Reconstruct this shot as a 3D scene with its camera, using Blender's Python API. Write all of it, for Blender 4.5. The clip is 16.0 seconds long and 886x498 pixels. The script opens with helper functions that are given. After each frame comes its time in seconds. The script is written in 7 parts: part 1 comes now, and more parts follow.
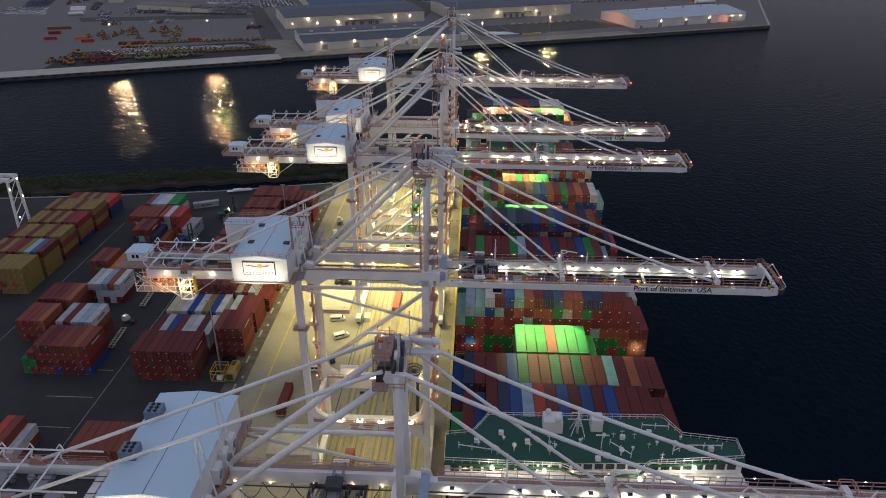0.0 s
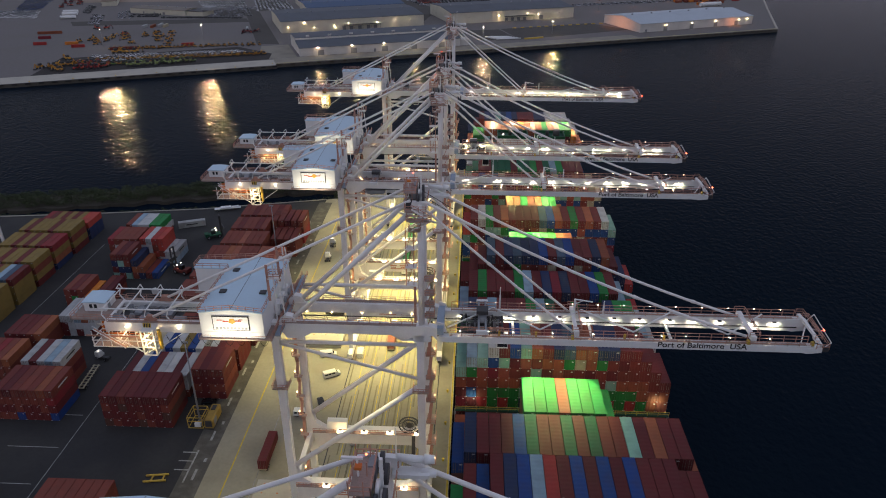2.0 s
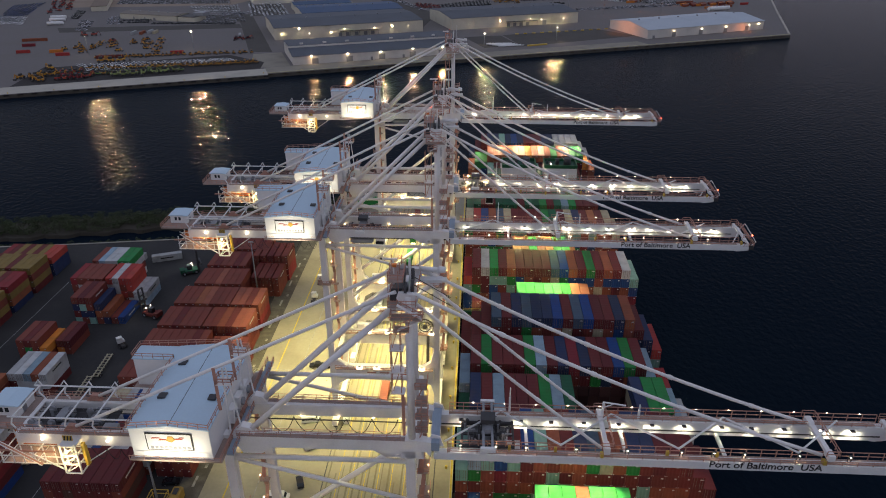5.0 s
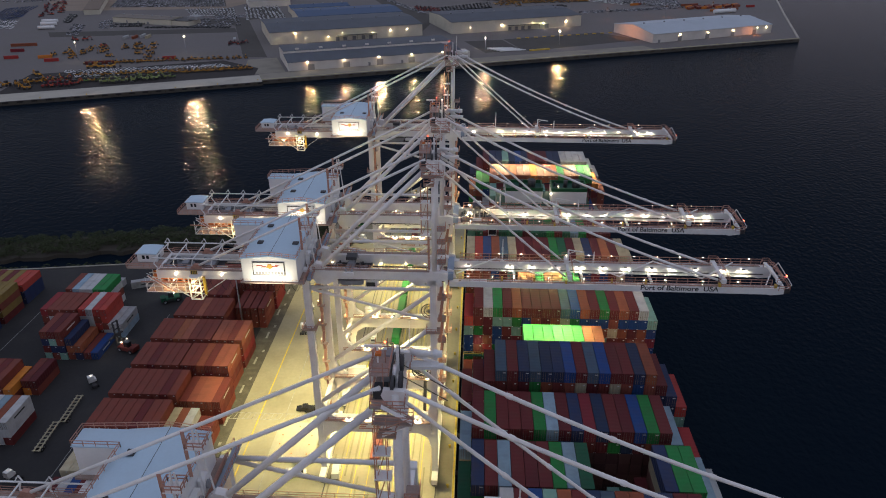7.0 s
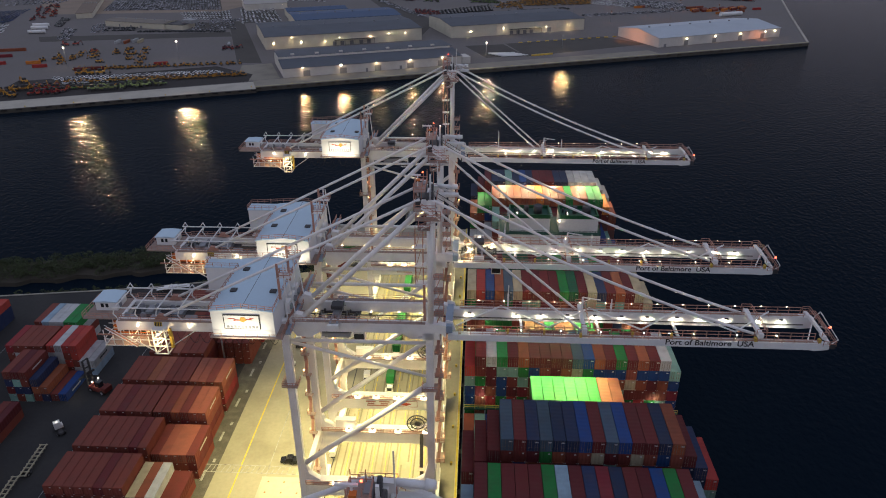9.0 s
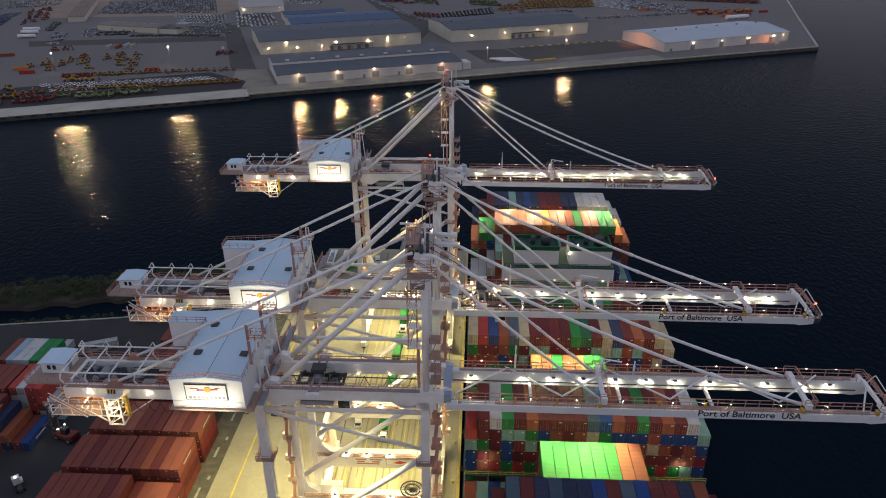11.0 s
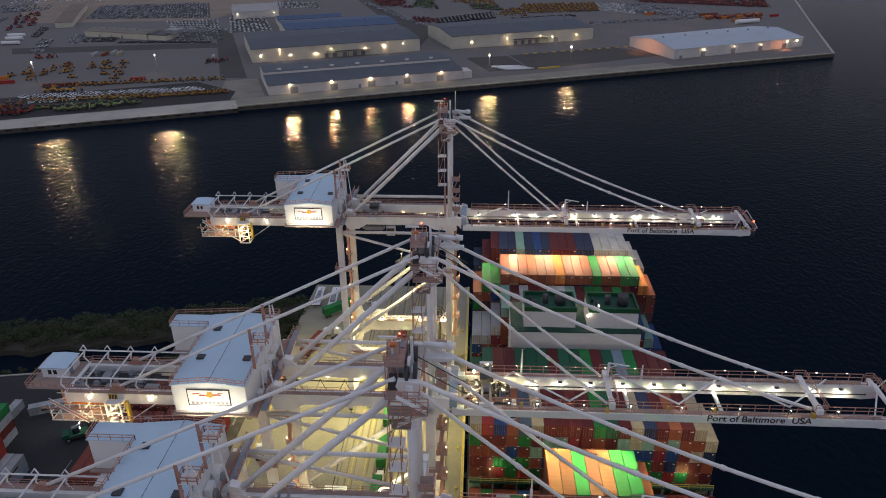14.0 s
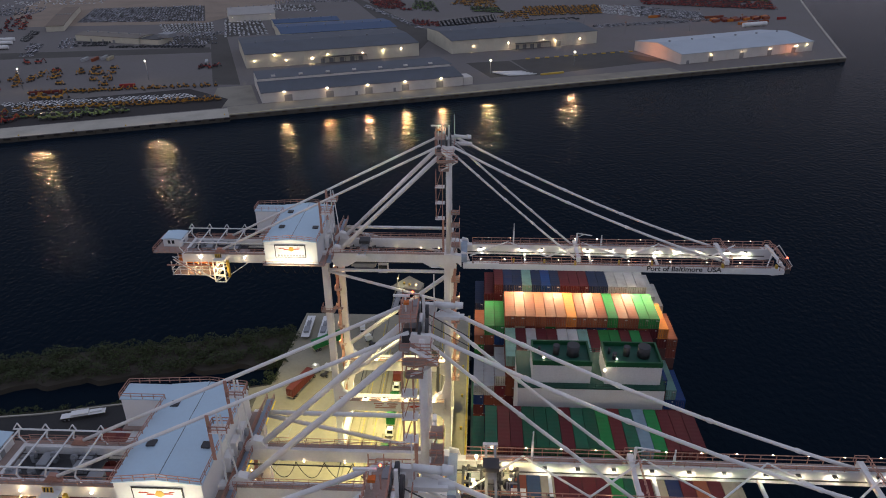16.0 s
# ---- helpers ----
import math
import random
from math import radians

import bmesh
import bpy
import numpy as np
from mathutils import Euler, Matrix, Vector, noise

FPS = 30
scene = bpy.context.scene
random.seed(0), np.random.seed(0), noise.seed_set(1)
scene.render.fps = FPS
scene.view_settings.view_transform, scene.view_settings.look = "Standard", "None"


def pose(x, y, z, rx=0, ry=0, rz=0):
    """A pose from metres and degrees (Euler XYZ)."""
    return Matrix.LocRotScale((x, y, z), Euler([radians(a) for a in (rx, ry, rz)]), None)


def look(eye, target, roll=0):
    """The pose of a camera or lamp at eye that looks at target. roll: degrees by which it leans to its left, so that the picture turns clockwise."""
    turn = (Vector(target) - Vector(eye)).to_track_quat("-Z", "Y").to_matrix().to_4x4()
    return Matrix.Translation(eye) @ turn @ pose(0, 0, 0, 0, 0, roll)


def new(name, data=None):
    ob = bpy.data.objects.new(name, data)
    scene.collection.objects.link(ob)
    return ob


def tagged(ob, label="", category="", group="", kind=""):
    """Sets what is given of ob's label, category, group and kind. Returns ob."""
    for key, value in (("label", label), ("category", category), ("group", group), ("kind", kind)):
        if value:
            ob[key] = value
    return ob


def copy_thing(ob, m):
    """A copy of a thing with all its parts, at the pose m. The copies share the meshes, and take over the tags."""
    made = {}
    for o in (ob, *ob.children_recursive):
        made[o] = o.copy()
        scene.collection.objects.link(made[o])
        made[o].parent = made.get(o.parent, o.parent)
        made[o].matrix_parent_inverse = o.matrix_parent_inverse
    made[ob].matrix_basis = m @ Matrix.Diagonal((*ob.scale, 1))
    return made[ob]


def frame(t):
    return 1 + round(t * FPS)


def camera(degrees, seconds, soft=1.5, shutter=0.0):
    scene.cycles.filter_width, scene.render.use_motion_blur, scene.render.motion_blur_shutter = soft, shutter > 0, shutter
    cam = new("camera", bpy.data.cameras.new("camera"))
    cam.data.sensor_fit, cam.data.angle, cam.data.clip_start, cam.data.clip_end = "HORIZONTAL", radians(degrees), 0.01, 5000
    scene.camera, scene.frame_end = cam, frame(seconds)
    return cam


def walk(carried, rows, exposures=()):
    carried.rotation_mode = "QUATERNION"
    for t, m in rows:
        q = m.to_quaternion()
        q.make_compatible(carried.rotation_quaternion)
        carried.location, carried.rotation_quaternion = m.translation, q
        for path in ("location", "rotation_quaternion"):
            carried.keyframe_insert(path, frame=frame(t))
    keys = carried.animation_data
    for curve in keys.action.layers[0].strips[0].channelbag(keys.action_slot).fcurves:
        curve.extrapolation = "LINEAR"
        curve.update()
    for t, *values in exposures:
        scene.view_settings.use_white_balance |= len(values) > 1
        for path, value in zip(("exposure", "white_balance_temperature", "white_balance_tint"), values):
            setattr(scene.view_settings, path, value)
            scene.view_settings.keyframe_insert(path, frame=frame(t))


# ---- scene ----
# ---- camera: a straight, even flight along the quay ----
cam = camera(63.99, 16.0, soft=1.0)


def flight(t):
    b, u = (t * t - 16.0 * t) / 64.0, t / 8.0 - 1.0
    return pose(-0.2217 * t - 0.0150 * b, 10.9602 * t - 0.0687 * b, 143.104 - 0.0427 * t - 0.4767 * b,
                90.0 - 26.887 + 0.161 * u, 0.173 + 0.239 * u, 2.748 + 0.092 * u)


walk(cam, [(0.5 * k, flight(0.5 * k)) for k in range(33)])

# ---- dusk sky ----
world = bpy.data.worlds.new("dusk")
scene.world = world
world.use_nodes = True
wn = world.node_tree
sky = wn.nodes.new("ShaderNodeTexSky")
sky.sky_type, sky.sun_disc = "NISHITA", False
sky.sun_elevation, sky.sun_rotation = radians(-1.0), radians(232)
sky.air_density, sky.dust_density, sky.ozone_density = 1.0, 0.3, 1.45
haze = wn.nodes.new("ShaderNodeMix")  # an even veil of thin cloud over the clear sky
haze.data_type = "RGBA"
haze.inputs[0].default_value = 0.86
haze.inputs[7].default_value = (0.152, 0.162, 0.210, 1.0)
wn.links.new(sky.outputs[0], haze.inputs[6])
wn.links.new(haze.outputs[2], wn.nodes["Background"].inputs[0])
wn.nodes["Background"].inputs[1].default_value = 0.05
scene.view_settings.exposure = 5.5
DUSK = 1.0 / 45.0  # lamps as seen through the long dusk exposure


# ---- mesh helpers ----
class Geo:
    """Collects boxes, beams and tubes into one mesh."""

    def __init__(self):
        self.v, self.f, self.s = [], [], []

    def quad(self, *idx):
        self.f.append(idx)

    def box(self, x0, x1, y0, y1, z0, z1):
        n = len(self.v)
        self.v += [(x, y, z) for z in (z0, z1) for y in (y0, y1) for x in (x0, x1)]
        self.f += [tuple(n + k for k in q) for q in ((0, 2, 3, 1), (4, 5, 7, 6), (0, 1, 5, 4), (2, 6, 7, 3), (0, 4, 6, 2), (1, 3, 7, 5))]
        return self

    def beam(self, a, b, w, h=None, up=(0, 0, 1)):
        """A square bar from a to b; w across, h along the up side."""
        h = w if h is None else h
        a, b = Vector(a), Vector(b)
        d = (b - a).normalized()
        u = Vector(up)
        if abs(d.dot(u)) > 0.98:
            u = Vector((0, 1, 0))
        s = d.cross(u).normalized()
        t = s.cross(d).normalized()
        n = len(self.v)
        for p in (a, b):
            for i, j in ((-1, -1), (1, -1), (1, 1), (-1, 1)):
                self.v.append(tuple(p + s * (i * w / 2) + t * (j * h / 2)))
        self.f += [tuple(n + k for k in q) for q in ((0, 1, 2, 3), (7, 6, 5, 4), (0, 4, 5, 1), (1, 5, 6, 2), (2, 6, 7, 3), (3, 7, 4, 0))]
        return self

    def tube(self, a, b, r, r2=None, seg=10):
        r2 = r if r2 is None else r2
        a, b = Vector(a), Vector(b)
        d = (b - a).normalized()
        u = Vector((0, 0, 1)) if abs(d.z) < 0.95 else Vector((0, 1, 0))
        s = d.cross(u).normalized()
        t = s.cross(d)
        n = len(self.v)
        for p, rr in ((a, r), (b, r2)):
            for k in range(seg):
                an = 2 * math.pi * k / seg
                self.v.append(tuple(p + s * (rr * math.cos(an)) + t * (rr * math.sin(an))))
        for k in range(seg):
            m = (k + 1) % seg
            self.s.append(len(self.f))
            self.f.append((n + k, n + m, n + seg + m, n + seg + k))
        self.f.append(tuple(n + k for k in reversed(range(seg))))
        self.f.append(tuple(n + seg + k for k in range(seg)))
        return self

    def sweep(self, pts, radii, seg=8):
        """One closed tube through a row of points that lie in a plane of constant y."""
        n = len(self.v)
        pts = [Vector(p) for p in pts]
        s = Vector((0, 1, 0))
        for i, (p, r) in enumerate(zip(pts, radii)):
            d = (pts[min(i + 1, len(pts) - 1)] - pts[max(i - 1, 0)]).normalized()
            t = s.cross(d)
            for k in range(seg):
                an = 2 * math.pi * k / seg
                self.v.append(tuple(p + s * (r * math.cos(an)) + t * (r * math.sin(an))))
        for i in range(len(pts) - 1):
            for k in range(seg):
                m = (k + 1) % seg
                self.s.append(len(self.f))
                self.f.append((n + i * seg + k, n + (i + 1) * seg + k, n + (i + 1) * seg + m, n + i * seg + m))
        self.f.append(tuple(n + k for k in range(seg)))
        self.f.append(tuple(n + (len(pts) - 1) * seg + k for k in reversed(range(seg))))
        return self

    def prism(self, pts, axis, lo, hi):
        """An outline of 2D points, pushed along an axis from lo to hi (the others in x, y, z order)."""
        n, m = len(self.v), len(pts)
        for h in (lo, hi):
            for a, b in pts:
                self.v.append((h, a, b) if axis == "x" else (a, h, b) if axis == "y" else (a, b, h))
        for k in range(m):
            j = (k + 1) % m
            self.f.append((n + k, n + j, n + m + j, n + m + k))
        self.f.append(tuple(n + k for k in reversed(range(m))))
        self.f.append(tuple(n + m + k for k in range(m)))
        return self

    def ball(self, c, r, seg=8, rings=5):
        n = len(self.v)
        c = Vector(c)
        self.v.append(tuple(c + Vector((0, 0, r))))
        for i in range(1, rings):
            th = math.pi * i / rings
            for k in range(seg):
                an = 2 * math.pi * k / seg
                self.v.append(tuple(c + Vector((r * math.sin(th) * math.cos(an), r * math.sin(th) * math.sin(an), r * math.cos(th)))))
        self.v.append(tuple(c - Vector((0, 0, r))))
        last = len(self.v) - 1
        for k in range(seg):
            m = (k + 1) % seg
            self.f.append((n, n + 1 + k, n + 1 + m))
            for i in range(rings - 2):
                a = n + 1 + i * seg
                self.f.append((a + k, a + seg + k, a + seg + m, a + m))
            a = n + 1 + (rings - 2) * seg
            self.f.append((a + k, last, a + m))
        return self

    def rail(self, pts, height=1.1, step=2.2, r=0.05, lines=(1.0, 0.5)):
        """A handrail with posts along a path of floor points."""
        for a, b in zip(pts, pts[1:]):
            a, b = Vector(a), Vector(b)
            n = max(1, round((b - a).length / step))
            for k in range(n + 1):
                p = a + (b - a) * (k / n)
                self.beam(p, p + Vector((0, 0, height)), 2 * r)
            for q in lines:
                up = Vector((0, 0, height * q))
                self.beam(a + up, b + up, 2 * r)
        return self

    def mesh(self, name, mat):
        me = bpy.data.meshes.new(name)
        me.from_pydata(self.v, [], self.f)
        for k in self.s:
            me.polygons[k].use_smooth = True
        for m in (mat if isinstance(mat, (list, tuple)) else (mat,)):
            me.materials.append(m)
        me.update()
        return me


def part(name, geo, mat, parent=None, label=""):
    ob = new(name, geo.mesh(name, mat))
    ob.parent = parent
    return tagged(ob, label) if label else ob


def thing(name, label, category, group="", kind="", geo=None, mat=None, at=None):
    ob = new(name, geo.mesh(name, mat) if geo else None)
    if at is not None:
        ob.matrix_basis = at
    return tagged(ob, label, category, group, kind)


# ---- materials ----
def mat(name, color, rough=0.6, metal=0.0, grain=0.12, stain=0.25, scale=0.35, bump=0.15, vary=0.0, island=False, spec=0.4, dirt=(0.06, 0.045, 0.035)):
    """Paint, steel, stone: two scales of variation, dirt with a shape of its own, a fine relief."""
    m = bpy.data.materials.new(name)
    m.use_nodes = True
    nt = m.node_tree
    b = nt.nodes["Principled BSDF"]
    b.inputs["Roughness"].default_value, b.inputs["Metallic"].default_value = rough, metal
    b.inputs["Specular IOR Level"].default_value = spec
    geo = nt.nodes.new("ShaderNodeNewGeometry")
    n1 = nt.nodes.new("ShaderNodeTexNoise")
    n1.inputs["Scale"].default_value, n1.inputs["Detail"].default_value = scale, 6
    n2 = nt.nodes.new("ShaderNodeTexNoise")
    n2.inputs["Scale"].default_value, n2.inputs["Detail"].default_value = scale * 14, 4
    for n in (n1, n2):
        nt.links.new(geo.outputs["Position"], n.inputs["Vector"])
    ramp = nt.nodes.new("ShaderNodeMapRange")
    ramp.inputs["From Min"].default_value, ramp.inputs["From Max"].default_value = 0.45, 0.75
    ramp.inputs["To Max"].default_value = stain
    nt.links.new(n1.outputs["Fac"], ramp.inputs["Value"])
    mix = nt.nodes.new("ShaderNodeMix")
    mix.data_type = "RGBA"
    mix.inputs[6].default_value, mix.inputs[7].default_value = (*color, 1), (*dirt, 1)
    nt.links.new(ramp.outputs[0], mix.inputs[0])
    hsv = nt.nodes.new("ShaderNodeHueSaturation")
    nt.links.new(mix.outputs[2], hsv.inputs["Color"])
    val = nt.nodes.new("ShaderNodeMath")
    val.operation = "MULTIPLY_ADD"
    nt.links.new(n2.outputs["Fac"], val.inputs[0])
    val.inputs[1].default_value, val.inputs[2].default_value = 2 * grain, 1 - grain
    out = val.outputs[0]
    if vary:
        info = nt.nodes.new("ShaderNodeObjectInfo")
        rnd = geo.outputs["Random Per Island"] if island else info.outputs["Random"]
        k = nt.nodes.new("ShaderNodeMath")
        k.operation = "MULTIPLY_ADD"
        k.inputs[1].default_value, k.inputs[2].default_value = 2 * vary, 1 - vary
        nt.links.new(rnd, k.inputs[0])
        mul = nt.nodes.new("ShaderNodeMath")
        mul.operation = "MULTIPLY"
        nt.links.new(out, mul.inputs[0])
        nt.links.new(k.outputs[0], mul.inputs[1])
        out = mul.outputs[0]
        hue = nt.nodes.new("ShaderNodeMath")
        hue.operation = "MULTIPLY_ADD"
        hue.inputs[1].default_value, hue.inputs[2].default_value = 0.05 * vary, 0.5 - 0.025 * vary
        nt.links.new(rnd, hue.inputs[0])
        nt.links.new(hue.outputs[0], hsv.inputs["Hue"])
    nt.links.new(out, hsv.inputs["Value"])
    nt.links.new(hsv.outputs[0], b.inputs["Base Color"])
    bu = nt.nodes.new("ShaderNodeBump")
    bu.inputs["Strength"].default_value, bu.inputs["Distance"].default_value = bump, 0.05
    nt.links.new(n2.outputs["Fac"], bu.inputs["Height"])
    nt.links.new(bu.outputs[0], b.inputs["Normal"])
    return m


def glow(name, color, strength):
    m = bpy.data.materials.new(name)
    m.use_nodes = True
    nt = m.node_tree
    nt.nodes.remove(nt.nodes["Principled BSDF"])
    e = nt.nodes.new("ShaderNodeEmission")
    e.inputs[0].default_value, e.inputs[1].default_value = (*color, 1), strength * DUSK
    nt.links.new(e.outputs[0], nt.nodes["Material Output"].inputs[0])
    return m


def sea():
    m = bpy.data.materials.new("water")
    m.use_nodes = True
    nt = m.node_tree
    b = nt.nodes["Principled BSDF"]
    b.inputs["Base Color"].default_value = (0.0050, 0.0105, 0.0185, 1)
    b.inputs["Roughness"].default_value, b.inputs["IOR"].default_value = 0.08, 1.33
    b.inputs["Specular IOR Level"].default_value = 0.0085
    geo = nt.nodes.new("ShaderNodeNewGeometry")
    mapn = nt.nodes.new("ShaderNodeMapping")
    mapn.inputs["Rotation"].default_value = (0, 0, 0.15)
    mapn.inputs["Scale"].default_value = (1.25, 1.0, 1.0)
    nt.links.new(geo.outputs["Position"], mapn.inputs["Vector"])
    hs = []
    for sc, det, w in ((0.38, 1.3, 1.0), (1.1, 1, 0.28)):
        n = nt.nodes.new("ShaderNodeTexNoise")
        n.inputs["Scale"].default_value, n.inputs["Detail"].default_value = sc, det
        nt.links.new(mapn.outputs[0], n.inputs["Vector"])
        k = nt.nodes.new("ShaderNodeMath")
        k.operation = "MULTIPLY"
        k.inputs[1].default_value = w
        nt.links.new(n.outputs["Fac"], k.inputs[0])
        hs.append(k)
    add = nt.nodes.new("ShaderNodeMath")
    nt.links.new(hs[0].outputs[0], add.inputs[0])
    nt.links.new(hs[1].outputs[0], add.inputs[1])
    bu = nt.nodes.new("ShaderNodeBump")
    bu.inputs["Strength"].default_value, bu.inputs["Distance"].default_value = 1.0, 0.45
    nt.links.new(add.outputs[0], bu.inputs["Height"])
    nt.links.new(bu.outputs[0], b.inputs["Normal"])
    return m


STEEL = mat("crane_paint", (0.82, 0.80, 0.79), 0.45, grain=0.08, stain=0.20, scale=0.25, dirt=(0.25, 0.16, 0.12))
STEEL2 = mat("white_paint", (0.78, 0.78, 0.78), 0.5, grain=0.05, stain=0.10, scale=0.2, dirt=(0.4, 0.38, 0.36))
ROOF = mat("house_roof_paint", (0.50, 0.65, 0.77), 0.5, grain=0.05, stain=0.15, scale=0.15, dirt=(0.42, 0.44, 0.48))
RUST = mat("red_oxide_rail", (0.47, 0.25, 0.19), 0.7, grain=0.2, stain=0.3)
WALKWAY = mat("walkway_grating", (0.36, 0.27, 0.235), 0.8, grain=0.25, stain=0.3)
DARK = mat("dark_steel", (0.05, 0.05, 0.055), 0.6)
BLACK = mat("black_rubber", (0.015, 0.015, 0.016), 0.8)
GREYM = mat("machine_grey", (0.28, 0.29, 0.31), 0.5)
ORANGE = mat("orange_paint", (0.55, 0.16, 0.03), 0.5, stain=0.3)
YELLOW = mat("yellow_paint", (0.60, 0.40, 0.06), 0.55, stain=0.3)
GLASS = mat("dark_window", (0.02, 0.025, 0.03), 0.08, grain=0.02, stain=0.0, bump=0.0, spec=0.6)
INK = mat("black_lettering", (0.02, 0.02, 0.022), 0.6, stain=0.1)
FADED = mat("faded_red_lettering", (0.46, 0.24, 0.20), 0.7, stain=0.2)
LOGO_RED = mat("logo_red", (0.45, 0.06, 0.02), 0.6, stain=0.05)
LOGO_GOLD = mat("logo_gold", (0.6, 0.33, 0.04), 0.6, stain=0.05)
CONCRETE = mat("apron_concrete", (0.32, 0.295, 0.225), 0.85, grain=0.14, stain=0.5, scale=0.07, dirt=(0.12, 0.105, 0.08), bump=0.25)
ASPHALT = mat("yard_asphalt", (0.031, 0.031, 0.033), 0.9, grain=0.18, stain=0.45, scale=0.06, dirt=(0.068, 0.064, 0.058), bump=0.3)
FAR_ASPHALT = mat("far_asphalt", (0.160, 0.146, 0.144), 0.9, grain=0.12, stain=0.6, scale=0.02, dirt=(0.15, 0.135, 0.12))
FAR_CONCRETE = mat("far_concrete", (0.45, 0.42, 0.36), 0.9, grain=0.12, stain=0.45, scale=0.05, dirt=(0.18, 0.165, 0.145))
LINE_Y = mat("yellow_line_paint", (0.62, 0.45, 0.05), 0.7, stain=0.35, scale=0.8)
LINE_W = mat("white_line_paint", (0.34, 0.34, 0.33), 0.7, stain=0.75, scale=0.8)
HULL = mat("ship_hull_paint", (0.03, 0.045, 0.06), 0.5, stain=0.3)
DECK_GREEN = mat("ship_deck_green", (0.010, 0.075, 0.050), 0.6, grain=0.15, stain=0.3, scale=0.3, dirt=(0.05, 0.06, 0.045))
SHIP_WHITE = mat("ship_white", (0.74, 0.73, 0.72), 0.5, stain=0.15, scale=0.2, dirt=(0.4, 0.32, 0.26))
TRIM_GREEN = mat("ship_trim_green", (0.010, 0.095, 0.036), 0.5, stain=0.2)
LEAF = mat("bush_leaves", (0.042, 0.056, 0.019), 0.8, grain=0.35, stain=0.4, scale=0.5, vary=0.5, island=True, dirt=(0.025, 0.032, 0.012))
BARK = mat("bark", (0.06, 0.045, 0.03), 0.9)
MUD = mat("bank_mud", (0.05, 0.043, 0.033), 0.9, grain=0.3, stain=0.4, scale=0.3)
WATER = sea()
LAMP = glow("lamp_white", (1.0, 0.84, 0.56), 36.0)
LAMP_Y = glow("lamp_sodium", (1.0, 0.72, 0.34), 30.0)
LAMP_O = glow("lamp_orange", (1.0, 0.5, 0.18), 40.0)
LAMP_R = glow("lamp_red", (1.0, 0.05, 0.02), 25.0)
FAR_LAMP = glow("far_floodlight", (1.0, 0.78, 0.46), 250.0)


def light(kind, at, target, power, color=(1.0, 0.85, 0.6), size=0.5, angle=100, blend=0.6, name="floodlight_source"):
    d = bpy.data.lights.new(name, kind)
    d.energy, d.color = power * DUSK, color
    if kind == "AREA":
        d.size = size
    else:
        d.shadow_soft_size = size
    if kind == "SPOT":
        d.spot_size, d.spot_blend = radians(angle), blend
    ob = new(name, d)
    ob.matrix_basis = look(at, target)
    return ob


# ---- water and land ----
thing("water", "dark rippled harbour water at dusk", "water", kind="structure", mat=WATER,
      geo=Geo().box(-6000, 6000, -6000, 6000, -30, -3.2))

thing("ground_yard", "dark worn asphalt of the container yard", "ground", kind="structure", mat=ASPHALT,
      geo=Geo().prism([(-76, -160), (-76, 356), (-136, 341), (-187, 333), (-244, 326), (-700, 290), (-700, -160)], "z", -8, 0))
thing("pavement_apron", "pale concrete quay apron under floodlights", "pavement", kind="structure", mat=CONCRETE,
      geo=Geo().prism([(-76, -160), (-5.6, -160), (-5.6, 402), (-67.6, 402), (-69.4, 358), (-76, 356)], "z", -8, 0.004))

# quay edge: raised kerb, yellow strip, fenders
kerb = thing("kerb_quay", "concrete quay kerb with yellow painted top", "kerb", kind="structure", mat=FAR_CONCRETE,
             geo=Geo().box(-6.3, -5.5, -160, 402, -1.6, 0.28))
part("painted_strip", Geo().box(-6.15, -5.65, -160, 402, 0.28, 0.30), LINE_Y, kerb, "worn yellow edge paint")
fm = Geo().box(-5.5, -4.75, -0.9, 0.9, -2.6, -0.2).mesh("fender", BLACK)
for k in range(28):
    o = new("fender", fm)
    o.parent, o.location = kerb, (0, -20 + 15.2 * k, 0)

for k in range(24):
    o = part("bollard", Geo().tube((-7.4, 20 + 15.2 * k, 0.004), (-7.4, 20 + 15.2 * k, 0.75), 0.28, 0.22, 8).tube((-7.4, 20 + 15.2 * k, 0.72), (-7.4, 20 + 15.2 * k, 0.98), 0.40, 0.34, 8), LINE_Y, kerb)

# crane rails and painted lanes
rails = thing("crane_rail", "steel crane rails set flush in dark slots", "rail", kind="structure", mat=DARK,
              geo=Geo().box(-10.75, -10.45, -160, 398, 0.004, 0.03).box(-40.75, -40.45, -160, 398, 0.004, 0.03))
lane = Geo()
for x in (-36.6, -33.0, -29.4, -25.8, -22.2, -18.6, -15.0):
    y = -150
    while y < 396:
        lane.box(x - 0.11, x + 0.11, y, y + 13.5, 0.004, 0.010)
        y += 14.0
lane.box(-66.1, -65.7, -150, 350, 0.004, 0.010)
thing("pavement_yard_edge", "dark speckled asphalt strip beside the stacks", "pavement", kind="structure", geo=Geo().box(-79.0, -72.4, 120, 352, 0.0, 0.007),
      mat=mat("strip_asphalt", (0.085, 0.080, 0.070), 0.9, grain=0.5, stain=0.5, scale=0.35, dirt=(0.20, 0.19, 0.16), bump=0.3))
thing("lane_marking", "long yellow painted lane lines", "marking", kind="structure", geo=lane, mat=LINE_Y)
rt_ = random.Random(21)
marks = Geo()
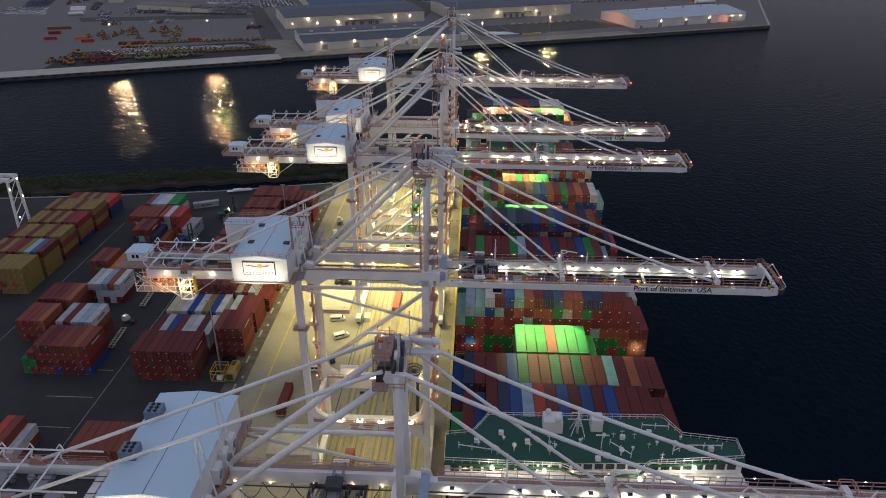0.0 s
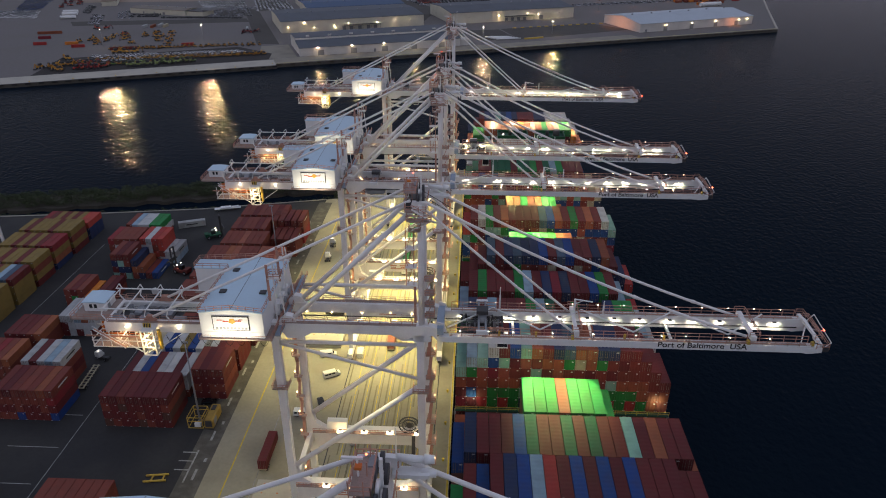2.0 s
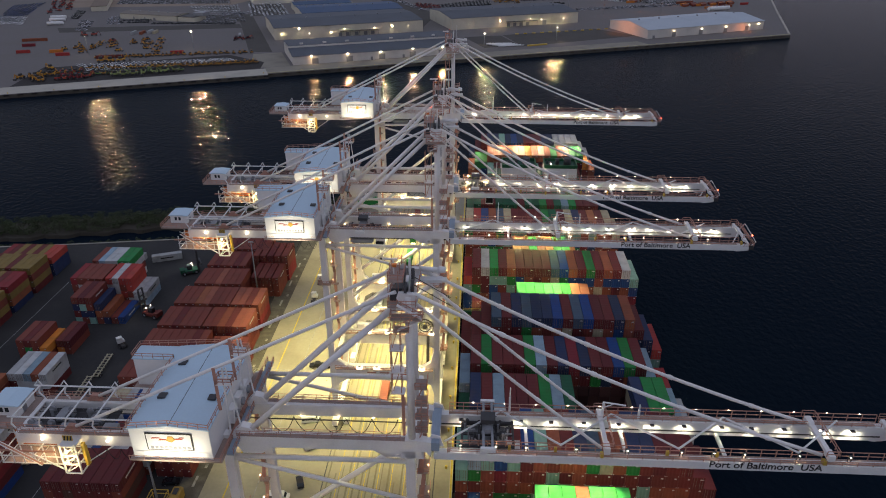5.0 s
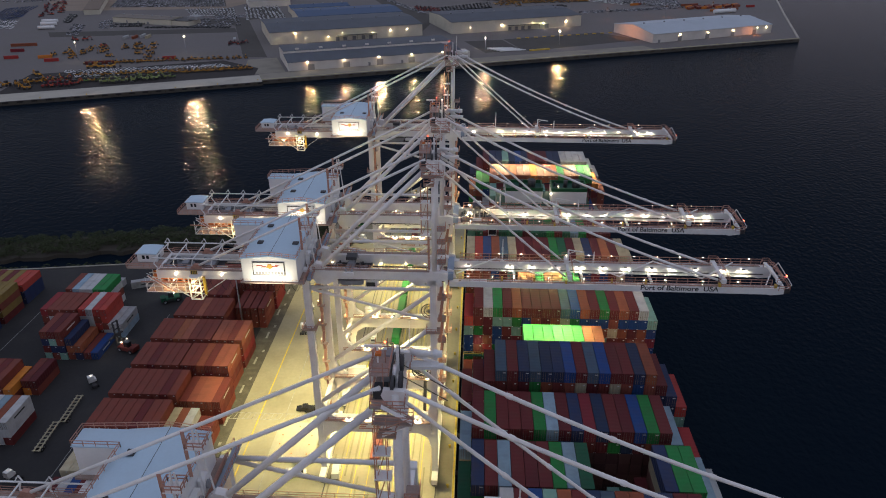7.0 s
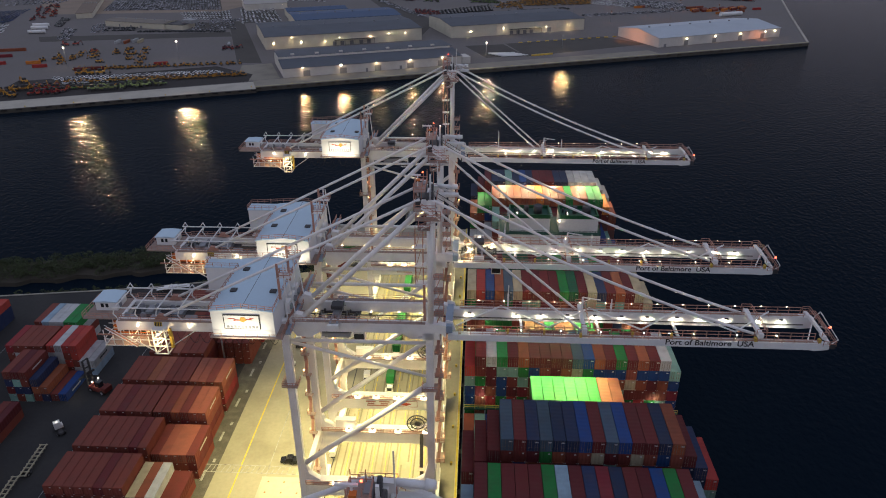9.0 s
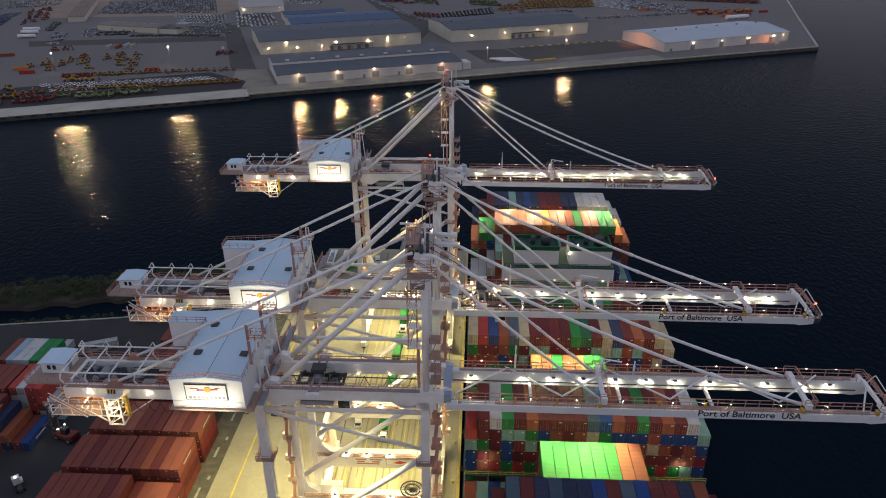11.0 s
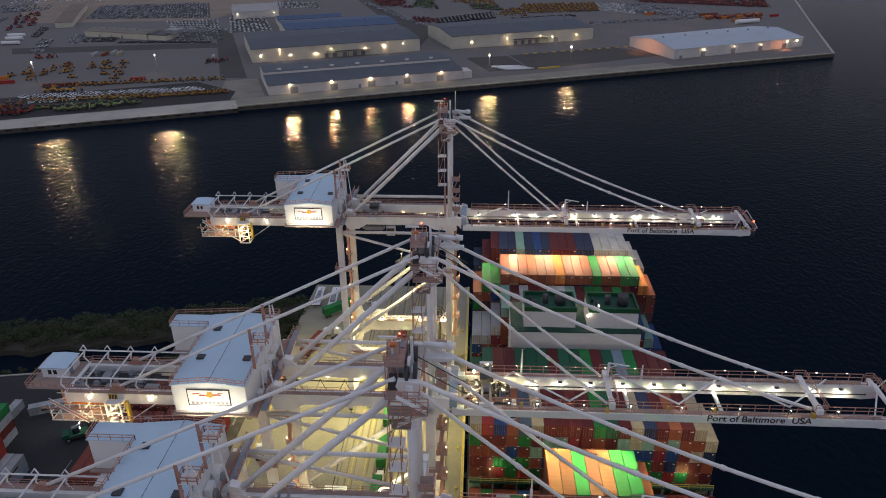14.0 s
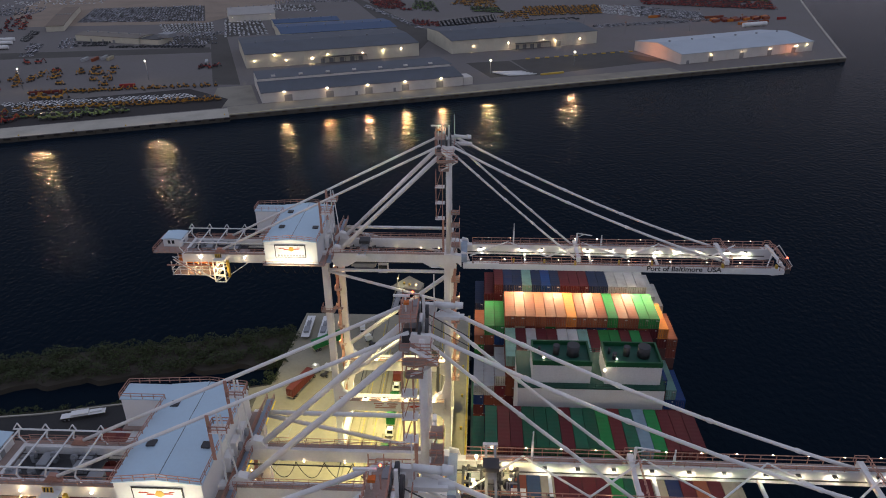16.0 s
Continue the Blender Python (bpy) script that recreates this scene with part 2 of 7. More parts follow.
for x in (-38.6, -34.8, -31.2, -27.6, -24.0, -20.4, -16.8, -13.2):
    for off in (-0.95, 0.95):
        y = -150.0
        while y < 380:
            n = rt_.uniform(25, 70)
            marks.box(x + off - rt_.uniform(0.12, 0.3), x + off + rt_.uniform(0.12, 0.3), y, y + n, -0.01, 0.005)
            y += n + rt_.uniform(2, 22)
thing("tyre_marks", "dark tyre marks worn into the truck lanes", "marking", kind="stuff", geo=marks, mat=mat("tyre_rubber_marks", (0.20, 0.18, 0.125), 0.9, grain=0.3, stain=0.7, scale=0.25, dirt=(0.13, 0.115, 0.085)))
wl = Geo().box(-58.1, -57.9, -150, 345, 0.004, 0.010)
for y in (242.4, 245.2):
    wl.box(-77.0, -45.0, y - 0.12, y + 0.12, 0.008, 0.014)
for k in range(22):
    wl.beam((-76.4 + 1.4 * k, 242.5, 0.009), (-75.8 + 1.4 * k, 245.1, 0.009), 0.22, 0.006)
for k in range(24):
    wl.box(-75.6, -74.9, -40 + 15.5 * k, -36 + 15.5 * k, 0.004, 0.010)
    wl.box(-74.5, -73.7, -33 + 15.5 * k, -31.6 + 15.5 * k, 0.004, 0.010)
for y in (165.0, 168.4, 171.8):
    wl.box(-81.5, -77.5, y, y + 0.4, 0.004, 0.010)
wl.box(-77.6, -77.1, 160.5, 173.0, 0.004, 0.010)
for y in (158, 172, 186):
    wl.box(-133, -118, y, y + 0.25, 0.004, 0.008)
wl.box(-116.2, -116.0, 140, 300, 0.004, 0.008)
wl.box(-166.2, -166.0, 190, 300, 0.004, 0.008)
for k in range(7):
    wl.box(-92 + 2.2 * k, -91.7 + 2.2 * k, 322 + 0.4 * k, 326.5 + 0.4 * k, 0.004, 0.010)
thing("parking_marking", "worn white painted yard lines", "marking", kind="structure", geo=wl, mat=LINE_W)

# muddy bank and the strip of bushes in the water beyond the yard
rnd = random.Random(5)
bank = Geo()
NB = 160
for k in range(NB + 1):
    x = -420 + (420 - 69) * k / NB
    yn = 383 + (x + 69) * 0.215
    lobe = 3.0 * (1 - abs(math.sin(k * 0.41 + 0.4 * math.sin(k * 0.9))))
    for dy, z in ((-11.5 + lobe, -3.7), (-10.8 + lobe, -1.6), (-4, -1.0), (8, -1.4), (11, -3.7)):
        bank.v.append((x, yn + dy, z))
for k in range(NB):
    for j in range(4):
        a = k * 5 + j
        bank.f.append((a, a + 5, a + 6, a + 1))
thing("ground_bank", "low muddy bank along the water", "ground", kind="structure", geo=bank, mat=MUD)
edge = thing("kerb_yard_edge", "pale concrete kerb along the yard edge", "kerb", kind="structure", mat=FAR_CONCRETE,
             geo=Geo().beam((-76, 355.7, 0.15), (-136, 340.7, 0.15), 0.5, 0.34).beam((-136, 340.7, 0.15), (-187, 332.7, 0.15), 0.5, 0.34).beam((-187, 332.7, 0.15), (-244, 325.7, 0.15), 0.5, 0.34).beam((-244, 325.7, 0.15), (-480, 307, 0.15), 0.5, 0.34))
slope = Geo()
for x0, y0, x1, y1 in ((-69, 358, -136, 341), (-136, 341, -187, 333), (-187, 333, -244, 326), (-244, 326, -480, 307)):
    n = len(slope.v)
    slope.v += [(x0, y0, -0.3), (x1, y1, -0.3), (x1 + 1.5, y1 + 6.5, -3.6), (x0 + 1.5, y0 + 6.5, -3.6)]
    slope.f.append((n, n + 1, n + 2, n + 3))
thing("ground_yard_slope", "weedy earth slope below the yard edge", "ground", kind="structure", geo=slope, mat=MUD)


# ---- shipping containers ----
PAINT = {
    "M": ("maroon", (0.118, 0.022, 0.025)), "R": ("red", (0.36, 0.045, 0.04)), "O": ("orange-brown", (0.26, 0.08, 0.042)),
    "N": ("navy blue", (0.022, 0.036, 0.085)), "B": ("blue", (0.016, 0.055, 0.19)), "G": ("green", (0.022, 0.19, 0.05)),
    "T": ("pale green", (0.20, 0.36, 0.31)), "W": ("grey-white", (0.42, 0.43, 0.44)), "L": ("light blue-grey", (0.24, 0.34, 0.42)),
    "Y": ("mustard yellow", (0.20, 0.135, 0.042)), "S": ("slate blue", (0.06, 0.095, 0.14)), "C": ("cream", (0.42, 0.37, 0.26)),
    "K": ("rust-brown", (0.17, 0.040, 0.032)), "F": ("bright orange", (0.60, 0.20, 0.04)), "A": ("salmon red", (0.27, 0.082, 0.055)),
    "P": ("dark brown", (0.085, 0.04, 0.034)), "D": ("dark green", (0.018, 0.10, 0.055)), "E": ("dark red", (0.20, 0.025, 0.035)),
}
SKIN = {c: mat("container_" + n.replace(" ", "_").replace("-", "_"), rgb, 0.65, grain=0.10, stain=0.30, scale=0.4, vary=0.18, spec=0.2,
               dirt=(0.07, 0.042, 0.034), bump=0.1) for c, (n, rgb) in PAINT.items()}
ROD = mat("lock_rod_steel", (0.17, 0.13, 0.11), 0.5, metal=0.3)
LABEL = mat("white_marking", (0.5, 0.5, 0.5), 0.6, stain=0.2)
CL, CW = 12.19, 2.44


def container_geo(h, m=42):
    """Corner posts, corrugated roof and sides, rails and castings; origin at the middle of the base."""
    g = Geo()
    x, y = CW / 2, CL / 2
    for sx in (-1, 1):
        for sy in (-1, 1):
            g.box(min(sx * x, sx * (x - 0.16)), max(sx * x, sx * (x - 0.16)), min(sy * y, sy * (y - 0.16)), max(sy * y, sy * (y - 0.16)), 0, h)
        g.box(min(sx * x, sx * (x - 0.10)), max(sx * x, sx * (x - 0.10)), -y + 0.16, y - 0.16, h - 0.14, h - 0.01)
        g.box(min(sx * x, sx * (x - 0.10)), max(sx * x, sx * (x - 0.10)), -y + 0.16, y - 0.16, 0, 0.18)
    for sy in (-1, 1):
        g.box(-x + 0.16, x - 0.16, min(sy * y, sy * (y - 0.12)), max(sy * y, sy * (y - 0.12)), h - 0.14, h - 0.01)
        g.box(-x + 0.16, x - 0.16, min(sy * y, sy * (y - 0.12)), max(sy * y, sy * (y - 0.12)), 0, 0.18)
    # corrugated roof: folds across the box
    n = len(g.v)
    for k in range(m + 1):
        yy = -y + 0.12 + (CL - 0.24) * k / m
        z = h - 0.03 - (0.012 if (k // 2) % 2 else 0.0)
        g.v += [(-x + 0.09, yy, z), (x - 0.09, yy, z)]
    g.f += [(n + 2 * k, n + 2 * k + 1, n + 2 * k + 3, n + 2 * k + 2) for k in range(m)]
    # corrugated sides
    for sx in (-1, 1):
        n = len(g.v)
        for k in range(m + 1):
            yy = -y + 0.15 + (CL - 0.30) * k / m
            xx = sx * (x - 0.03 - (0.05 if (k // 2) % 2 else 0.0))
            g.v += [(xx, yy, 0.16), (xx, yy, h - 0.12)]
        g.f += [((n + 2 * k, n + 2 * k + 2, n + 2 * k + 3, n + 2 * k + 1) if sx > 0 else (n + 2 * k, n + 2 * k + 1, n + 2 * k + 3, n + 2 * k + 2)) for k in range(m)]
    # corrugated ends
    for sy in (-1, 1):
        n = len(g.v)
        for k in range(13):
            xx = -x + 0.15 + (CW - 0.30) * k / 12
            yy = sy * (y - 0.05 - (0.05 if (k // 2) % 2 else 0.0))
            g.v += [(xx, yy, 0.16), (xx, yy, h - 0.12)]
        g.f += [(n + 2 * k, n + 2 * k + 2, n + 2 * k + 3, n + 2 * k + 1) for k in range(12)]
    return g


def door_geo(h, sx):
    g = Geo()
    x0, x1 = (0.01, CW / 2 - 0.17) if sx > 0 else (-CW / 2 + 0.17, -0.01)
    return g.box(x0, x1, -CL / 2 - 0.005, -CL / 2 + 0.05, 0.20, h - 0.17)


def rod_geo(h, x):
    return Geo().box(x - 0.03, x + 0.03, -CL / 2 - 0.05, -CL / 2 - 0.006, 0.12, h - 0.10).box(x - 0.13, x + 0.13, -CL / 2 - 0.04, -CL / 2 - 0.006, 0.95, 1.03)


def marks_geo(h):
    return Geo().box(0.30, 0.98, -CL / 2 - 0.03, -CL / 2 - 0.006, h - 0.70, h - 0.44)


def side_marks_geo(h):
    return Geo().box(CW / 2 - 0.028, CW / 2 + 0.006, -2.6, 2.6, h * 0.42, h * 0.60)


HI, STD = 2.87, 2.79
BOX_MESH, DOOR_MESH = {}, {}
for code in PAINT:
    for h in (HI, STD):
        BOX_MESH[code, h] = container_geo(h).mesh("shipping_container", SKIN[code])
        DOOR_MESH[code, h] = (door_geo(h, -1).mesh("door", SKIN[code]), door_geo(h, 1).mesh("door", SKIN[code]))
ROD_MESH = {(h, x): rod_geo(h, x).mesh("lock_rod", ROD) for h in (HI, STD) for x in (-0.82, -0.36, 0.36, 0.82)}
MARK_MESH = {h: marks_geo(h).mesh("marking", LABEL) for h in (HI, STD)}
SIDE_MESH = {h: side_marks_geo(h).mesh("side_lettering", LABEL) for h in (HI, STD)}
INK_MESH = {h: side_marks_geo(h).mesh("side_lettering", INK) for h in (HI, STD)}


def container(code, x, y, z, h, where, group, doors=False, marks=False, side=0):
    """One 40-foot box with its front end at y; doors: the end towards -y shows its leaves and rods."""
    ob = new("shipping_container", BOX_MESH[code, h])
    ob.location = (x, y + CL / 2, z)
    tagged(ob, PAINT[code][0] + " corrugated steel shipping container " + where, "container", group)
    if doors:
        for me, xs in zip(DOOR_MESH[code, h], ((-0.82, -0.36), (0.36, 0.82))):
            leaf = new("door", me)
            leaf.parent = ob
            for xr in xs:
                new("lock_rod", ROD_MESH[h, xr]).parent = leaf
    if marks:
        new("marking", MARK_MESH[h]).parent = ob
    if side:
        new("side_lettering", SIDE_MESH[h] if side == 1 else INK_MESH[h]).parent = ob
    return ob


class Pile:
    """Many boxes joined into one object, each in its own colour."""

    def __init__(self):
        self.v, self.f, self.m = [], [], []

    def add(self, code, x, y, z, h, doors=True):
        k = CODES.index(code)
        for g, slot in ((PILE_BOX[h], k),) + (((PILE_ROD[h], len(CODES)),) if doors else ()):
            n = len(self.v)
            self.v += [(a + x, b + y + CL / 2, c + z) for a, b, c in g.v]
            self.f += [tuple(n + i for i in q) for q in g.f]
            self.m += [slot] * len(g.f)

    def done(self, name, label):
        me = bpy.data.meshes.new(name)
        me.from_pydata(self.v, [], self.f)
        for c in CODES:
            me.materials.append(SKIN[c])
        me.materials.append(LABEL)
        me.polygons.foreach_set("material_index", self.m)
        me.update()
        return tagged(new(name, me), label, "container", kind="stuff")


CODES = list(PAINT)
PILE_BOX, PILE_ROD = {}, {}
for h in (HI, STD):
    PILE_BOX[h] = container_geo(h, 14)
    g = Geo()
    for sx in (-1.0, 1.0):
        g.box(sx * 1.1 - 0.09, sx * 1.1 + 0.09, -CL / 2 - 0.02, -CL / 2 + 0.03, 0.02, 0.16)
    g.box(0.45, 0.85, -CL / 2 - 0.02, -CL / 2 + 0.03, h - 0.70, h - 0.44)
    PILE_ROD[h] = g

# ---- the container ship ----
X0, PITCH, DECK = -3.84, 2.54, 16.2


def tier_z(n):
    return DECK + HI_T * n


HI_T = 2.9
ship = thing("container_ship", "large container ship with green decks moored at the quay", "ship")
hull = Geo()
ring = [(-3.4, 10), (-4.4, 60), (-4.5, 345), (-2.0, 366), (45.2, 366), (47.6, 345), (47.5, 60), (44.0, 10), (30, -40), (21.6, -58), (13, -40)]
hull.prism(ring, "z", -12, 13.5)
part("hull", hull, HULL, ship, "dark painted steel hull")
part("deck", Geo().prism([(a * 0.99 + 0.21, b * 0.995 + 0.7) for a, b in ring], "z", 13.5, 14.0), DECK_GREEN, ship, "green deck plating")
for y in (100, 115, 129.9, 143.0, 158.6, 174.0, 189.6, 205.2, 221.0, 236.4, 251.8, 267.3, 282.8, 313.0, 326.0, 341.8):
    part("hatch_cover", Geo().box(-3.6, 46.7, y, y + 12.4, 14.0, DECK), DECK_GREEN, ship)

# lashing bridges between the bays
YEL = mat("lashing_yellow", (0.55, 0.42, 0.08), 0.6, stain=0.3)


def lashing_bridge(y, top):
    base = part("lashing_bridge", Geo().box(-3.8, 47.0, y - 0.55, y + 0.55, top - 0.35, top), DECK_GREEN, ship, "green lashing bridge with yellow rails")
    posts = Geo()
    for i in range(0, 21, 2):
        x = X0 + PITCH * i
        posts.box(x - 0.15, x + 0.15, y - 0.5, y + 0.5, 14.0, top - 0.35)
    for z in (top - 6.0, top - 11.5):
        posts.box(-3.8, 47.0, y - 0.5, y + 0.5, z, z + 0.2)
    part("post_frame", posts, GREYM, base)
    part("railing", Geo().rail([(-3.8, y - 0.5, top), (47.0, y - 0.5, top)], step=2.54, r=0.05), YEL, base)
    for i in range(20):
        x = X0 + PITCH * i
        for a, b in ((0.1, 2.3), (2.3, 0.1)):
            part("lashing_rod", Geo().beam((x + a, y + 0.45, top - 3.6), (x + b, y + 0.6, top + 1.6), 0.05), ROD, base)
    return base


for y, top in ((157.0, 31.2), (172.4, 29.5), (188.0, 29.5), (203.6, 29.5), (219.4, 29.5), (235.0, 31.2), (250.3, 29.5), (265.8, 31.2), (281.4, 29.5)):
    lashing_bridge(y, top)

# each bay: front y, top of the full columns in tiers, colours of the top boxes, columns that stand lower, ends shown below the top
BAYS = [
    (115.1, 10, "GMBMNBLRMBMBMBMMMMMG", {0: 3, 1: 1, 2: 1, 17: 1, 18: 1, 19: 3}, 2),
    (130.4, 9, "BNMMMBDMMDMDMMTMOMMO", {0: 1, 19: 2}, 1),
    (143.3, 9, "------GGGKGGGG------", {13: 1}, 1),
    (158.6, 11, "TLTWMBTOMNSOONNMMMMM", {0: 2, 1: 1, 2: 1, 17: 1, 18: 2, 19: 3}, 6),
    (174.0, 10, "DNMLMMMGLDTWTDMNGGLW", {0: 2, 10: 4, 11: 5, 12: 4, 13: 4, 14: 3, 18: 1, 19: 2}, 2),
    (189.6, 10, "LMGMMMGLMNENMMBGMLMR", {0: 2, 17: 1, 18: 3, 19: 3}, 2),
    (205.2, 11, "MMMSMNSNNBMSBMMNOMNR", {0: 3, 1: 2, 2: 1, 17: 1, 18: 2, 19: 3}, 3),
    (221.2, 9, "------GGGGGGAA------", {}, 1),
    (236.4, 10, "RMWGMOMMMMSBOMGMOMWT", {0: 1, 19: 1}, 6),
    (251.8, 9, "------OOGAOGGO------", {13: 1}, 1),
    (267.3, 10, "CRBOSCMMMMGDMCNMOMCC", {19: 1}, 6),
    (282.8, 10, "DDMMDDDMDDGMDLGMMM--", {0: 1}, 2),
    (313.0, 10, "WWWTMWMMWWTMGGMGMBTB", {0: 3, 1: 3, 2: 2, 17: 2, 18: 3, 19: 4}, 5),
    (326.0, 11, "OGGOOOOOOFOOOGOOGGFO", {0: 2, 1: 1, 2: 1, 18: 1, 19: 2}, 2),
    (341.8, 11, "NMMNNTNBNMMMNNWWWWWW", {0: 2, 1: 1, 2: 0, 18: 1, 19: 2}, 2),
]
rc = random.Random(11)
MIX = "OOOOOOKKKKKAAMMMBBBTTCGGNE"
fill = Geo()
pile = Pile()
for y, n, colours, lower, shown in BAYS:
    for i, code in enumerate(colours):
        if code == "-":
            top = 5
        else:
            top = n - lower.get(i, 0)
        x = X0 + PITCH * (i + 0.5)
        keep = max(0, top - (1 if code == "-" else shown))
        for k in range(keep, top):
            c = code if k == top - 1 and code != "-" else rc.choice(MIX)
            if shown == 6 and k - keep < 2 and (2 <= i <= 5 or 14 <= i <= 17):
                c = "GGDGRO"[(3 * i + 2 * k) % 6]
            if k == top - 1 and code != "-":
                container(c, x, y, tier_z(k), HI, "stacked on the ship", "containers on the ship", doors=True, marks=rc.random() < 0.55)
            else:
                pile.add(c, x, y, tier_z(k), HI)
        for k in range(keep):
            z = tier_z(k)
            fill.box(x - 1.2, x + 1.2, y + 0.05, y + CL - 0.05, z, z + 2.84)
pile.done("stacked_containers", "mixed steel containers below the top tier on the ship")
MIXED = mat("stacked_container_paint", (0.12, 0.05, 0.045), 0.6, stain=0.3, vary=0.6, island=True)
thing("lower_containers", "lower tiers of stacked containers on the ship deck", "container", kind="stuff", geo=fill, mat=MIXED)


# ---- wheelhouse block ----
def wheelhouse():
    b = Geo().box(4, 39.0, 93.5, 108.5, 14, 48.2)
    house = part("accommodation_block", b, SHIP_WHITE, ship, "white accommodation block")
    deckg = Geo().prism([(-4.2, 95.6), (49.9, 98.6), (49.9, 103.4), (40, 104.6), (37.5, 109.4), (4, 108.6), (1, 103.6), (-4.2, 102.8)], "z", 50.9, 51.3)
    roof = part("wheelhouse_roof", deckg, DECK_GREEN, ship, "dark green painted wheelhouse roof")
    part("wheelhouse", Geo().prism([(-4.0, 95.9), (49.7, 98.8), (49.7, 103), (37, 104.5), (3, 103.5), (-4.0, 102.4)], "z", 48.2, 50.9), SHIP_WHITE, ship, "white wheelhouse with bridge wings")
    part("fascia", Geo().beam((-4.2, 95.55, 51.1), (16.5, 95.2, 51.1), 0.18, 0.5).beam((16.5, 95.2, 51.1), (19.5, 93.6, 51.1), 0.18, 0.5)
         .beam((19.5, 93.6, 51.1), (30, 94.2, 51.1), 0.18, 0.5).beam((30, 94.2, 51.1), (32.5, 96.6, 51.1), 0.18, 0.5).beam((32.5, 96.6, 51.1), (49.9, 98.55, 51.1), 0.18, 0.5),
         TRIM_GREEN, roof, "bright green edge band")
    wing = part("wing_deck", Geo().prism([(-4.4, 92.6), (50.1, 95.6), (49.9, 99), (-4.2, 96)], "z", 47.7, 48.1), SHIP_WHITE, ship)
    part("wing_rail", Geo().rail([(-4.3, 92.7, 48.1), (15, 93.0, 48.1), (50.0, 95.7, 48.1)], step=1.6, r=0.045), SHIP_WHITE, wing)
    part("roof_rail", Geo().rail([(-4.1, 95.8, 51.3), (16.5, 95.4, 51.3), (19.5, 93.8, 51.3), (30, 94.4, 51.3), (32.5, 96.8, 51.3), (49.7, 98.8, 51.3), (49.7, 103.2, 51.3), (40, 104.4, 51.3), (37.5, 109.2, 51.3),
                                  (4, 108.4, 51.3), (1, 103.4, 51.3), (-4.1, 102.6, 51.3), (-4.1, 95.8, 51.3)], step=1.6, r=0.04), SHIP_WHITE, roof)
    for x in range(-3, 49, 2):
        y = 95.85 + (x + 4) * 0.054
        part("window", Geo().box(x, x + 1.5, y - 0.12, y + 0.2, 49.2, 50.5), GLASS, house)
    part("deck_house", Geo().box(14.2, 17.8, 104.2, 107.4, 51.3, 53.9), SHIP_WHITE, roof)
    part("small_deck_house", Geo().box(23.2, 25.4, 105.0, 107.4, 51.3, 54.0), SHIP_WHITE, roof)
    for x, y, r in ((15.2, 106.6, 0.55), (16.9, 104.6, 0.75), (8.5, 99.2, 0.45), (14.9, 98.6, 0.6), (27.8, 98.9, 0.5), (37.8, 101.0, 0.6)):
        z = 54.6 if y > 103 and x < 20 else 52.7
        rd = part("radome", Geo().ball((x, y, z), r, 10, 7), SHIP_WHITE, roof, "white satellite dome")
        part("radome_post", Geo().tube((x, y, 51.3), (x, y, z - r * 0.5), 0.12, seg=6), SHIP_WHITE, rd)
    mast = Geo().tube((20.6, 104.5, 51.3), (20.6, 104.5, 57.0), 0.3, 0.16, 8).beam((18.6, 104.5, 54.6), (22.8, 104.5, 54.6), 0.14).beam((19.2, 104.5, 56.2), (22.2, 104.5, 56.2), 0.12).beam((20.6, 103.0, 55.4), (20.6, 106.0, 55.4), 0.12)
    for q in (-1.3, 1.3):
        mast.beam((20.6 + q, 104.5 - 1.0, 51.3), (20.6, 104.5, 55.6), 0.12).beam((20.6 + q, 105.6, 51.3), (20.6, 104.5, 55.6), 0.12).beam((20.6 + 0.5 * q, 103.9, 53.4), (20.6 - 0.5 * q, 105.0, 53.4), 0.1)
    mast.beam((24.5, 100.6, 51.3), (24.5, 100.6, 55.0), 0.14).beam((23.3, 100.6, 54.4), (25.7, 100.6, 54.4), 0.2)
    part("radar_mast", mast, SHIP_WHITE, roof, "white lattice radar mast")
    for (xa, ya, xb, yb) in ((-1.6, 99.4, 3.2, 98.6), (3.2, 98.6, 5.6, 98.2), (40, 101.2, 46.5, 101.4), (37.2, 99.6, 40, 101.2), (26.2, 101.5, 29.5, 98.4), (38.0, 106.2, 33, 106.4)):
        rk = part("aerial_rack", Geo().beam((xa, ya, 52.2), (xb, yb, 52.2), 0.14), SHIP_WHITE, roof, "white pipe rack")
        for q in (0, 0.5, 1):
            part("rack_post", Geo().beam((xa + (xb - xa) * q, ya + (yb - ya) * q, 51.3), (xa + (xb - xa) * q, ya + (yb - ya) * q, 52.8), 0.12), SHIP_WHITE, rk)
    for x, y in ((5.8, 103.2), (33.6, 104.6), (23.0, 97.2), (10.6, 101.0), (28.4, 103.0), (44.0, 100.6), (1.2, 100.8)):
        part("locker", Geo().box(x, x + 0.9, y, y + 0.7, 51.3, 52.1), SHIP_WHITE, roof)
    rw = random.Random(31)
    for k in range(16):  # whip aerials and small vents scattered over the roof
        x = 5.0 + 30.0 * rw.random()
        y = 97.0 + 10.0 * rw.random()
        hgt = rw.uniform(0.9, 3.2)
        part("whip_aerial", Geo().tube((x, y, 51.3), (x, y, 51.3 + hgt), 0.07, 0.05, 6).beam((x - 0.4, y, 51.2 + 0.8 * hgt), (x + 0.4, y, 51.2 + 0.8 * hgt), 0.08), SHIP_WHITE, roof)
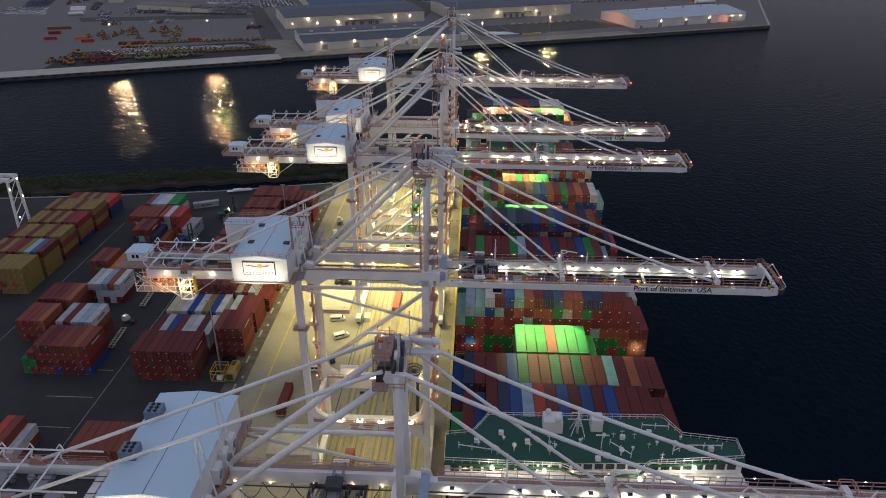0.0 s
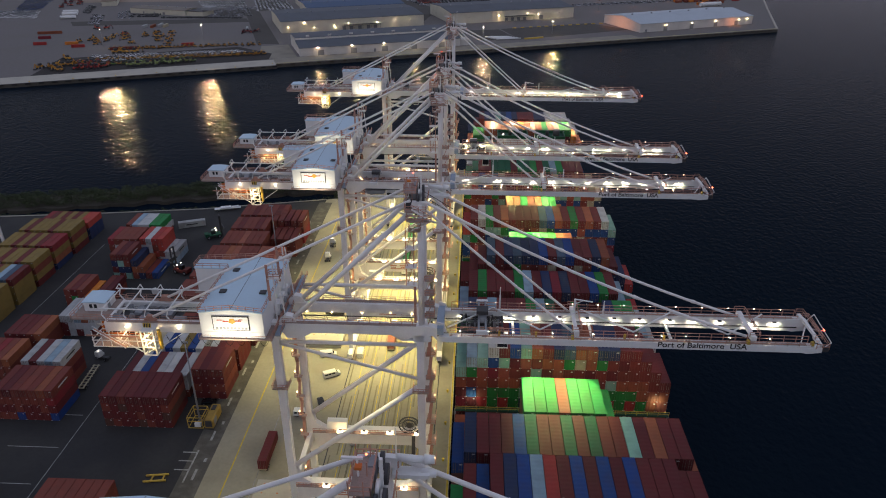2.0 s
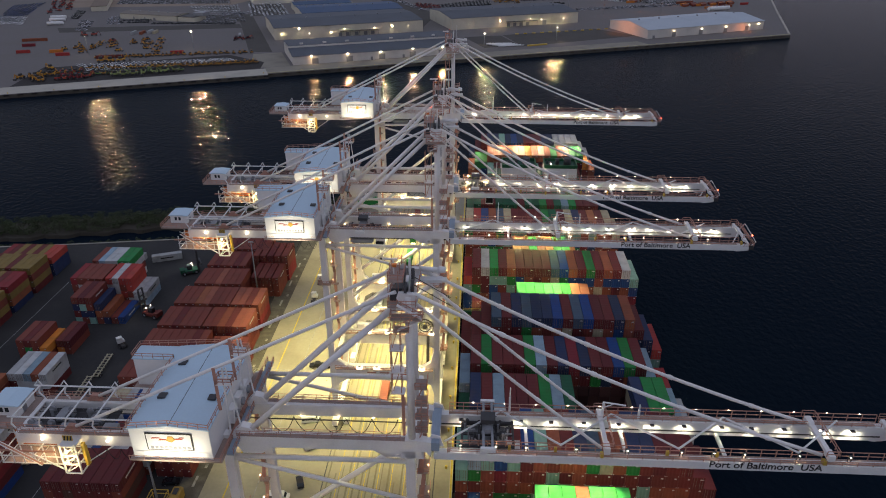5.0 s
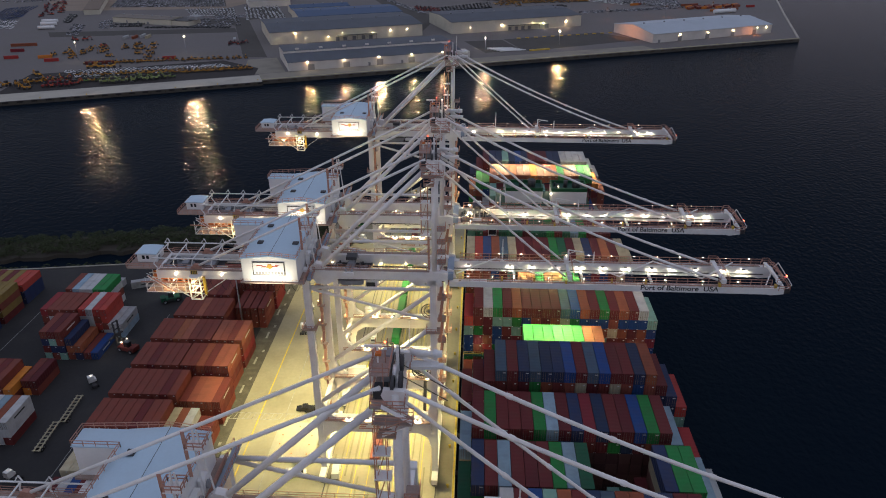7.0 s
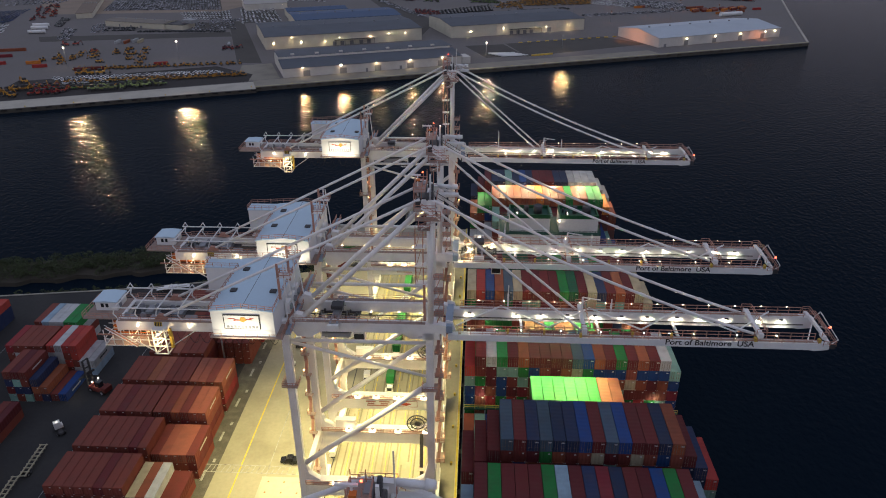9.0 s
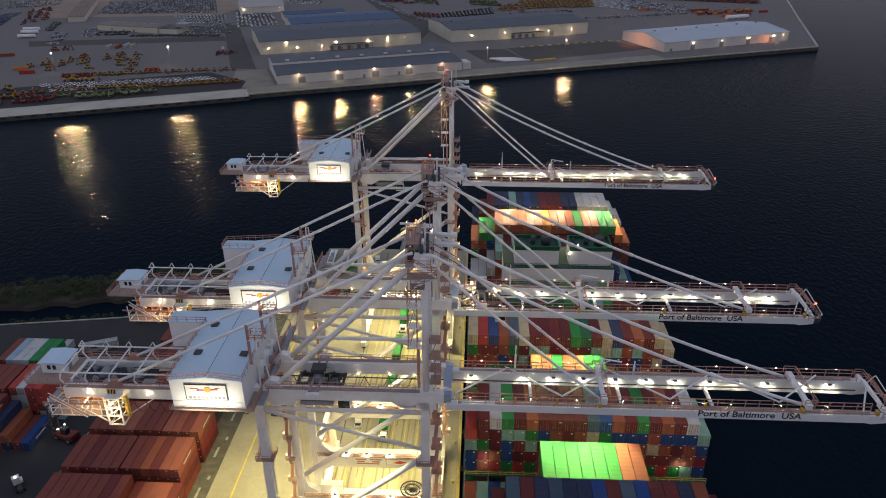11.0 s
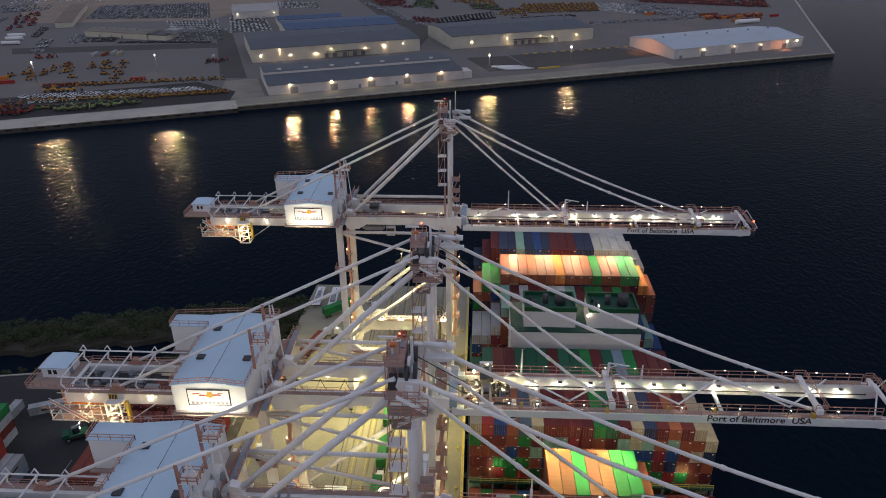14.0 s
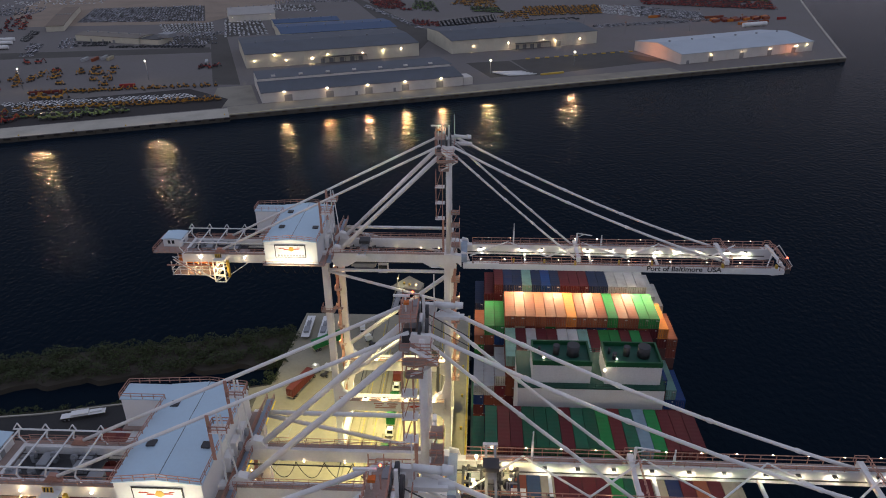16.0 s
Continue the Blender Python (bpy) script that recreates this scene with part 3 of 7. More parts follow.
    for k in range(9):
        x, y = 2.0 + 4.7 * k, 100.4 + 1.6 * (k % 3)
        part("roof_vent", Geo().tube((x, y, 51.3), (x, y, 51.9), 0.16, seg=8).tube((x, y, 51.9), (x, y, 52.1), 0.3, seg=8), SHIP_WHITE, roof)
    for x, y in ((4.4, 94.9), (13.6, 94.6), (30.0, 93.4), (40.2, 96.6)):
        part("deck_lamp", Geo().ball((x, y - 0.6, 51.7), 0.36).beam((x, y - 0.6, 51.5), (x, y + 0.4, 51.3), 0.1), LAMP, ship, "bright white deck lamp")
        light("POINT", (x, y - 1.4, 50.3), (x, y, 0), 420, (1.0, 0.93, 0.72), 0.3)


wheelhouse()


# ---- engine casing with two funnels ----
def casing():
    body = part("engine_casing", Geo().box(5.8, 36.8, 298.2, 311.4, 14, 47.6), SHIP_WHITE, ship, "white engine casing with weather streaks")
    part("casing_deck", Geo().box(5.7, 36.9, 298.1, 311.5, 47.6, 47.9), DECK_GREEN, body, "green casing deck")
    part("casing_rail", Geo().rail([(5.8, 298.2, 47.9), (36.8, 298.2, 47.9), (36.8, 311.3, 47.9), (5.8, 311.3, 47.9), (5.8, 298.2, 47.9)], step=1.6, r=0.045), DECK_GREEN, body)
    for x0, x1 in ((8.8, 21.2), (24.2, 36.0)):
        f = part("funnel_house", Geo().box(x0, x1, 299.8, 307.6, 47.9, 52.4), SHIP_WHITE, ship, "white funnel housing with green top band")
        top = Geo()
        top.box(x0 - 0.05, x1 + 0.05, 299.75, 300.15, 52.4, 53.6).box(x0 - 0.05, x1 + 0.05, 307.25, 307.65, 52.4, 53.6)
        top.box(x0 - 0.05, x0 + 0.35, 300.15, 307.25, 52.4, 53.6).box(x1 - 0.35, x1 + 0.05, 300.15, 307.25, 52.4, 53.6)
        part("coaming", top, TRIM_GREEN, f, "green coaming round the funnel top")
        part("funnel_floor", Geo().box(x0 + 0.35, x1 - 0.35, 300.15, 307.25, 52.4, 52.6), DECK_GREEN, f)
        xm = (x0 + x1) / 2
        for dx, dy, r, h in ((2.6, 3.8, 1.35, 2.6), (-1.0, 4.0, 0.7, 2.3), (-3.8, 2.6, 0.45, 1.6), (-4.6, 4.6, 0.3, 1.4)):
            st = Geo().tube((xm + dx, 299.8 + dy, 52.6), (xm + dx, 299.8 + dy, 52.6 + h), r, seg=14)
            part("exhaust_pipe", st, DARK, f, "dark exhaust pipe")
    for x, y, z, r in ((23.9, 299.2, 51.9, 0.25), (11.0, 300.4, 54.0, 0.18), (26.4, 300.4, 54.0, 0.18)):
        part("casing_lamp", Geo().ball((x, y, z), r), LAMP, ship)


casing()

# floodlights of the ship: on the lashing bridges, at the bays that are being worked
FLOOD = (0.92, 1.0, 0.36)
for y, x, tx, e in ((157.4, 14.5, 16, 5000), (157.4, 24.0, 23, 5000), (235.3, 12.5, 14, 4500), (235.3, 21.0, 21, 6000), (235.3, 27.0, 26, 2500),
                    (266.1, 13.0, 14, 4500), (266.1, 25.0, 24, 4500)):
    light("SPOT", (x, y - 1.0, 48.2), (tx, y - 6.4, 42.3), e * 3.0, FLOOD, 0.3, 96, 0.5)
for x, e in ((-1.5, 3000), (8.0, 6500), (17.0, 6500), (25.5, 6000), (36.0, 7000), (43.0, 4000)):
    light("SPOT", (x, 339.6, 50.6), (x, 331.0, 47.8), e * 1.7, (1.0, 0.80, 0.48), 0.3, 140, 0.7)
for x, y, z, ty, e in ((0.2, 157.2, 33.6, 158.6, 500), (44.2, 157.2, 33.8, 158.6, 700), (0.5, 235.0, 34.0, 236.4, 500), (41.5, 235.2, 34.0, 236.4, 500), (1.5, 266.0, 34.0, 267.3, 500), (41.0, 266.0, 34.0, 267.3, 600)):
    light("SPOT", (x, y, z), (x, ty + 2, z - 0.3), e * 0.4, (0.80, 1.0, 0.62), 0.2, 140, 0.6)


# ---- ship-to-shore gantry cranes ----
WS, LS, YF, YB = -11.0, -41.0, 0.8, 19.0


def stay(a, b, r, sag, joints=(0.2, 0.42, 0.64, 0.86)):
    """A jointed stay that hangs a little between its ends, with thicker eyes at the joints."""
    a, b = Vector(a), Vector(b)
    e = 0.5 / (b - a).length
    stops = [(k / 16, r) for k in range(17) if all(abs(k / 16 - t) > 1.6 * e for t in joints)]
    for t in joints:
        stops += [(t - e, r), (t - 0.7 * e, 1.3 * r), (t + 0.7 * e, 1.3 * r), (t + e, r)]
    stops.sort()
    return Geo().sweep([a + (b - a) * t - Vector((0, 0, 4 * sag * t * (1 - t))) for t, q in stops], [q for t, q in stops])


def build_crane(old=False):
    """old: the plainer first crane, with cooling units on its house and no stairs at the head."""
    c = thing("gantry_crane", "tall white steel ship-to-shore gantry crane with lit boom", "crane", "cranes along the quay")
    # legs with collars
    for x in (LS, WS):
        for y in (YF, YB):
            g = Geo().box(x - 0.8, x + 0.8, y - 0.75, y + 0.75, 3.4, 62.6)
            s = 1 if x == LS else -1
            for z0, z1 in ((21.0, 26.5), (16.4, 11.5)):
                g.prism([(x + s * 0.8, z0), (x + s * 4.2, z0), (x + s * 1.7, (z0 * 2 + z1) / 3), (x + s * 0.8, z1)], "y", y - 0.68, y + 0.68)
            leg = part("leg", g, STEEL, c)
            if y == YF:
                part("collar_platform", Geo().box(x - 1.7, x + 1.7, y - 1.5, y + 1.3, 48.0, 48.2), WALKWAY, leg)
                part("collar_rail", Geo().rail([(x - 1.7, y + 1.3, 48.2), (x - 1.7, y - 1.5, 48.2), (x + 1.7, y - 1.5, 48.2), (x + 1.7, y + 1.3, 48.2)], step=1.1, r=0.04), RUST, leg)
    # portal beams, ties, sill beams and bogies
    for y in (YF, YB):
        b = part("portal_beam", Geo().box(LS + 0.95, WS - 0.95, y - 1.0, y + 1.0, 16.6, 20.9), STEEL, c)
        part("beam_walkway", Geo().box(LS + 1, WS - 1, y - 1.9, y - 1.0, 20.6, 20.75), WALKWAY, b)
        part("beam_rail", Geo().rail([(LS + 1, y - 1.85, 20.75), (WS - 1, y - 1.85, 20.75)], step=1.8), RUST, b)
        zt, zd = (59.5, 51.0) if y == YF else (62.7, 55.3)
        part("brace_tube", Geo().tube((LS + 0.9, y, zt), (WS - 0.9, y, zt), 0.42), STEEL, c)
        part("brace_tube", Geo().tube((LS + 0.9, y, zt - 0.5), (WS - 0.9, y, zd), 0.36), STEEL, c)
        part("diagonal_brace", Geo().tube((WS - 0.8, y, 48.6), (LS + 0.9, y, 25.5), 0.6), STEEL, c)
    for x in (LS, WS):
        part("tie_beam", Geo().box(x - 0.6, x + 0.6, YF + 0.8, YB - 0.8, 60.2, 62.2), STEEL, c)
        part("tie_beam", Geo().box(x - 0.6, x + 0.6, YF + 0.8, YB - 0.8, 17.4, 19.8), STEEL, c)
        part("sill_beam", Geo().box(x - 0.8, x + 0.8, -3.5, 23.3, 1.9, 3.6), STEEL, c)
        for y in (-1.2, 2.8, 17.0, 21.0):
            bog = part("bogie", Geo().box(x - 0.55, x + 0.55, y - 1.6, y + 1.6, 0.8, 1.9), DARK, c)
            for d in (-0.9, 0.9):
                part("wheel", Geo().tube((x - 0.3, y + d, 0.42), (x + 0.3, y + d, 0.42), 0.42, seg=12), GREYM, bog)
    # main girders and boom
    for y0 in (0.0, 8.0):
        gd = part("main_girder", Geo().prism([(-75.5, 61.5), (-54.0, 61.5), (-44.0, 62.3), (-8.4, 62.3), (-7.6, 61.2), (-7.6, 64.2), (-9.0, 64.55), (-44.0, 64.55), (-50.0, 63.7), (-75.5, 63.7)], "y", y0, y0 + 1.4), STEEL, c)
        yw = (y0 - 0.1, y0 + 0.75) if y0 == 0 else (y0 + 0.65, y0 + 1.5)
        part("girder_walkway", Geo().box(-75.5, -54.4, *yw, 63.72, 63.8), WALKWAY, gd)
        part("girder_walkway", Geo().box(-39.0, -11.8, *yw, 64.57, 64.65), WALKWAY, gd)
        for yr in yw:
            part("girder_rail", Geo().rail([(-75.5, yr, 63.8), (-56, yr, 63.8)], height=1.0, r=0.035), RUST, gd)
            part("girder_rail", Geo().rail([(-39, yr, 64.65), (-12.5, yr, 64.65)], height=1.0, r=0.035), RUST, gd)
        top = 62.2 if y0 == 0 else 63.4
        bm_ = part("boom_girder", Geo().prism([(-7.2, 60.9), (65.2, 60.6), (66.2, 60.4), (69.0, 60.75), (69.0, top - 0.4), (67.2, top - 0.1), (-7.2, top)], "y", y0, y0 + 1.3), STEEL2, c, "white box boom girder")
        part("boom_walkway", Geo().box(-5.0, 66.8, y0 + 1.3, y0 + 2.0, top - 0.5, top - 0.38), WALKWAY, bm_)
        part("boom_rail", Geo().rail([(-5, y0 + 1.95, top - 0.4), (66.8, y0 + 1.95, top - 0.4)], height=1.5, step=2.4, r=0.055), RUST, bm_)
        part("boom_rail", Geo().rail([(-5, y0 + 0.15, top), (66.8, y0 + 0.15, top - 0.2)], height=0.9, step=2.4, r=0.045), RUST, bm_)
        part("girder_cap", Geo().box(-5.0, 66.0, y0 + 0.3, y0 + 1.0, top, top + 0.02), WALKWAY, bm_)
        part("trolley_rail", Geo().box(-75, 67, y0 + (1.32 if y0 == 0 else -0.12), y0 + (1.44 if y0 == 0 else 0), 61.4, 61.6), DARK, gd)
    part("hinge_beam", Geo().box(-7.8, -6.3, 0.2, 8.9, 62.5, 64.1), mat_blue_grey, c, "blue-grey cross beam over the boom hinge")
    for y in (0.0, 8.0):
        part("hinge_lug", Geo().prism([(-8.4, 62.4), (-5.6, 62.4), (-6.2, 64.4), (-7.6, 64.8)], "y", y + 1.32, y + 1.6), STEEL, c)
    part("rear_tie", Geo().box(-76.2, -75.5, 0, 9.4, 61.2, 63.6), STEEL, c)
    for x0, x1, z1 in ((-57, -55.8, 63.0), (-42, -40.4, 63.4), (-11.8, -9.8, 63.4)):
        part("girder_tie", Geo().box(x0, x1, 1.4, 8, 61.4, z1), STEEL, c)
    for x in (8.0, 24.0, 40.0):
        part("boom_floodlight", Geo().box(x - 0.4, x + 0.4, 4.3, 5.1, 59.6, 59.9).beam((x, 4.7, 59.9), (x, 4.7, 61.0), 0.14), DARK, c)
        part("boom_tie", Geo().box(x - 0.25, x + 0.25, 1.3, 8.0, 60.9, 61.4), STEEL2, c)
    # plan bracing of the boom
    xs = [-5.5 + 9.3 * k for k in range(8)]
    for k in range(7):
        a, b = (xs[k], 0.7 if k % 2 == 0 else 8.6, 64.1), (xs[k + 1], 8.6 if k % 2 == 0 else 0.7, 64.1)
        part("boom_brace", Geo().tube(a, b, 0.17, seg=8), STEEL2, c)
    for x in (5.0, 12.4, 30.2, 38.0):
        part("brace_post", Geo().box(x - 0.22, x + 0.22, 0.9, 1.3, 61.7, 63.2), YELLOW, c, "yellow-marked post")
    for x, h in ((5.2, 69.2), (26.9, 66.4)):
        part("aerial_pole", Geo().beam((x, 8.4, 63.4), (x, 8.4, 63.4 + 0.65 * (h - 63.4)), 0.34).beam((x, 8.4, 63.4 + 0.65 * (h - 63.4)), (x, 8.4, h), 0.2), STEEL2, c)
    jib = Geo().beam((20.8, 8.2, 63.4), (20.8, 8.2, 66.9), 0.36).beam((20.8, 8.2, 66.9), (24.5, 8.2, 66.3), 0.2).beam((20.8, 8.2, 65.8), (22.6, 8.2, 66.6), 0.12)
    part("davit", jib, STEEL2, c, "small white service jib")
    # cross heads that carry the stays
    for x, w, h in ((20.4, 0.9, 1.2), (55.2, 1.0, 1.0), (67.6, 0.7, 0.7)):
        g = Geo().box(x - w / 2, x + w / 2, -0.2, 1.6, 63.2, 63.2 + h).box(x - w / 2, x + w / 2, 7.8, 9.6, 63.2, 63.2 + h)
        g.box(x - w / 2 + 0.1, x + w / 2 - 0.1, 1.6, 7.8, 63.5, 64.1)
        h_ = part("cross_head", g, STEEL, c)
        part("head_rail", Geo().rail([(x - w, -0.2, 63.2 + h), (x + w, -0.2, 63.2 + h), (x + w, 9.6, 63.2 + h), (x - w, 9.6, 63.2 + h)], step=1.6), RUST, h_)
        part("chevron", Geo().box(x - w / 2 - 0.5, x - w / 2 - 0.02, 0.0, 0.8, 62.25, 63.0), YELLOW, h_)
    part("tip_frame", Geo().beam((69.0, 0.6, 62.0), (69.0, 8.7, 62.4), 0.5).beam((65.2, 1.3, 62.1), (68.8, 8.0, 62.2), 0.25).beam((69.2, 0.4, 61.6), (70.6, 0.4, 62.9), 0.15)
         .beam((69.2, 8.9, 62.5), (70.4, 8.9, 64.2), 0.15).beam((70.6, 0.4, 62.9), (70.4, 8.9, 64.2), 0.12), STEEL, c)
    part("tip_platform", Geo().rail([(67.4, -0.6, 62.0), (69.9, -0.6, 62.0), (69.9, 10.0, 62.6), (67.4, 10.0, 62.6)], step=1.2), RUST, c)
    part("tip_bumper", Geo().box(69.0, 70.3, 0.1, 0.5, 60.9, 62.0).box(69.0, 70.0, 0.9, 1.3, 61.0, 61.8), DARK, c, "dark end bumper")
    arm = part("lamp_arm", Geo().beam((69.0, 6.6, 62.2), (72.0, 6.6, 61.6), 0.14), STEEL, c)
    part("warning_lamp", Geo().ball((72.0, 6.6, 61.9), 0.24), LAMP_R, arm, "red warning lamp")
    # masts, struts and stays
    MX, DZ = (-9.8, -2.6) if old else (-10.7, 0.0)
    for y in (0.8, 8.6):
        part("mast", Geo().tube((MX, y, 62.6), (MX, y, 91.0 + DZ), 0.60 if old else 0.62, 0.54 if old else 0.56, 14), STEEL, c)
        part("mast_foot", Geo().prism([(MX - 1.9, 60.8), (MX + 1.9, 60.8), (MX + 1.15, 64.6), (MX - 1.15, 64.6)], "y", y - 0.75, y + 0.75), STEEL, c)
        part("strut", Geo().tube((MX - 0.9, y + 0.3, 90.2 + DZ), (LS + 2.8, y + 0.3, 63.8), 0.50), STEEL, c)
        part("back_stay", Geo().tube((MX - 1.8, y + 0.1, 91.6 + DZ), (-66.8, y + 0.1, 64.3), 0.30, seg=8), STEEL, c)
        part("fore_stay", stay((MX + 1.0, y, 91.4 + DZ), (54.0, y, 63.7), 0.30, 1.7), STEEL, c)
        part("fore_stay", stay((MX + 0.9, y, 90.0 + DZ), (19.6, y, 63.7), 0.26, 0.3), STEEL, c)
        part("strut_foot", Geo().prism([(-40.6, 63.9), (-35.8, 63.9), (-37.0, 65.9), (-38.3, 66.2)], "y", y - 0.5, y + 0.9), STEEL, c)
        an = part("stay_anchor", Geo().prism([(-68.2, 63.9), (-65.4, 63.9), (-66.2, 65.0), (-67.2, 65.1)], "y", y - 0.35, y + 0.45), RUST, c, "red-brown stay anchor bracket")
        if y < 4:
            part("warning_plate", Geo().box(-67.6, -66.0, -0.95, -0.85, 63.2, 64.2), YELLOW, an, "yellow and black striped plate")
            for k in range(3):
                part("stripe", Geo().prism([(-67.5 + 0.52 * k, 63.25), (-67.25 + 0.52 * k, 63.25), (-67.05 + 0.52 * k, 64.15), (-67.3 + 0.52 * k, 64.15)], "y", -0.98, -0.952), INK, an)
    head = Geo()
    for y in (0.8, 8.6):
        head.prism([(MX - 0.9, 89.2), (MX + 0.9, 89.2), (MX + 1.5, 90.6), (MX + 1.2, 91.4), (MX - 1.4, 91.6), (MX - 1.7, 90.8)], "y", y - 0.35, y + 0.35)
    head.box(MX - 0.35, MX + 0.35, 1.1, 8.3, 90.2, 90.9)
    hd = part("mast_head", head, STEEL, c, "white steel mast head")
    hd.location = (0, 0, DZ)
    part("sheave_beam", Geo().box(MX + 0.6, MX + 4.6, 7.2, 8.6, 89.6, 90.1).tube((MX + 3.6, 7.9, 89.8), (MX + 5.3, 7.9, 89.8), 0.42, seg=10), STEEL2, hd, "white beam end")
    part("hoist_tube", Geo().tube((MX + 1.0, 8.4, 91.5), (MX + 4.4, 8.4, 91.2), 0.42, seg=8).tube((MX + 4.0, 8.4, 91.3), (MX + 5.1, 8.4, 91.3), 0.6, 0.45, 10), STEEL2, hd)
    for x, y, r in ((MX - 0.4, 1.6, 1.0), (MX + 0.5, 2.3, 1.1), (MX - 0.4, 7.6, 1.0)):
        part("rope_sheave", Geo().tube((x - 0.2, y, 91.7), (x + 0.2, y, 91.7), r, seg=14), DARK, hd, "dark rope sheave")
    part("rope_sheave", Geo().tube((MX - 0.5, 3.4, 91.8), (MX - 0.1, 3.4, 91.8), 1.1, seg=14), STEEL2, hd)
    part("motor_block", Geo().box(MX - 2.6, MX - 1.0, 0.6, 2.4, 90.2, 91.3), DARK, hd, "dark motor block")
    part("motor_block", Geo().box(MX - 2.4, MX - 1.2, 5.6, 7.4, 90.2, 91.6), DARK, hd, "dark motor block")
    part("rope_sheave", Geo().tube((MX + 0.1, 5.6, 91.8), (MX + 0.5, 5.6, 91.8), 1.1, seg=14), DARK, hd)
    part("hoist_gear", Geo().box(MX - 1.9, MX - 0.9, 2.6, 4.4, 91.0, 92.6).box(MX - 1.6, MX - 0.8, 5.4, 7.0, 91.0, 93.0), GREYM, hd, "grey hoisting gear")
    part("service_jib", Geo().beam((MX - 4.0, 4.2, 95.2), (MX - 1.8, 4.2, 95.2), 0.26).beam((MX - 2.4, 4.2, 91.0), (MX - 2.4, 4.2, 95.2), 0.2), STEEL2, hd)
    part("aerial_pole", Geo().beam((MX, 4.0, 91.4), (MX, 4.0, 95.4), 0.34), STEEL2, hd)
    part("aerial_pole", Geo().beam((MX + 1.2, 6.8, 91.0), (MX + 1.2, 6.8, 97.0), 0.14), STEEL2, hd)
    part("chevron", Geo().box(MX - 2.6, MX - 1.9, 3.5, 4.2, 94.2, 94.55), ORANGE, hd)
    for z, (xa, xb, ya, yb) in ((90.1, (MX - 2.8, MX + 1.2, -1.0, 9.8)), (88.6, (MX - 2.4, MX + 2.2, -2.0, -0.3)), (92.8, (MX - 3.0, MX - 0.8, 1.6, 6.8)), (86.6, (MX - 2.0, MX + 0.2, -2.0, -0.3))):
        if old and z < 90:
            continue
        pl = part("head_platform", Geo().box(xa, xb, ya, yb, z - 0.12, z) if z != 90.1 else Geo().box(xa, MX - 0.9, ya, yb, z - 0.12, z), WALKWAY, hd)
        part("head_rail", Geo().rail([(xa, ya, z), (xb, ya, z), (xb, yb, z), (xa, yb, z), (xa, ya, z)], step=1.5, r=0.045), RUST, pl)
    for x in (MX - 3.0, MX - 1.5):
        for y in (1.6, 4.2, 6.8):
            part("cage_post", Geo().beam((x, y, 90.1), (x, y, 94.6), 0.11), RUST, hd)
    if not old:
        part("head_stair", Geo().beam((MX - 1.4, -1.6, 90.9), (MX + 2.1, -1.6, 88.7), 0.6, 0.12), STEEL, hd, "white steel stair flight")
        part("head_stair", Geo().beam((MX + 2.1, -1.6, 88.6), (MX - 1.4, -1.6, 86.7), 0.6, 0.12), STEEL, hd, "white steel stair flight")
        for y in (3.4, 5.6):
            part("head_rope", Geo().beam((MX + 0.3, y, 91.6), (MX + 6.0, y, 88.0), 0.1), DARK, hd)
        part("stair_rail", Geo().beam((MX - 1.4, -1.95, 92.0), (MX + 2.1, -1.95, 89.8), 0.1).beam((MX + 2.1, -1.95, 89.7), (MX - 1.4, -1.95, 87.8), 0.1), RUST, hd)
    part("head_lamp", Geo().ball((MX - 1.4, 4.0, 95.9), 0.12), LAMP_R, hd)
    if not old:
        # caged ladders beside the mast, small landings
        for z in (73.6, 77.6, 81.6):
            lt = Geo()
            for x in (MX - 2.9, MX - 1.4):
                for y in (0.6, 2.0):
                    lt.beam((x, y, z), (x, y, z + 4.0), 0.13)
            part("ladder_cage", lt.beam((MX - 2.7, 1.3, z), (MX - 1.6, 1.3, z + 4.0), 0.45, 0.1), RUST, c, "red-brown caged ladder")
            part("ladder_platform", Geo().box(MX - 3.1, MX - 0.9, 0.4, 2.2, z - 0.1, z + 0.08), STEEL, c)
        part("ladder_cage", Geo().beam((MX - 1.3, 1.3, 64.0), (MX - 1.3, 1.3, 73.6), 0.5, 0.12), RUST, c)
        for z in (67.0, 69.6, 72.2, 75.4):
            ld = part("landing", Geo().box(MX + 0.8, MX + 2.6, -0.6, 2.0, z - 0.14, z), WALKWAY, c)
            part("landing_rail", Geo().rail([(MX + 0.8, -0.6, z), (MX + 2.6, -0.6, z), (MX + 2.6, 2.0, z)], step=0.9, r=0.07), RUST, ld)
            part("landing_ladder", Geo().beam((MX + 1.2, 1.0, z - 2.6), (MX + 2.2, 1.0, z), 0.5, 0.1), RUST, ld)
    # gusset plates with walkway at boom root
    for x, s in ((-36.2, 1), (-14.0, -1), (-1.5, 1)):
        part("root_gusset", Geo().prism([(x - 3.0, 62.3), (x + 3.0, 62.3), (x + s * 0.8, 60.9), (x - s * 2.2, 60.9)], "y", 0.05, 1.3), STEEL, c)
    rg = random.Random(3)
    # machinery house
    h = part("machinery_house", Geo().prism([(-53.8, 63.9), (-41.3, 63.9), (-41.3, 69.6), (-47.4, 70.3), (-53.8, 69.6)], "y", -4.8, 16.8), STEEL2, c, "white machinery house")
    part("house_roof", Geo().prism([(-54.0, 69.62), (-47.4, 70.34), (-41.1, 69.62), (-41.1, 69.8), (-47.4, 70.52), (-54.0, 69.8)], "y", -5.0, 17.0), ROOF, h, "pale blue-white low-pitched roof")
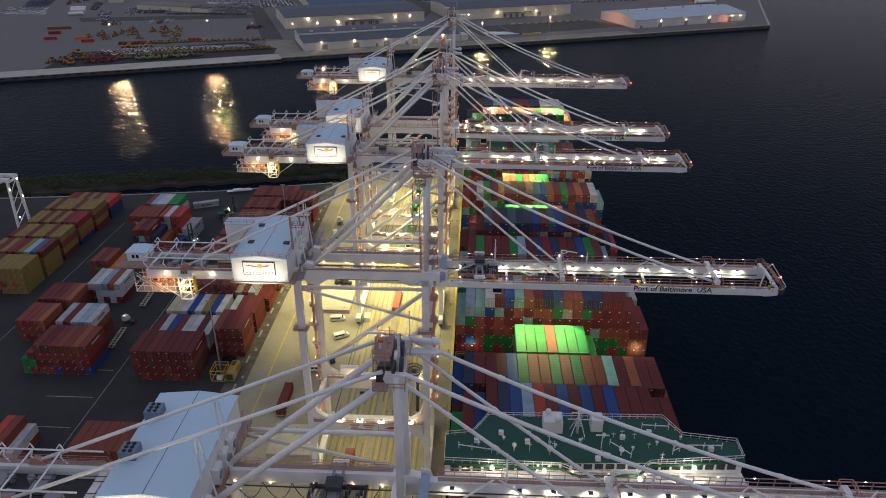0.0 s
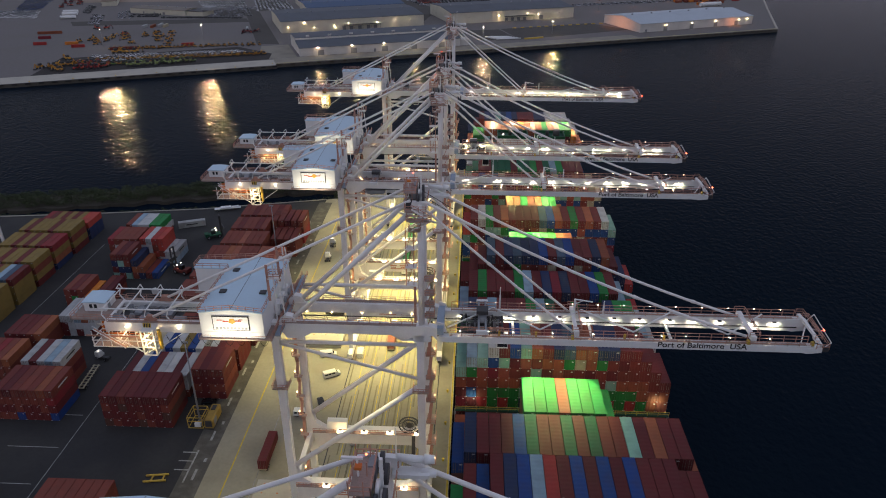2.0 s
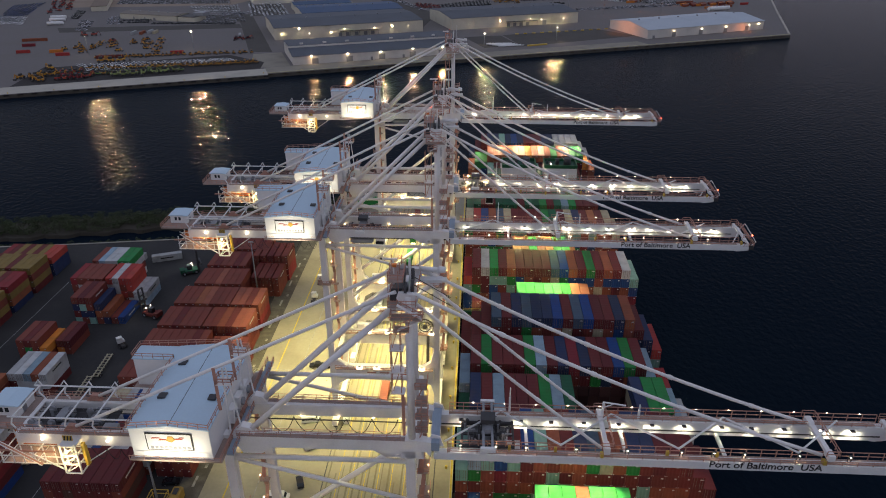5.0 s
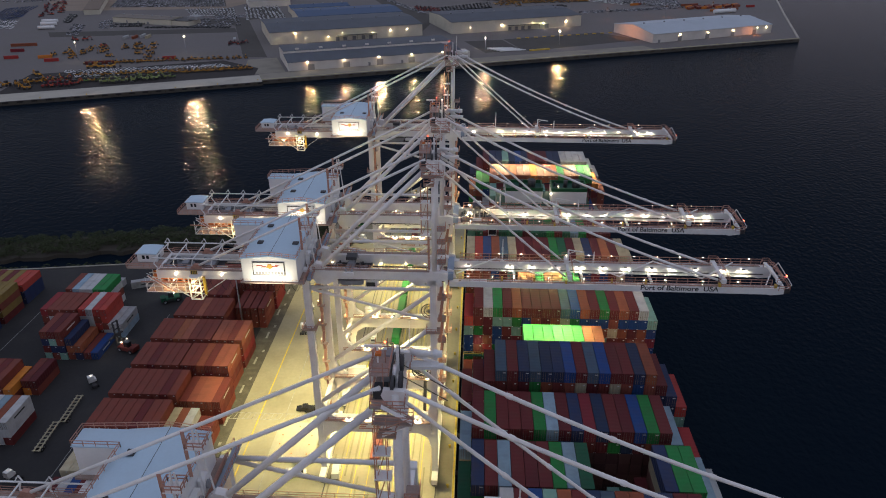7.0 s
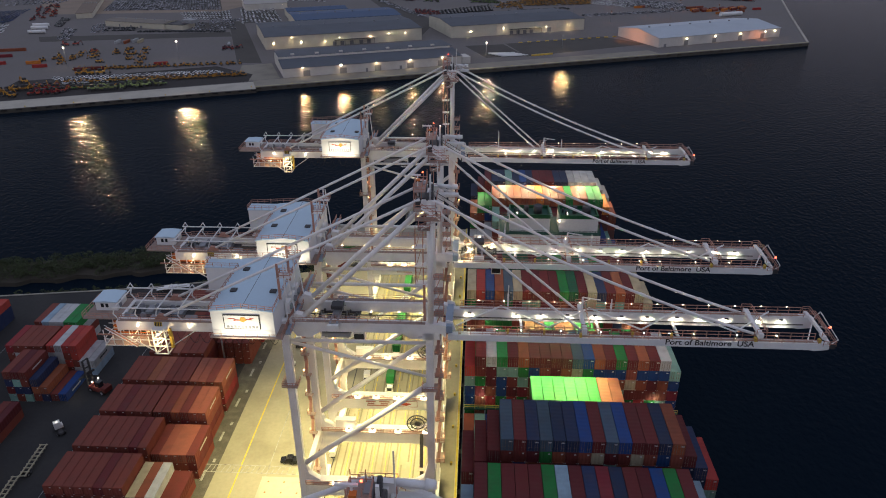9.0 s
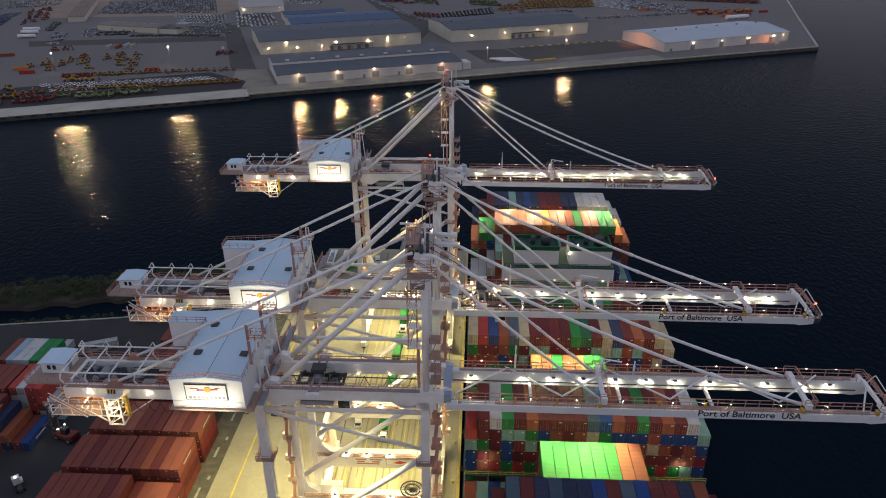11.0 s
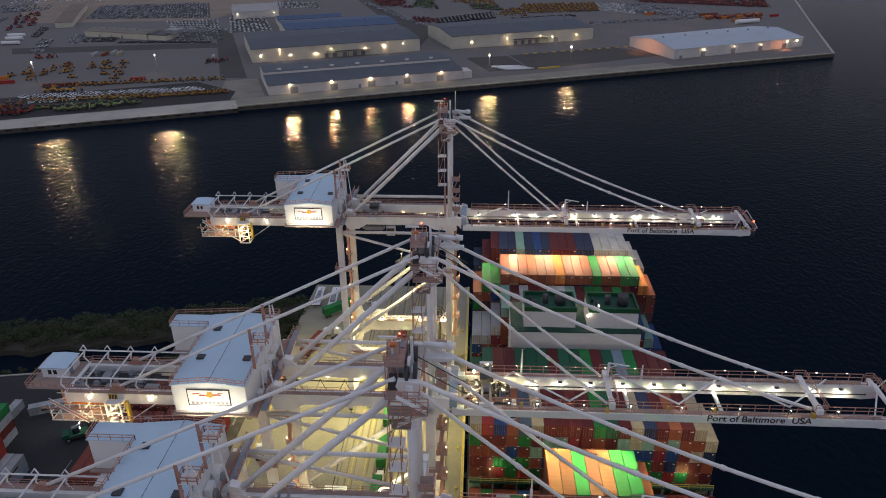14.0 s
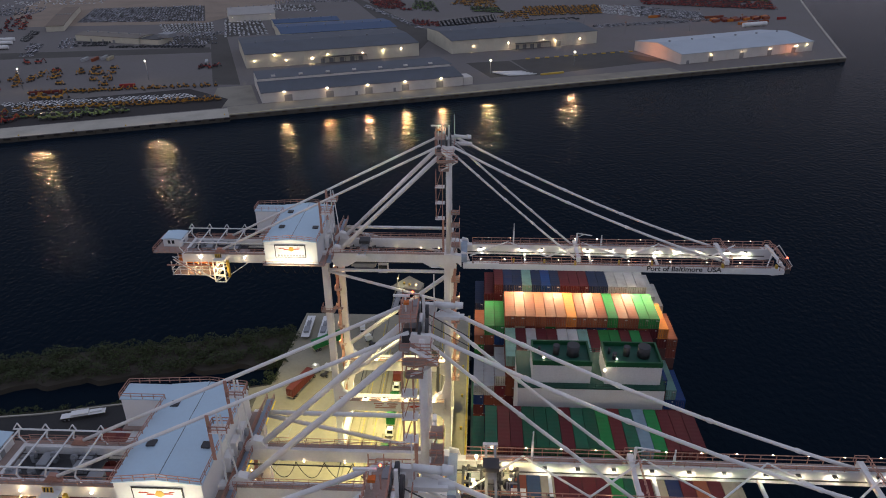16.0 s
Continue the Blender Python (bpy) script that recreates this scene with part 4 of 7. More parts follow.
    if not old:
        part("annex", Geo().box(-61.0, -53.42, 13.2, 16.8, 63.4, 69.5), STEEL2, h, "white annex")
        part("annex_roof", Geo().box(-61.2, -53.6, 13.0, 17.0, 69.5, 69.7), ROOF, h)
    part("house_platform", Geo().box(-54.4 if old else -61.6, -39.8, 12.4, 17.6, 63.62, 63.9).box(-54.4, -39.8, -5.3, 12.4, 63.62, 63.9), WALKWAY, h)
    part("front_rail", Geo().rail([(-54.3, -5.5, 63.9), (-39.9, -5.5, 63.9)], height=0.95, step=2.4, r=0.03, lines=(1.0,)), RUST, h)
    part("house_bearer", Geo().box(-54, -42, 2.0, 7.6, 62.2, 63.4), STEEL, h)
    part("house_bearer", Geo().box(-54 if old else -60, -42, 9.4, 16.0, 62.4, 63.4), STEEL, h)
    part("platform_rail", Geo().rail([(-39.9, -5.5, 63.9), (-39.9, 17.5, 63.9)], step=1.9), RUST, h)
    if not old:
        part("roof_rail", Geo().rail([(-53.5, 13.0, 69.8), (-53.9, -4.9, 69.8), (-47.4, -4.9, 70.5), (-41.2, -4.9, 69.8), (-41.2, 16.9, 69.8), (-47.4, 16.9, 70.5), (-61.1, 16.9, 69.7), (-61.1, 13.1, 69.7), (-53.5, 13.0, 69.8)],
                                     height=1.0, step=1.7, r=0.045), RUST, h)
        for x, y in ((-51.2, 2.5), (-51.2, 11.5), (-43.0, 2.5)):
            z = 70.52 - abs(x + 47.4) * 0.11
            part("roof_hatch", Geo().box(x - 0.65, x + 0.65, y - 0.65, y + 0.65, z, z + 0.3), DARK, h)
    else:
        h.location = (3.2, 2.0, 0)
        for y in (2.7, 11.4):
            ac = part("cooling_unit", Geo().box(-53.6, -51.2, y - 1.2, y + 1.2, 69.9, 71.5), mat_cool, h, "blue-grey cooling unit with six black fans")
            for i in range(2):
                for j in range(3):
                    part("fan", Geo().tube((-52.8 + 0.85 * i, y - 0.75 + 0.75 * j, 71.5), (-52.8 + 0.85 * i, y - 0.75 + 0.75 * j, 71.57), 0.31, seg=12), BLACK, ac)
    part("roof_seam", Geo().box(-47.44, -47.36, -5.0, 17.0, 70.5, 70.54), DARK, h)
    sg = part("sign_board", Geo().box(-51.3, -44.0, -4.96, -4.82, 65.7, 69.0), INK, h, "framed sign board")
    part("sign_face", Geo().box(-51.12, -44.18, -5.00, -4.97, 65.88, 68.82), STEEL2, sg)
    for dx, w, z, hh in ((-49.6, 1.6, 68.0, 0.22), (-48.6, 1.4, 67.65, 0.3), (-46.3, 1.8, 67.8, 0.28), (-45.6, 1.0, 68.15, 0.2)):
        part("emblem_feather", Geo().prism([(dx - w / 2, z), (dx + w / 2, z + 0.08), (dx + w / 2 - 0.3, z + hh), (dx - w / 2 + 0.2, z + hh)], "y", -5.04, -5.005), LOGO_RED, sg, "red wing-shaped emblem")
    part("emblem_body", Geo().prism([(-48.1, 67.7), (-47.3, 67.3), (-46.6, 67.8), (-47.0, 68.5), (-47.7, 68.5)], "y", -5.06, -5.005), LOGO_GOLD, sg)
    for k in range(9):
        part("sign_bar", Geo().box(-50.7 + 0.72 * k, -50.7 + 0.72 * k + 0.48, -5.04, -5.005, 66.0, 66.5), GREYM, sg)
    for y in (4.0, 7.2, 10.4):
        vd = part("vent_duct", Geo().box(-41.2, -40.2, y - 1.0, y + 1.0, 64.4, 67.2), STEEL2, h, "white vent housing")
        part("vent_mouth", Geo().tube((-40.2, y, 65.8), (-39.8, y, 65.8), 0.7, seg=12), GREYM, vd)
    # stay posts beside the house
    for y in (0.8, 8.6):
        z = 91.6 - 27.3 * (39.8 - 11.8) / 55.0
        ps = part("stay_post", Geo().beam((-40.2, y - 0.2, 63.4), (-39.9, y, z - 0.3), 0.24), STEEL2, c)
        if old:
            ps.location = (2.6, 0, -0.4)
        part("post_strut", Geo().beam((-38.4, y + 0.5, 63.4), (-39.4, y, z - 0.3), 0.2), STEEL2, ps)
        if not old:
            part("post_platform", Geo().box(-41.0, -38.4, y - 1.0, y + 1.0, z - 3.0, z - 2.85), STEEL, ps)
        if not old:
            part("post_rail", Geo().rail([(-41.0, y - 1, z - 2.85), (-38.4, y - 1, z - 2.85), (-38.4, y + 1.0, z - 2.85), (-41.0, y + 1.0, z - 2.85), (-41.0, y - 1, z - 2.85)], step=1.1, r=0.06), RUST, ps)
        if not old:
            part("post_ladder", Geo().beam((-40.9, y - 0.9, 69.8), (-40.9, y - 0.9, z + 0.2), 0.5, 0.12), RUST, ps)
    part("side_gantry", Geo().box(-39.7, -38.6, -3.5, 21.0, 63.6, 64.0), mat_blue_grey, c)
    part("gantry_rail", Geo().rail([(-38.5, -3.5, 64.0), (-38.5, 21.0, 64.0)], step=1.6).rail([(-39.7, -3.5, 64.0), (-39.7, 21.0, 64.0)], step=1.6), RUST, c)
    # rear end: cabin, frames, walkways, hanging service basket
    cab = part("rear_cabin", Geo().box(-82.4, -77.8, 4.4, 8.8, 63.4, 65.5), STEEL2, c, "small white rear cabin")
    part("cabin_roof", Geo().prism([(-82.7, 65.5), (-77.5, 65.5), (-77.5, 65.65), (-80.1, 65.85), (-82.7, 65.65)], "y", 4.1, 9.1), ROOF, cab)
    for x0 in (-81.2, -80.2):
        part("window", Geo().box(x0, x0 + 0.6, 4.32, 4.42, 64.2, 65.1), GLASS, cab)
    part("door", Geo().box(-77.82, -77.72, 5.4, 6.4, 63.5, 65.3), GREYM, cab)
    part("rear_deck", Geo().box(-84, -75.5, 1.5, 9.6, 63.0, 63.36), WALKWAY, c)
    part("rear_rail", Geo().rail([(-75.5, 1.5, 63.36), (-84, 1.5, 63.36), (-84, 9.6, 63.36), (-75.5, 9.6, 63.36)], step=1.5), RUST, c)
    for x in (-76.2, -71.6, -67.2, -62.6):
        fr = part("rear_frame", Geo().beam((x, 0.6, 66.4), (x, 8.8, 66.4), 0.2), STEEL2, c, "white portal frame over the rope gear")
        for y in (0.6, 8.8):
            part("frame_leg", Geo().beam((x, y, 66.4), (x - 0.5, y, 65.0), 0.2).beam((x - 0.5, y, 65.0), (x + 0.3, y, 63.8), 0.2), STEEL2, fr)
        part("frame_peak", Geo().beam((x - 1.0, 8.8, 66.4), (x, 8.8, 67.7), 0.16).beam((x, 8.8, 67.7), (x + 0.5, 8.8, 66.4), 0.16), STEEL2, fr)
    for y in (0.6, 8.8):
        part("frame_tube", Geo().tube((-77, y, 66.5), (-56, y, 66.5), 0.15, seg=6), STEEL2, c)
    for x0, x1, y0, y1, z in ((-75.4, -73.4, 2.0, 3.2, 1.3), (-72.0, -70.4, 4.6, 7.4, 1.0), (-69.6, -67.0, 1.8, 2.8, 1.5), (-66.0, -63.8, 4.0, 7.6, 0.9), (-62.6, -60.2, 2.2, 3.4, 1.2)):
        part("winch_box", Geo().box(x0, x1, y0, y1, 62.2, 62.2 + z).box(x0 + 0.3, x1 - 0.3, y0 - 0.25, y0, 62.4, 62.2 + 0.7 * z), GREYM, c)
    for y in (2.6, 3.6, 6.0, 7.0):
        part("rope_run", Geo().beam((-76, y, 63.1), (-42, y, 63.3), 0.09), DARK, c)
    for k in range(6):
        x, y = -75 + 1.7 * k, 3.0 + 3.4 * (k % 2) + rg.uniform(-0.4, 0.4)
        part("rope_sheave", Geo().tube((x, y - 0.2, 63.5), (x, y + 0.2, 63.5), 0.6, seg=12).box(x - 0.3, x + 0.3, y - 0.5, y + 0.5, 62.2, 63.6), GREYM, c, "grey rope sheave")
    part("gear_floor", Geo().box(-75.5, -62, 1.4, 8.0, 62.0, 62.2), DARK, c)
    bas = Geo()
    for y in (-1.6, 2.6):
        for z in (58.7, 60.2):
            bas.beam((-78.6, y, z), (-67.2, y, z), 0.15)
        for k in range(7):
            bas.beam((-78.4 + 1.85 * k, y, 58.7), (-78.4 + 1.85 * k, y, 62.4), 0.15)
        bas.beam((-79.4, y, 61.4), (-69.0, y, 61.4), 0.15)
        bas.beam((-73.5, y, 61.0), (-68.0, y, 57.4), 0.2)
    for x in (-78.6, -73, -67.2):
        for z in (58.7, 60.2):
            bas.beam((x, -1.6, z), (x, 2.6, z), 0.15)
    bs = part("service_basket", bas, STEEL2, c, "white lattice service basket")
    part("basket_floor", Geo().box(-78.4, -67.4, -1.4, 2.4, 58.5, 58.66), WALKWAY, bs, "grating basket floor")
    for z in (59.3, 60.0, 60.9):
        part("basket_pipe", Geo().beam((-78.4, 2.4, z), (-67.6, 2.4, z), 0.22), ORANGE, bs, "orange pipe rail")
    part("basket_panel", Geo().box(-78.6, -67.6, 2.7, 3.0, 59.6, 61.9), ORANGE, bs, "orange basket back panel")
    part("basket_edge", Geo().box(-79.6, -69.0, -1.7, -1.5, 61.2, 61.5), RUST, bs)
    part("basket_stair", Geo().beam((-77.5, -2.0, 63.2), (-71.5, -2.0, 58.8), 0.5, 0.10), RUST, bs)
    part("stair_side", Geo().beam((-77.5, -2.3, 64.1), (-71.5, -2.3, 59.7), 0.09).beam((-77.5, -2.3, 63.3), (-71.5, -2.3, 58.9), 0.12), STEEL2, bs)
    tower = part("basket_tower", Geo().box(-68.1, -65.3, -1.9, 0.9, 62.6, 62.8), STEEL2, bs)
    for x in (-68.0, -65.4):
        for y in (-1.8, 0.8):
            part("tower_post", Geo().beam((x, y, 57.0), (x, y, 63.2), 0.26), STEEL2, tower)
    for z in (57.0, 58.9, 60.8):
        part("tower_ring", Geo().beam((-68.0, -1.8, z), (-65.4, -1.8, z), 0.22).beam((-68.0, 0.8, z), (-65.4, 0.8, z), 0.2).beam((-68.0, -1.8, z), (-68.0, 0.8, z), 0.2).beam((-65.4, -1.8, z), (-65.4, 0.8, z), 0.2), STEEL2, tower)
        part("tower_brace", Geo().beam((-68.0, -1.8, z), (-65.4, -1.8, z + 1.9), 0.16), STEEL2, tower)
    part("tower_ladder", Geo().box(-65.2, -64.7, -0.6, 0.2, 57.6, 62.2), YELLOW, bs, "yellow caged ladder")
    part("basket_stay", Geo().beam((-65.4, 0, 57.6), (-60.2, 0.4, 61.2), 0.16), STEEL2, bs)
    part("work_lamp", Geo().ball((-66.7, -2.1, 61.9), 0.22, 6, 4), LAMP_Y, bs)
    # festoon loops
    fs = Geo()
    for k in range(9):
        pts = [(-63.5 + 2.39 * (k + j / 6), -0.3, 61.1 - 2.2 * (1 - (2 * j / 6 - 1) ** 2)) for j in range(7)]
        for a, b in zip(pts, pts[1:]):
            fs.beam(a, b, 0.07)
    part("festoon_cable", fs, BLACK, c, "black festoon cable loops")
    fs = Geo()
    for k in range(5):
        pts = [(-37.0 + 4.6 * (k + j / 8), 9.6, 60.6 - 3.4 * (1 - (2 * j / 8 - 1) ** 2)) for j in range(9)]
        for a, b in zip(pts, pts[1:]):
            fs.beam(a, b, 0.09)
    part("festoon_cable", fs, BLACK, c, "black festoon cable loops")
    # stair tower on the landside leg
    for k in range(18):
        z = 6.0 + 3.0 * k
        st = part("stair_landing", Geo().box(LS - 1.6, LS + 0.2, YB - 3.6, YB - 2.5, z, z + 0.14) if k % 2 else Geo().box(LS - 1.6, LS - 0.82, YB - 1.4, YB - 0.3, z, z + 0.14), WALKWAY, c)
        ya, yb = (YB - 3.6, YB - 2.5) if k % 2 else (YB - 0.3, YB - 1.4)
        part("stair_rail", Geo().rail([(LS - 0.82, ya, z + 0.14), (LS - 1.6, ya, z + 0.14), (LS - 1.6, yb, z + 0.14)], step=1.1, r=0.045), RUST, st)
        if k < 17:
            part("stair_flight", Geo().beam((LS - 1.1, yb, z + 0.1), (LS - 1.1, 2 * YB - 3.9 - yb, z + 3.0), 0.7, 0.14), RUST, st)
        if k % 2:
            part("stair_lamp", Geo().ball((LS - 1.3, YB - 3.7, z + 1.9), 0.12, 6, 4), LAMP_O if k % 3 else LAMP_Y, st)
    # stair landings on the waterside leg
    for k in range(6):
        z = 26.0 + 6.0 * k
        wl_ = part("stair_landing", Geo().box(WS + 0.95, WS + 2.9, YF + 0.8, YF + 4.2, z, z + 0.12), WALKWAY, c)
        part("stair_rail", Geo().rail([(WS + 0.95, YF + 0.8, z + 0.12), (WS + 2.9, YF + 0.8, z + 0.12), (WS + 2.9, YF + 4.2, z + 0.12)], step=1.0, r=0.055), RUST, wl_)
        part("stair_flight", Geo().beam((WS + 1.5, YF + 1.0, z), (WS + 2.1, YF + 4.0, z + 6.0), 0.7, 0.14), RUST, wl_)
        part("stair_lamp", Geo().ball((WS + 2.8, YF + 0.7, z + 2.2), 0.10, 6, 4), LAMP_O, wl_)
    # stairs from the portal beam to the ground
    for y0, z0, z1 in ((YB - 4.6, 12.0, 20.6), (YB - 4.6, 12.0, 3.6)):
        part("portal_stair", Geo().beam((WS - 3.6, y0, z0), (WS - 3.6, YB - 1.6, z1), 0.9, 0.18), DARK, c, "dark steel stair flight")
    part("stair_stage", Geo().box(WS - 4.4, WS - 1.0, YB - 5.8, YB - 4.2, 11.9, 12.05), WALKWAY, c)
    # cable reel, electrical boxes and name boards on the portal beams
    reel = Geo().tube((-15.6, YB - 1.7, 23.6), (-15.6, YB - 1.3, 23.6), 0.7, seg=12)
    for k in range(28):
        a0, a1 = 2 * math.pi * k / 28, 2 * math.pi * (k + 1) / 28
        for r in (2.6, 1.7):
            reel.beam((-15.6 + r * math.cos(a0), YB - 1.5, 23.6 + r * math.sin(a0)), (-15.6 + r * math.cos(a1), YB - 1.5, 23.6 + r * math.sin(a1)), 0.22)
        reel.beam((-15.6, YB - 1.5, 23.6), (-15.6 + 2.6 * math.cos(a0), YB - 1.5, 23.6 + 2.6 * math.sin(a0)), 0.09)
    part("cable_reel", reel, DARK, c, "dark spoked cable reel")
    part("electrical_house", Geo().box(-36.5, -31.5, YB - 0.8, YB + 0.8, 20.9, 23.4), STEEL2, c)
    nb = part("name_board", Geo().box(-31.5, -16.5, YF - 1.06, YF - 1.0, 17.4, 19.8), STEEL2, c, "white safety board")
    tb = Geo()
    for x0, x1, z in ((-31.0, -28.4, 19.0), (-30.6, -28.8, 18.3), (-27.4, -24.6, 19.0), (-27.0, -25.0, 18.3), (-30.8, -25.2, 17.7)):
        tb.box(x0, x1, YF - 1.10, YF - 1.065, z, z + 0.4)
    part("board_lettering", tb, FADED, nb)
    fr = Geo().box(-23.6, -17.0, YF - 1.10, YF - 1.065, 17.6, 17.75).box(-23.6, -17.0, YF - 1.10, YF - 1.065, 19.45, 19.6).box(-23.6, -23.45, YF - 1.10, YF - 1.065, 17.75, 19.45).box(-17.15, -17.0, YF - 1.10, YF - 1.065, 17.75, 19.45)
    part("board_frame", fr, FADED, nb)
    part("board_emblem", Geo().prism([(-22, 18.3), (-20, 18.0), (-18.4, 18.7), (-20.2, 19.0)], "y", YF - 1.10, YF - 1.065), LOGO_RED, nb)
    # boom lettering
    cu = bpy.data.curves.new("lettering", "FONT")
    cu.body, cu.size, cu.extrude, cu.align_x, cu.align_y = "Port of Baltimore  USA", 1.75, 0.015, "LEFT", "CENTER"
    cu.offset = 0.025
    tx = new("lettering_source", cu)
    me = bpy.data.meshes.new_from_object(tx.evaluated_get(bpy.context.evaluated_depsgraph_get()))
    bpy.data.objects.remove(tx)
    wid = max(v.co.x for v in me.vertices) - min(v.co.x for v in me.vertices)
    me.transform(Matrix.Diagonal((17.6 / wid, 1.0, 1.0, 1.0)))
    me.materials.clear()
    me.materials.append(INK)
    t_ = new("lettering", me)
    t_.parent, t_.matrix_basis = c, Matrix.Translation((36.6, -0.04, 61.72)) @ Matrix.Rotation(radians(0.25), 4, "Y") @ Matrix.Rotation(radians(90), 4, "X")
    part("id_plate", Geo().box(56.2, 60.0, -0.04, -0.005, 60.95, 61.9), STEEL, c, "small framed plate")
    # lamps
    for y, zz, xs_ in ((YF, 21.3, (-33, -28, -22.5, -15.2)), (YB, 21.3, (-33, -27, -20.5, -13.5))):
        for x in xs_:
            lm = part("floodlight", Geo().box(x - 0.4, x + 0.4, y - 2.2, y - 1.7, zz + 0.3, zz + 0.6).beam((x, y - 1.8, 20.8), (x, y - 1.95, zz + 0.3), 0.1), DARK, c)
            part("lens", Geo().box(x - 0.7, x + 0.7, y - 2.45, y - 1.6, zz + 0.02, zz + 0.29), LAMP_Y, lm)
    for x in (-2.9, 7.2, 12.3, 17.8, 23.6, 29.2, 34.5, 40.7, 45.6, 51.0, 57.6, 62.2):
        lm = part("boom_lamp", Geo().box(x - 0.35, x + 0.35, 7.3, 7.98, 62.65, 62.8), DARK, c)
        part("lens", Geo().box(x - 0.24, x + 0.24, 7.36, 7.66, 62.5, 62.64), LAMP, lm)
    for x in (-2.9, 2.8, 7.7, 15.7, 23.8, 32.4, 37.5, 42.3, 50.8, 58.7):
        lm = part("walkway_lamp", Geo().box(x - 0.3, x + 0.3, 0.8, 1.2, 63.3, 63.42).beam((x - 0.25, 1.1, 62.2), (x - 0.25, 1.1, 63.3), 0.12).beam((x + 0.25, 1.1, 62.2), (x + 0.25, 1.1, 63.3), 0.12), DARK, c)
        part("lens", Geo().box(x - 0.11, x + 0.11, 0.85, 1.08, 63.14, 63.29), LAMP, lm)
    for k in range(13):
        part("rail_lamp", Geo().ball((-1.0 + 5.4 * k, 9.9, 64.6), 0.085, 6, 4), LAMP, c)
    for x in (-36.0, -30.5, -24.0, -18.0, -13.4):
        part("girder_lamp", Geo().ball((x, 7.8, 62.4), 0.11, 6, 4), LAMP_Y, c)
    for x in (-71.4, -60.5):
        part("girder_lamp", Geo().ball((x, -0.5, 63.0), 0.2, 6, 4), LAMP, c)
    return c


def build_trolley(c, x, z):
    """Trolley with operator cabin; the spreader hangs at z."""
    tr = part("trolley", Geo().box(x - 3, x + 3, 1.0, 8.4, 60.4, 61.2).box(x - 2.5, x + 2.5, 1.6, 7.8, 59.8, 60.4), GREYM, c, "grey trolley under the girders")
    rt = random.Random(8)
    for q in (-4.2, -1.4, 1.4, 4.2):
        part("cross_member", Geo().box(x + q - 0.2, x + q + 0.2, 1.5, 7.9, 62.2, 62.55), DARK, tr)
    for y in (1.8, 4.6, 7.4):
        part("side_member", Geo().box(x - 4.4, x + 4.4, y - 0.25, y + 0.25, 62.25, 62.6), DARK, tr)
    for q, y, z in ((-3.2, 3.2, 64.6), (0.4, 6.2, 64.9), (2.8, 2.8, 64.2)):
        part("pipe_bend", Geo().beam((x + q, y, 62.6), (x + q, y, z), 0.16).beam((x + q, y, z), (x + q + 1.1, y, z), 0.16), GREYM, tr)
    for k in range(9):
        dx, y, rr = x - 3.6 + 0.9 * k + rt.uniform(-0.35, 0.35), rt.uniform(2.4, 6.4), rt.uniform(0.25, 0.6)
        drum = part("winch_drum", Geo().tube((dx, y - 0.5, 62.7 + rr), (dx, y + 0.5, 62.7 + rr), rr, seg=12), DARK, tr, "dark winch drum")
        part("motor", Geo().tube((dx + 0.4, y + 0.5, 63.0), (dx + 0.4, y + 1.2, 63.0), 0.28, seg=8), DARK, drum)
        part("bracket", Geo().box(dx - 0.15, dx + 0.15, y - 0.7, y - 0.55, 62.6, 63.2 + 1.8 * rr), GREYM, drum)
    part("trolley_rail", Geo().rail([(x - 4.4, 1.6, 62.6), (x + 4.4, 1.6, 62.6)], step=1.4, r=0.05), RUST, tr)
    cb = part("trolley_cabin", Geo().box(x + 3.2, x + 5.5, 3.4, 5.8, 57.4, 60.2), STEEL2, tr)
    part("cabin_window", Geo().box(x + 3.3, x + 5.4, 3.3, 3.42, 57.8, 59.6), GLASS, cb)
    part("head_block", Geo().box(x - 1.2, x + 1.2, 3.6, 5.8, z + 1.2, z + 2.0), DARK, tr, "dark head block")
    sp = part("spreader", Geo().box(x - 0.9, x - 0.5, -1.4, 10.7, z, z + 0.5).box(x + 0.5, x + 0.9, -1.4, 10.7, z, z + 0.5).box(x - 0.5, x + 0.5, 2.6, 6.8, z, z + 0.9), GREYM, tr, "grey container spreader")
    for y in (-1.5, 10.2):
        part("spreader_end", Geo().box(x - 1.2, x + 1.2, y, y + 0.6, z - 0.2, z + 0.55), STEEL2, sp)
    for dx in (-1.0, 1.0):
        for y in (3.8, 5.6):
            part("hoist_rope", Geo().beam((x + dx, y, z + 2.0), (x + dx, y, 60.0), 0.06), BLACK, tr)


mat_cool = mat("cooling_unit_grey", (0.17, 0.21, 0.29), 0.5, stain=0.2)
mat_blue_grey = mat("blue_grey_paint", (0.30, 0.37, 0.46), 0.5, stain=0.2)
UNDER = {70.8: 0.9, 141.64: 0.24, 219.74: 1.0, 251.07: 1.35, 326.72: 1.4}
FLOOD_POWER = {70.8: 30000, 141.64: 20000, 219.74: 150000, 251.07: 240000, 326.72: 150000}
CRANES = [(0.7, 70.8), (0.35, 141.64), (0.1, 219.74), (0.3, 251.07), (0.4, 326.72)]
PARKED = {141.64: (1.5, 56.0), 219.74: (-30.5, 56.0), 251.07: (-1.2, 56.0), 326.72: (-31.6, 49.5)}
first = build_crane(True)
first.matrix_basis = pose(CRANES[0][0], CRANES[0][1], 0)
build_trolley(first, -20.0, 56.5)
model = build_crane()
for dx, y in CRANES[2:]:
    build_trolley(copy_thing(model, pose(dx, y, 0)), *PARKED[y])
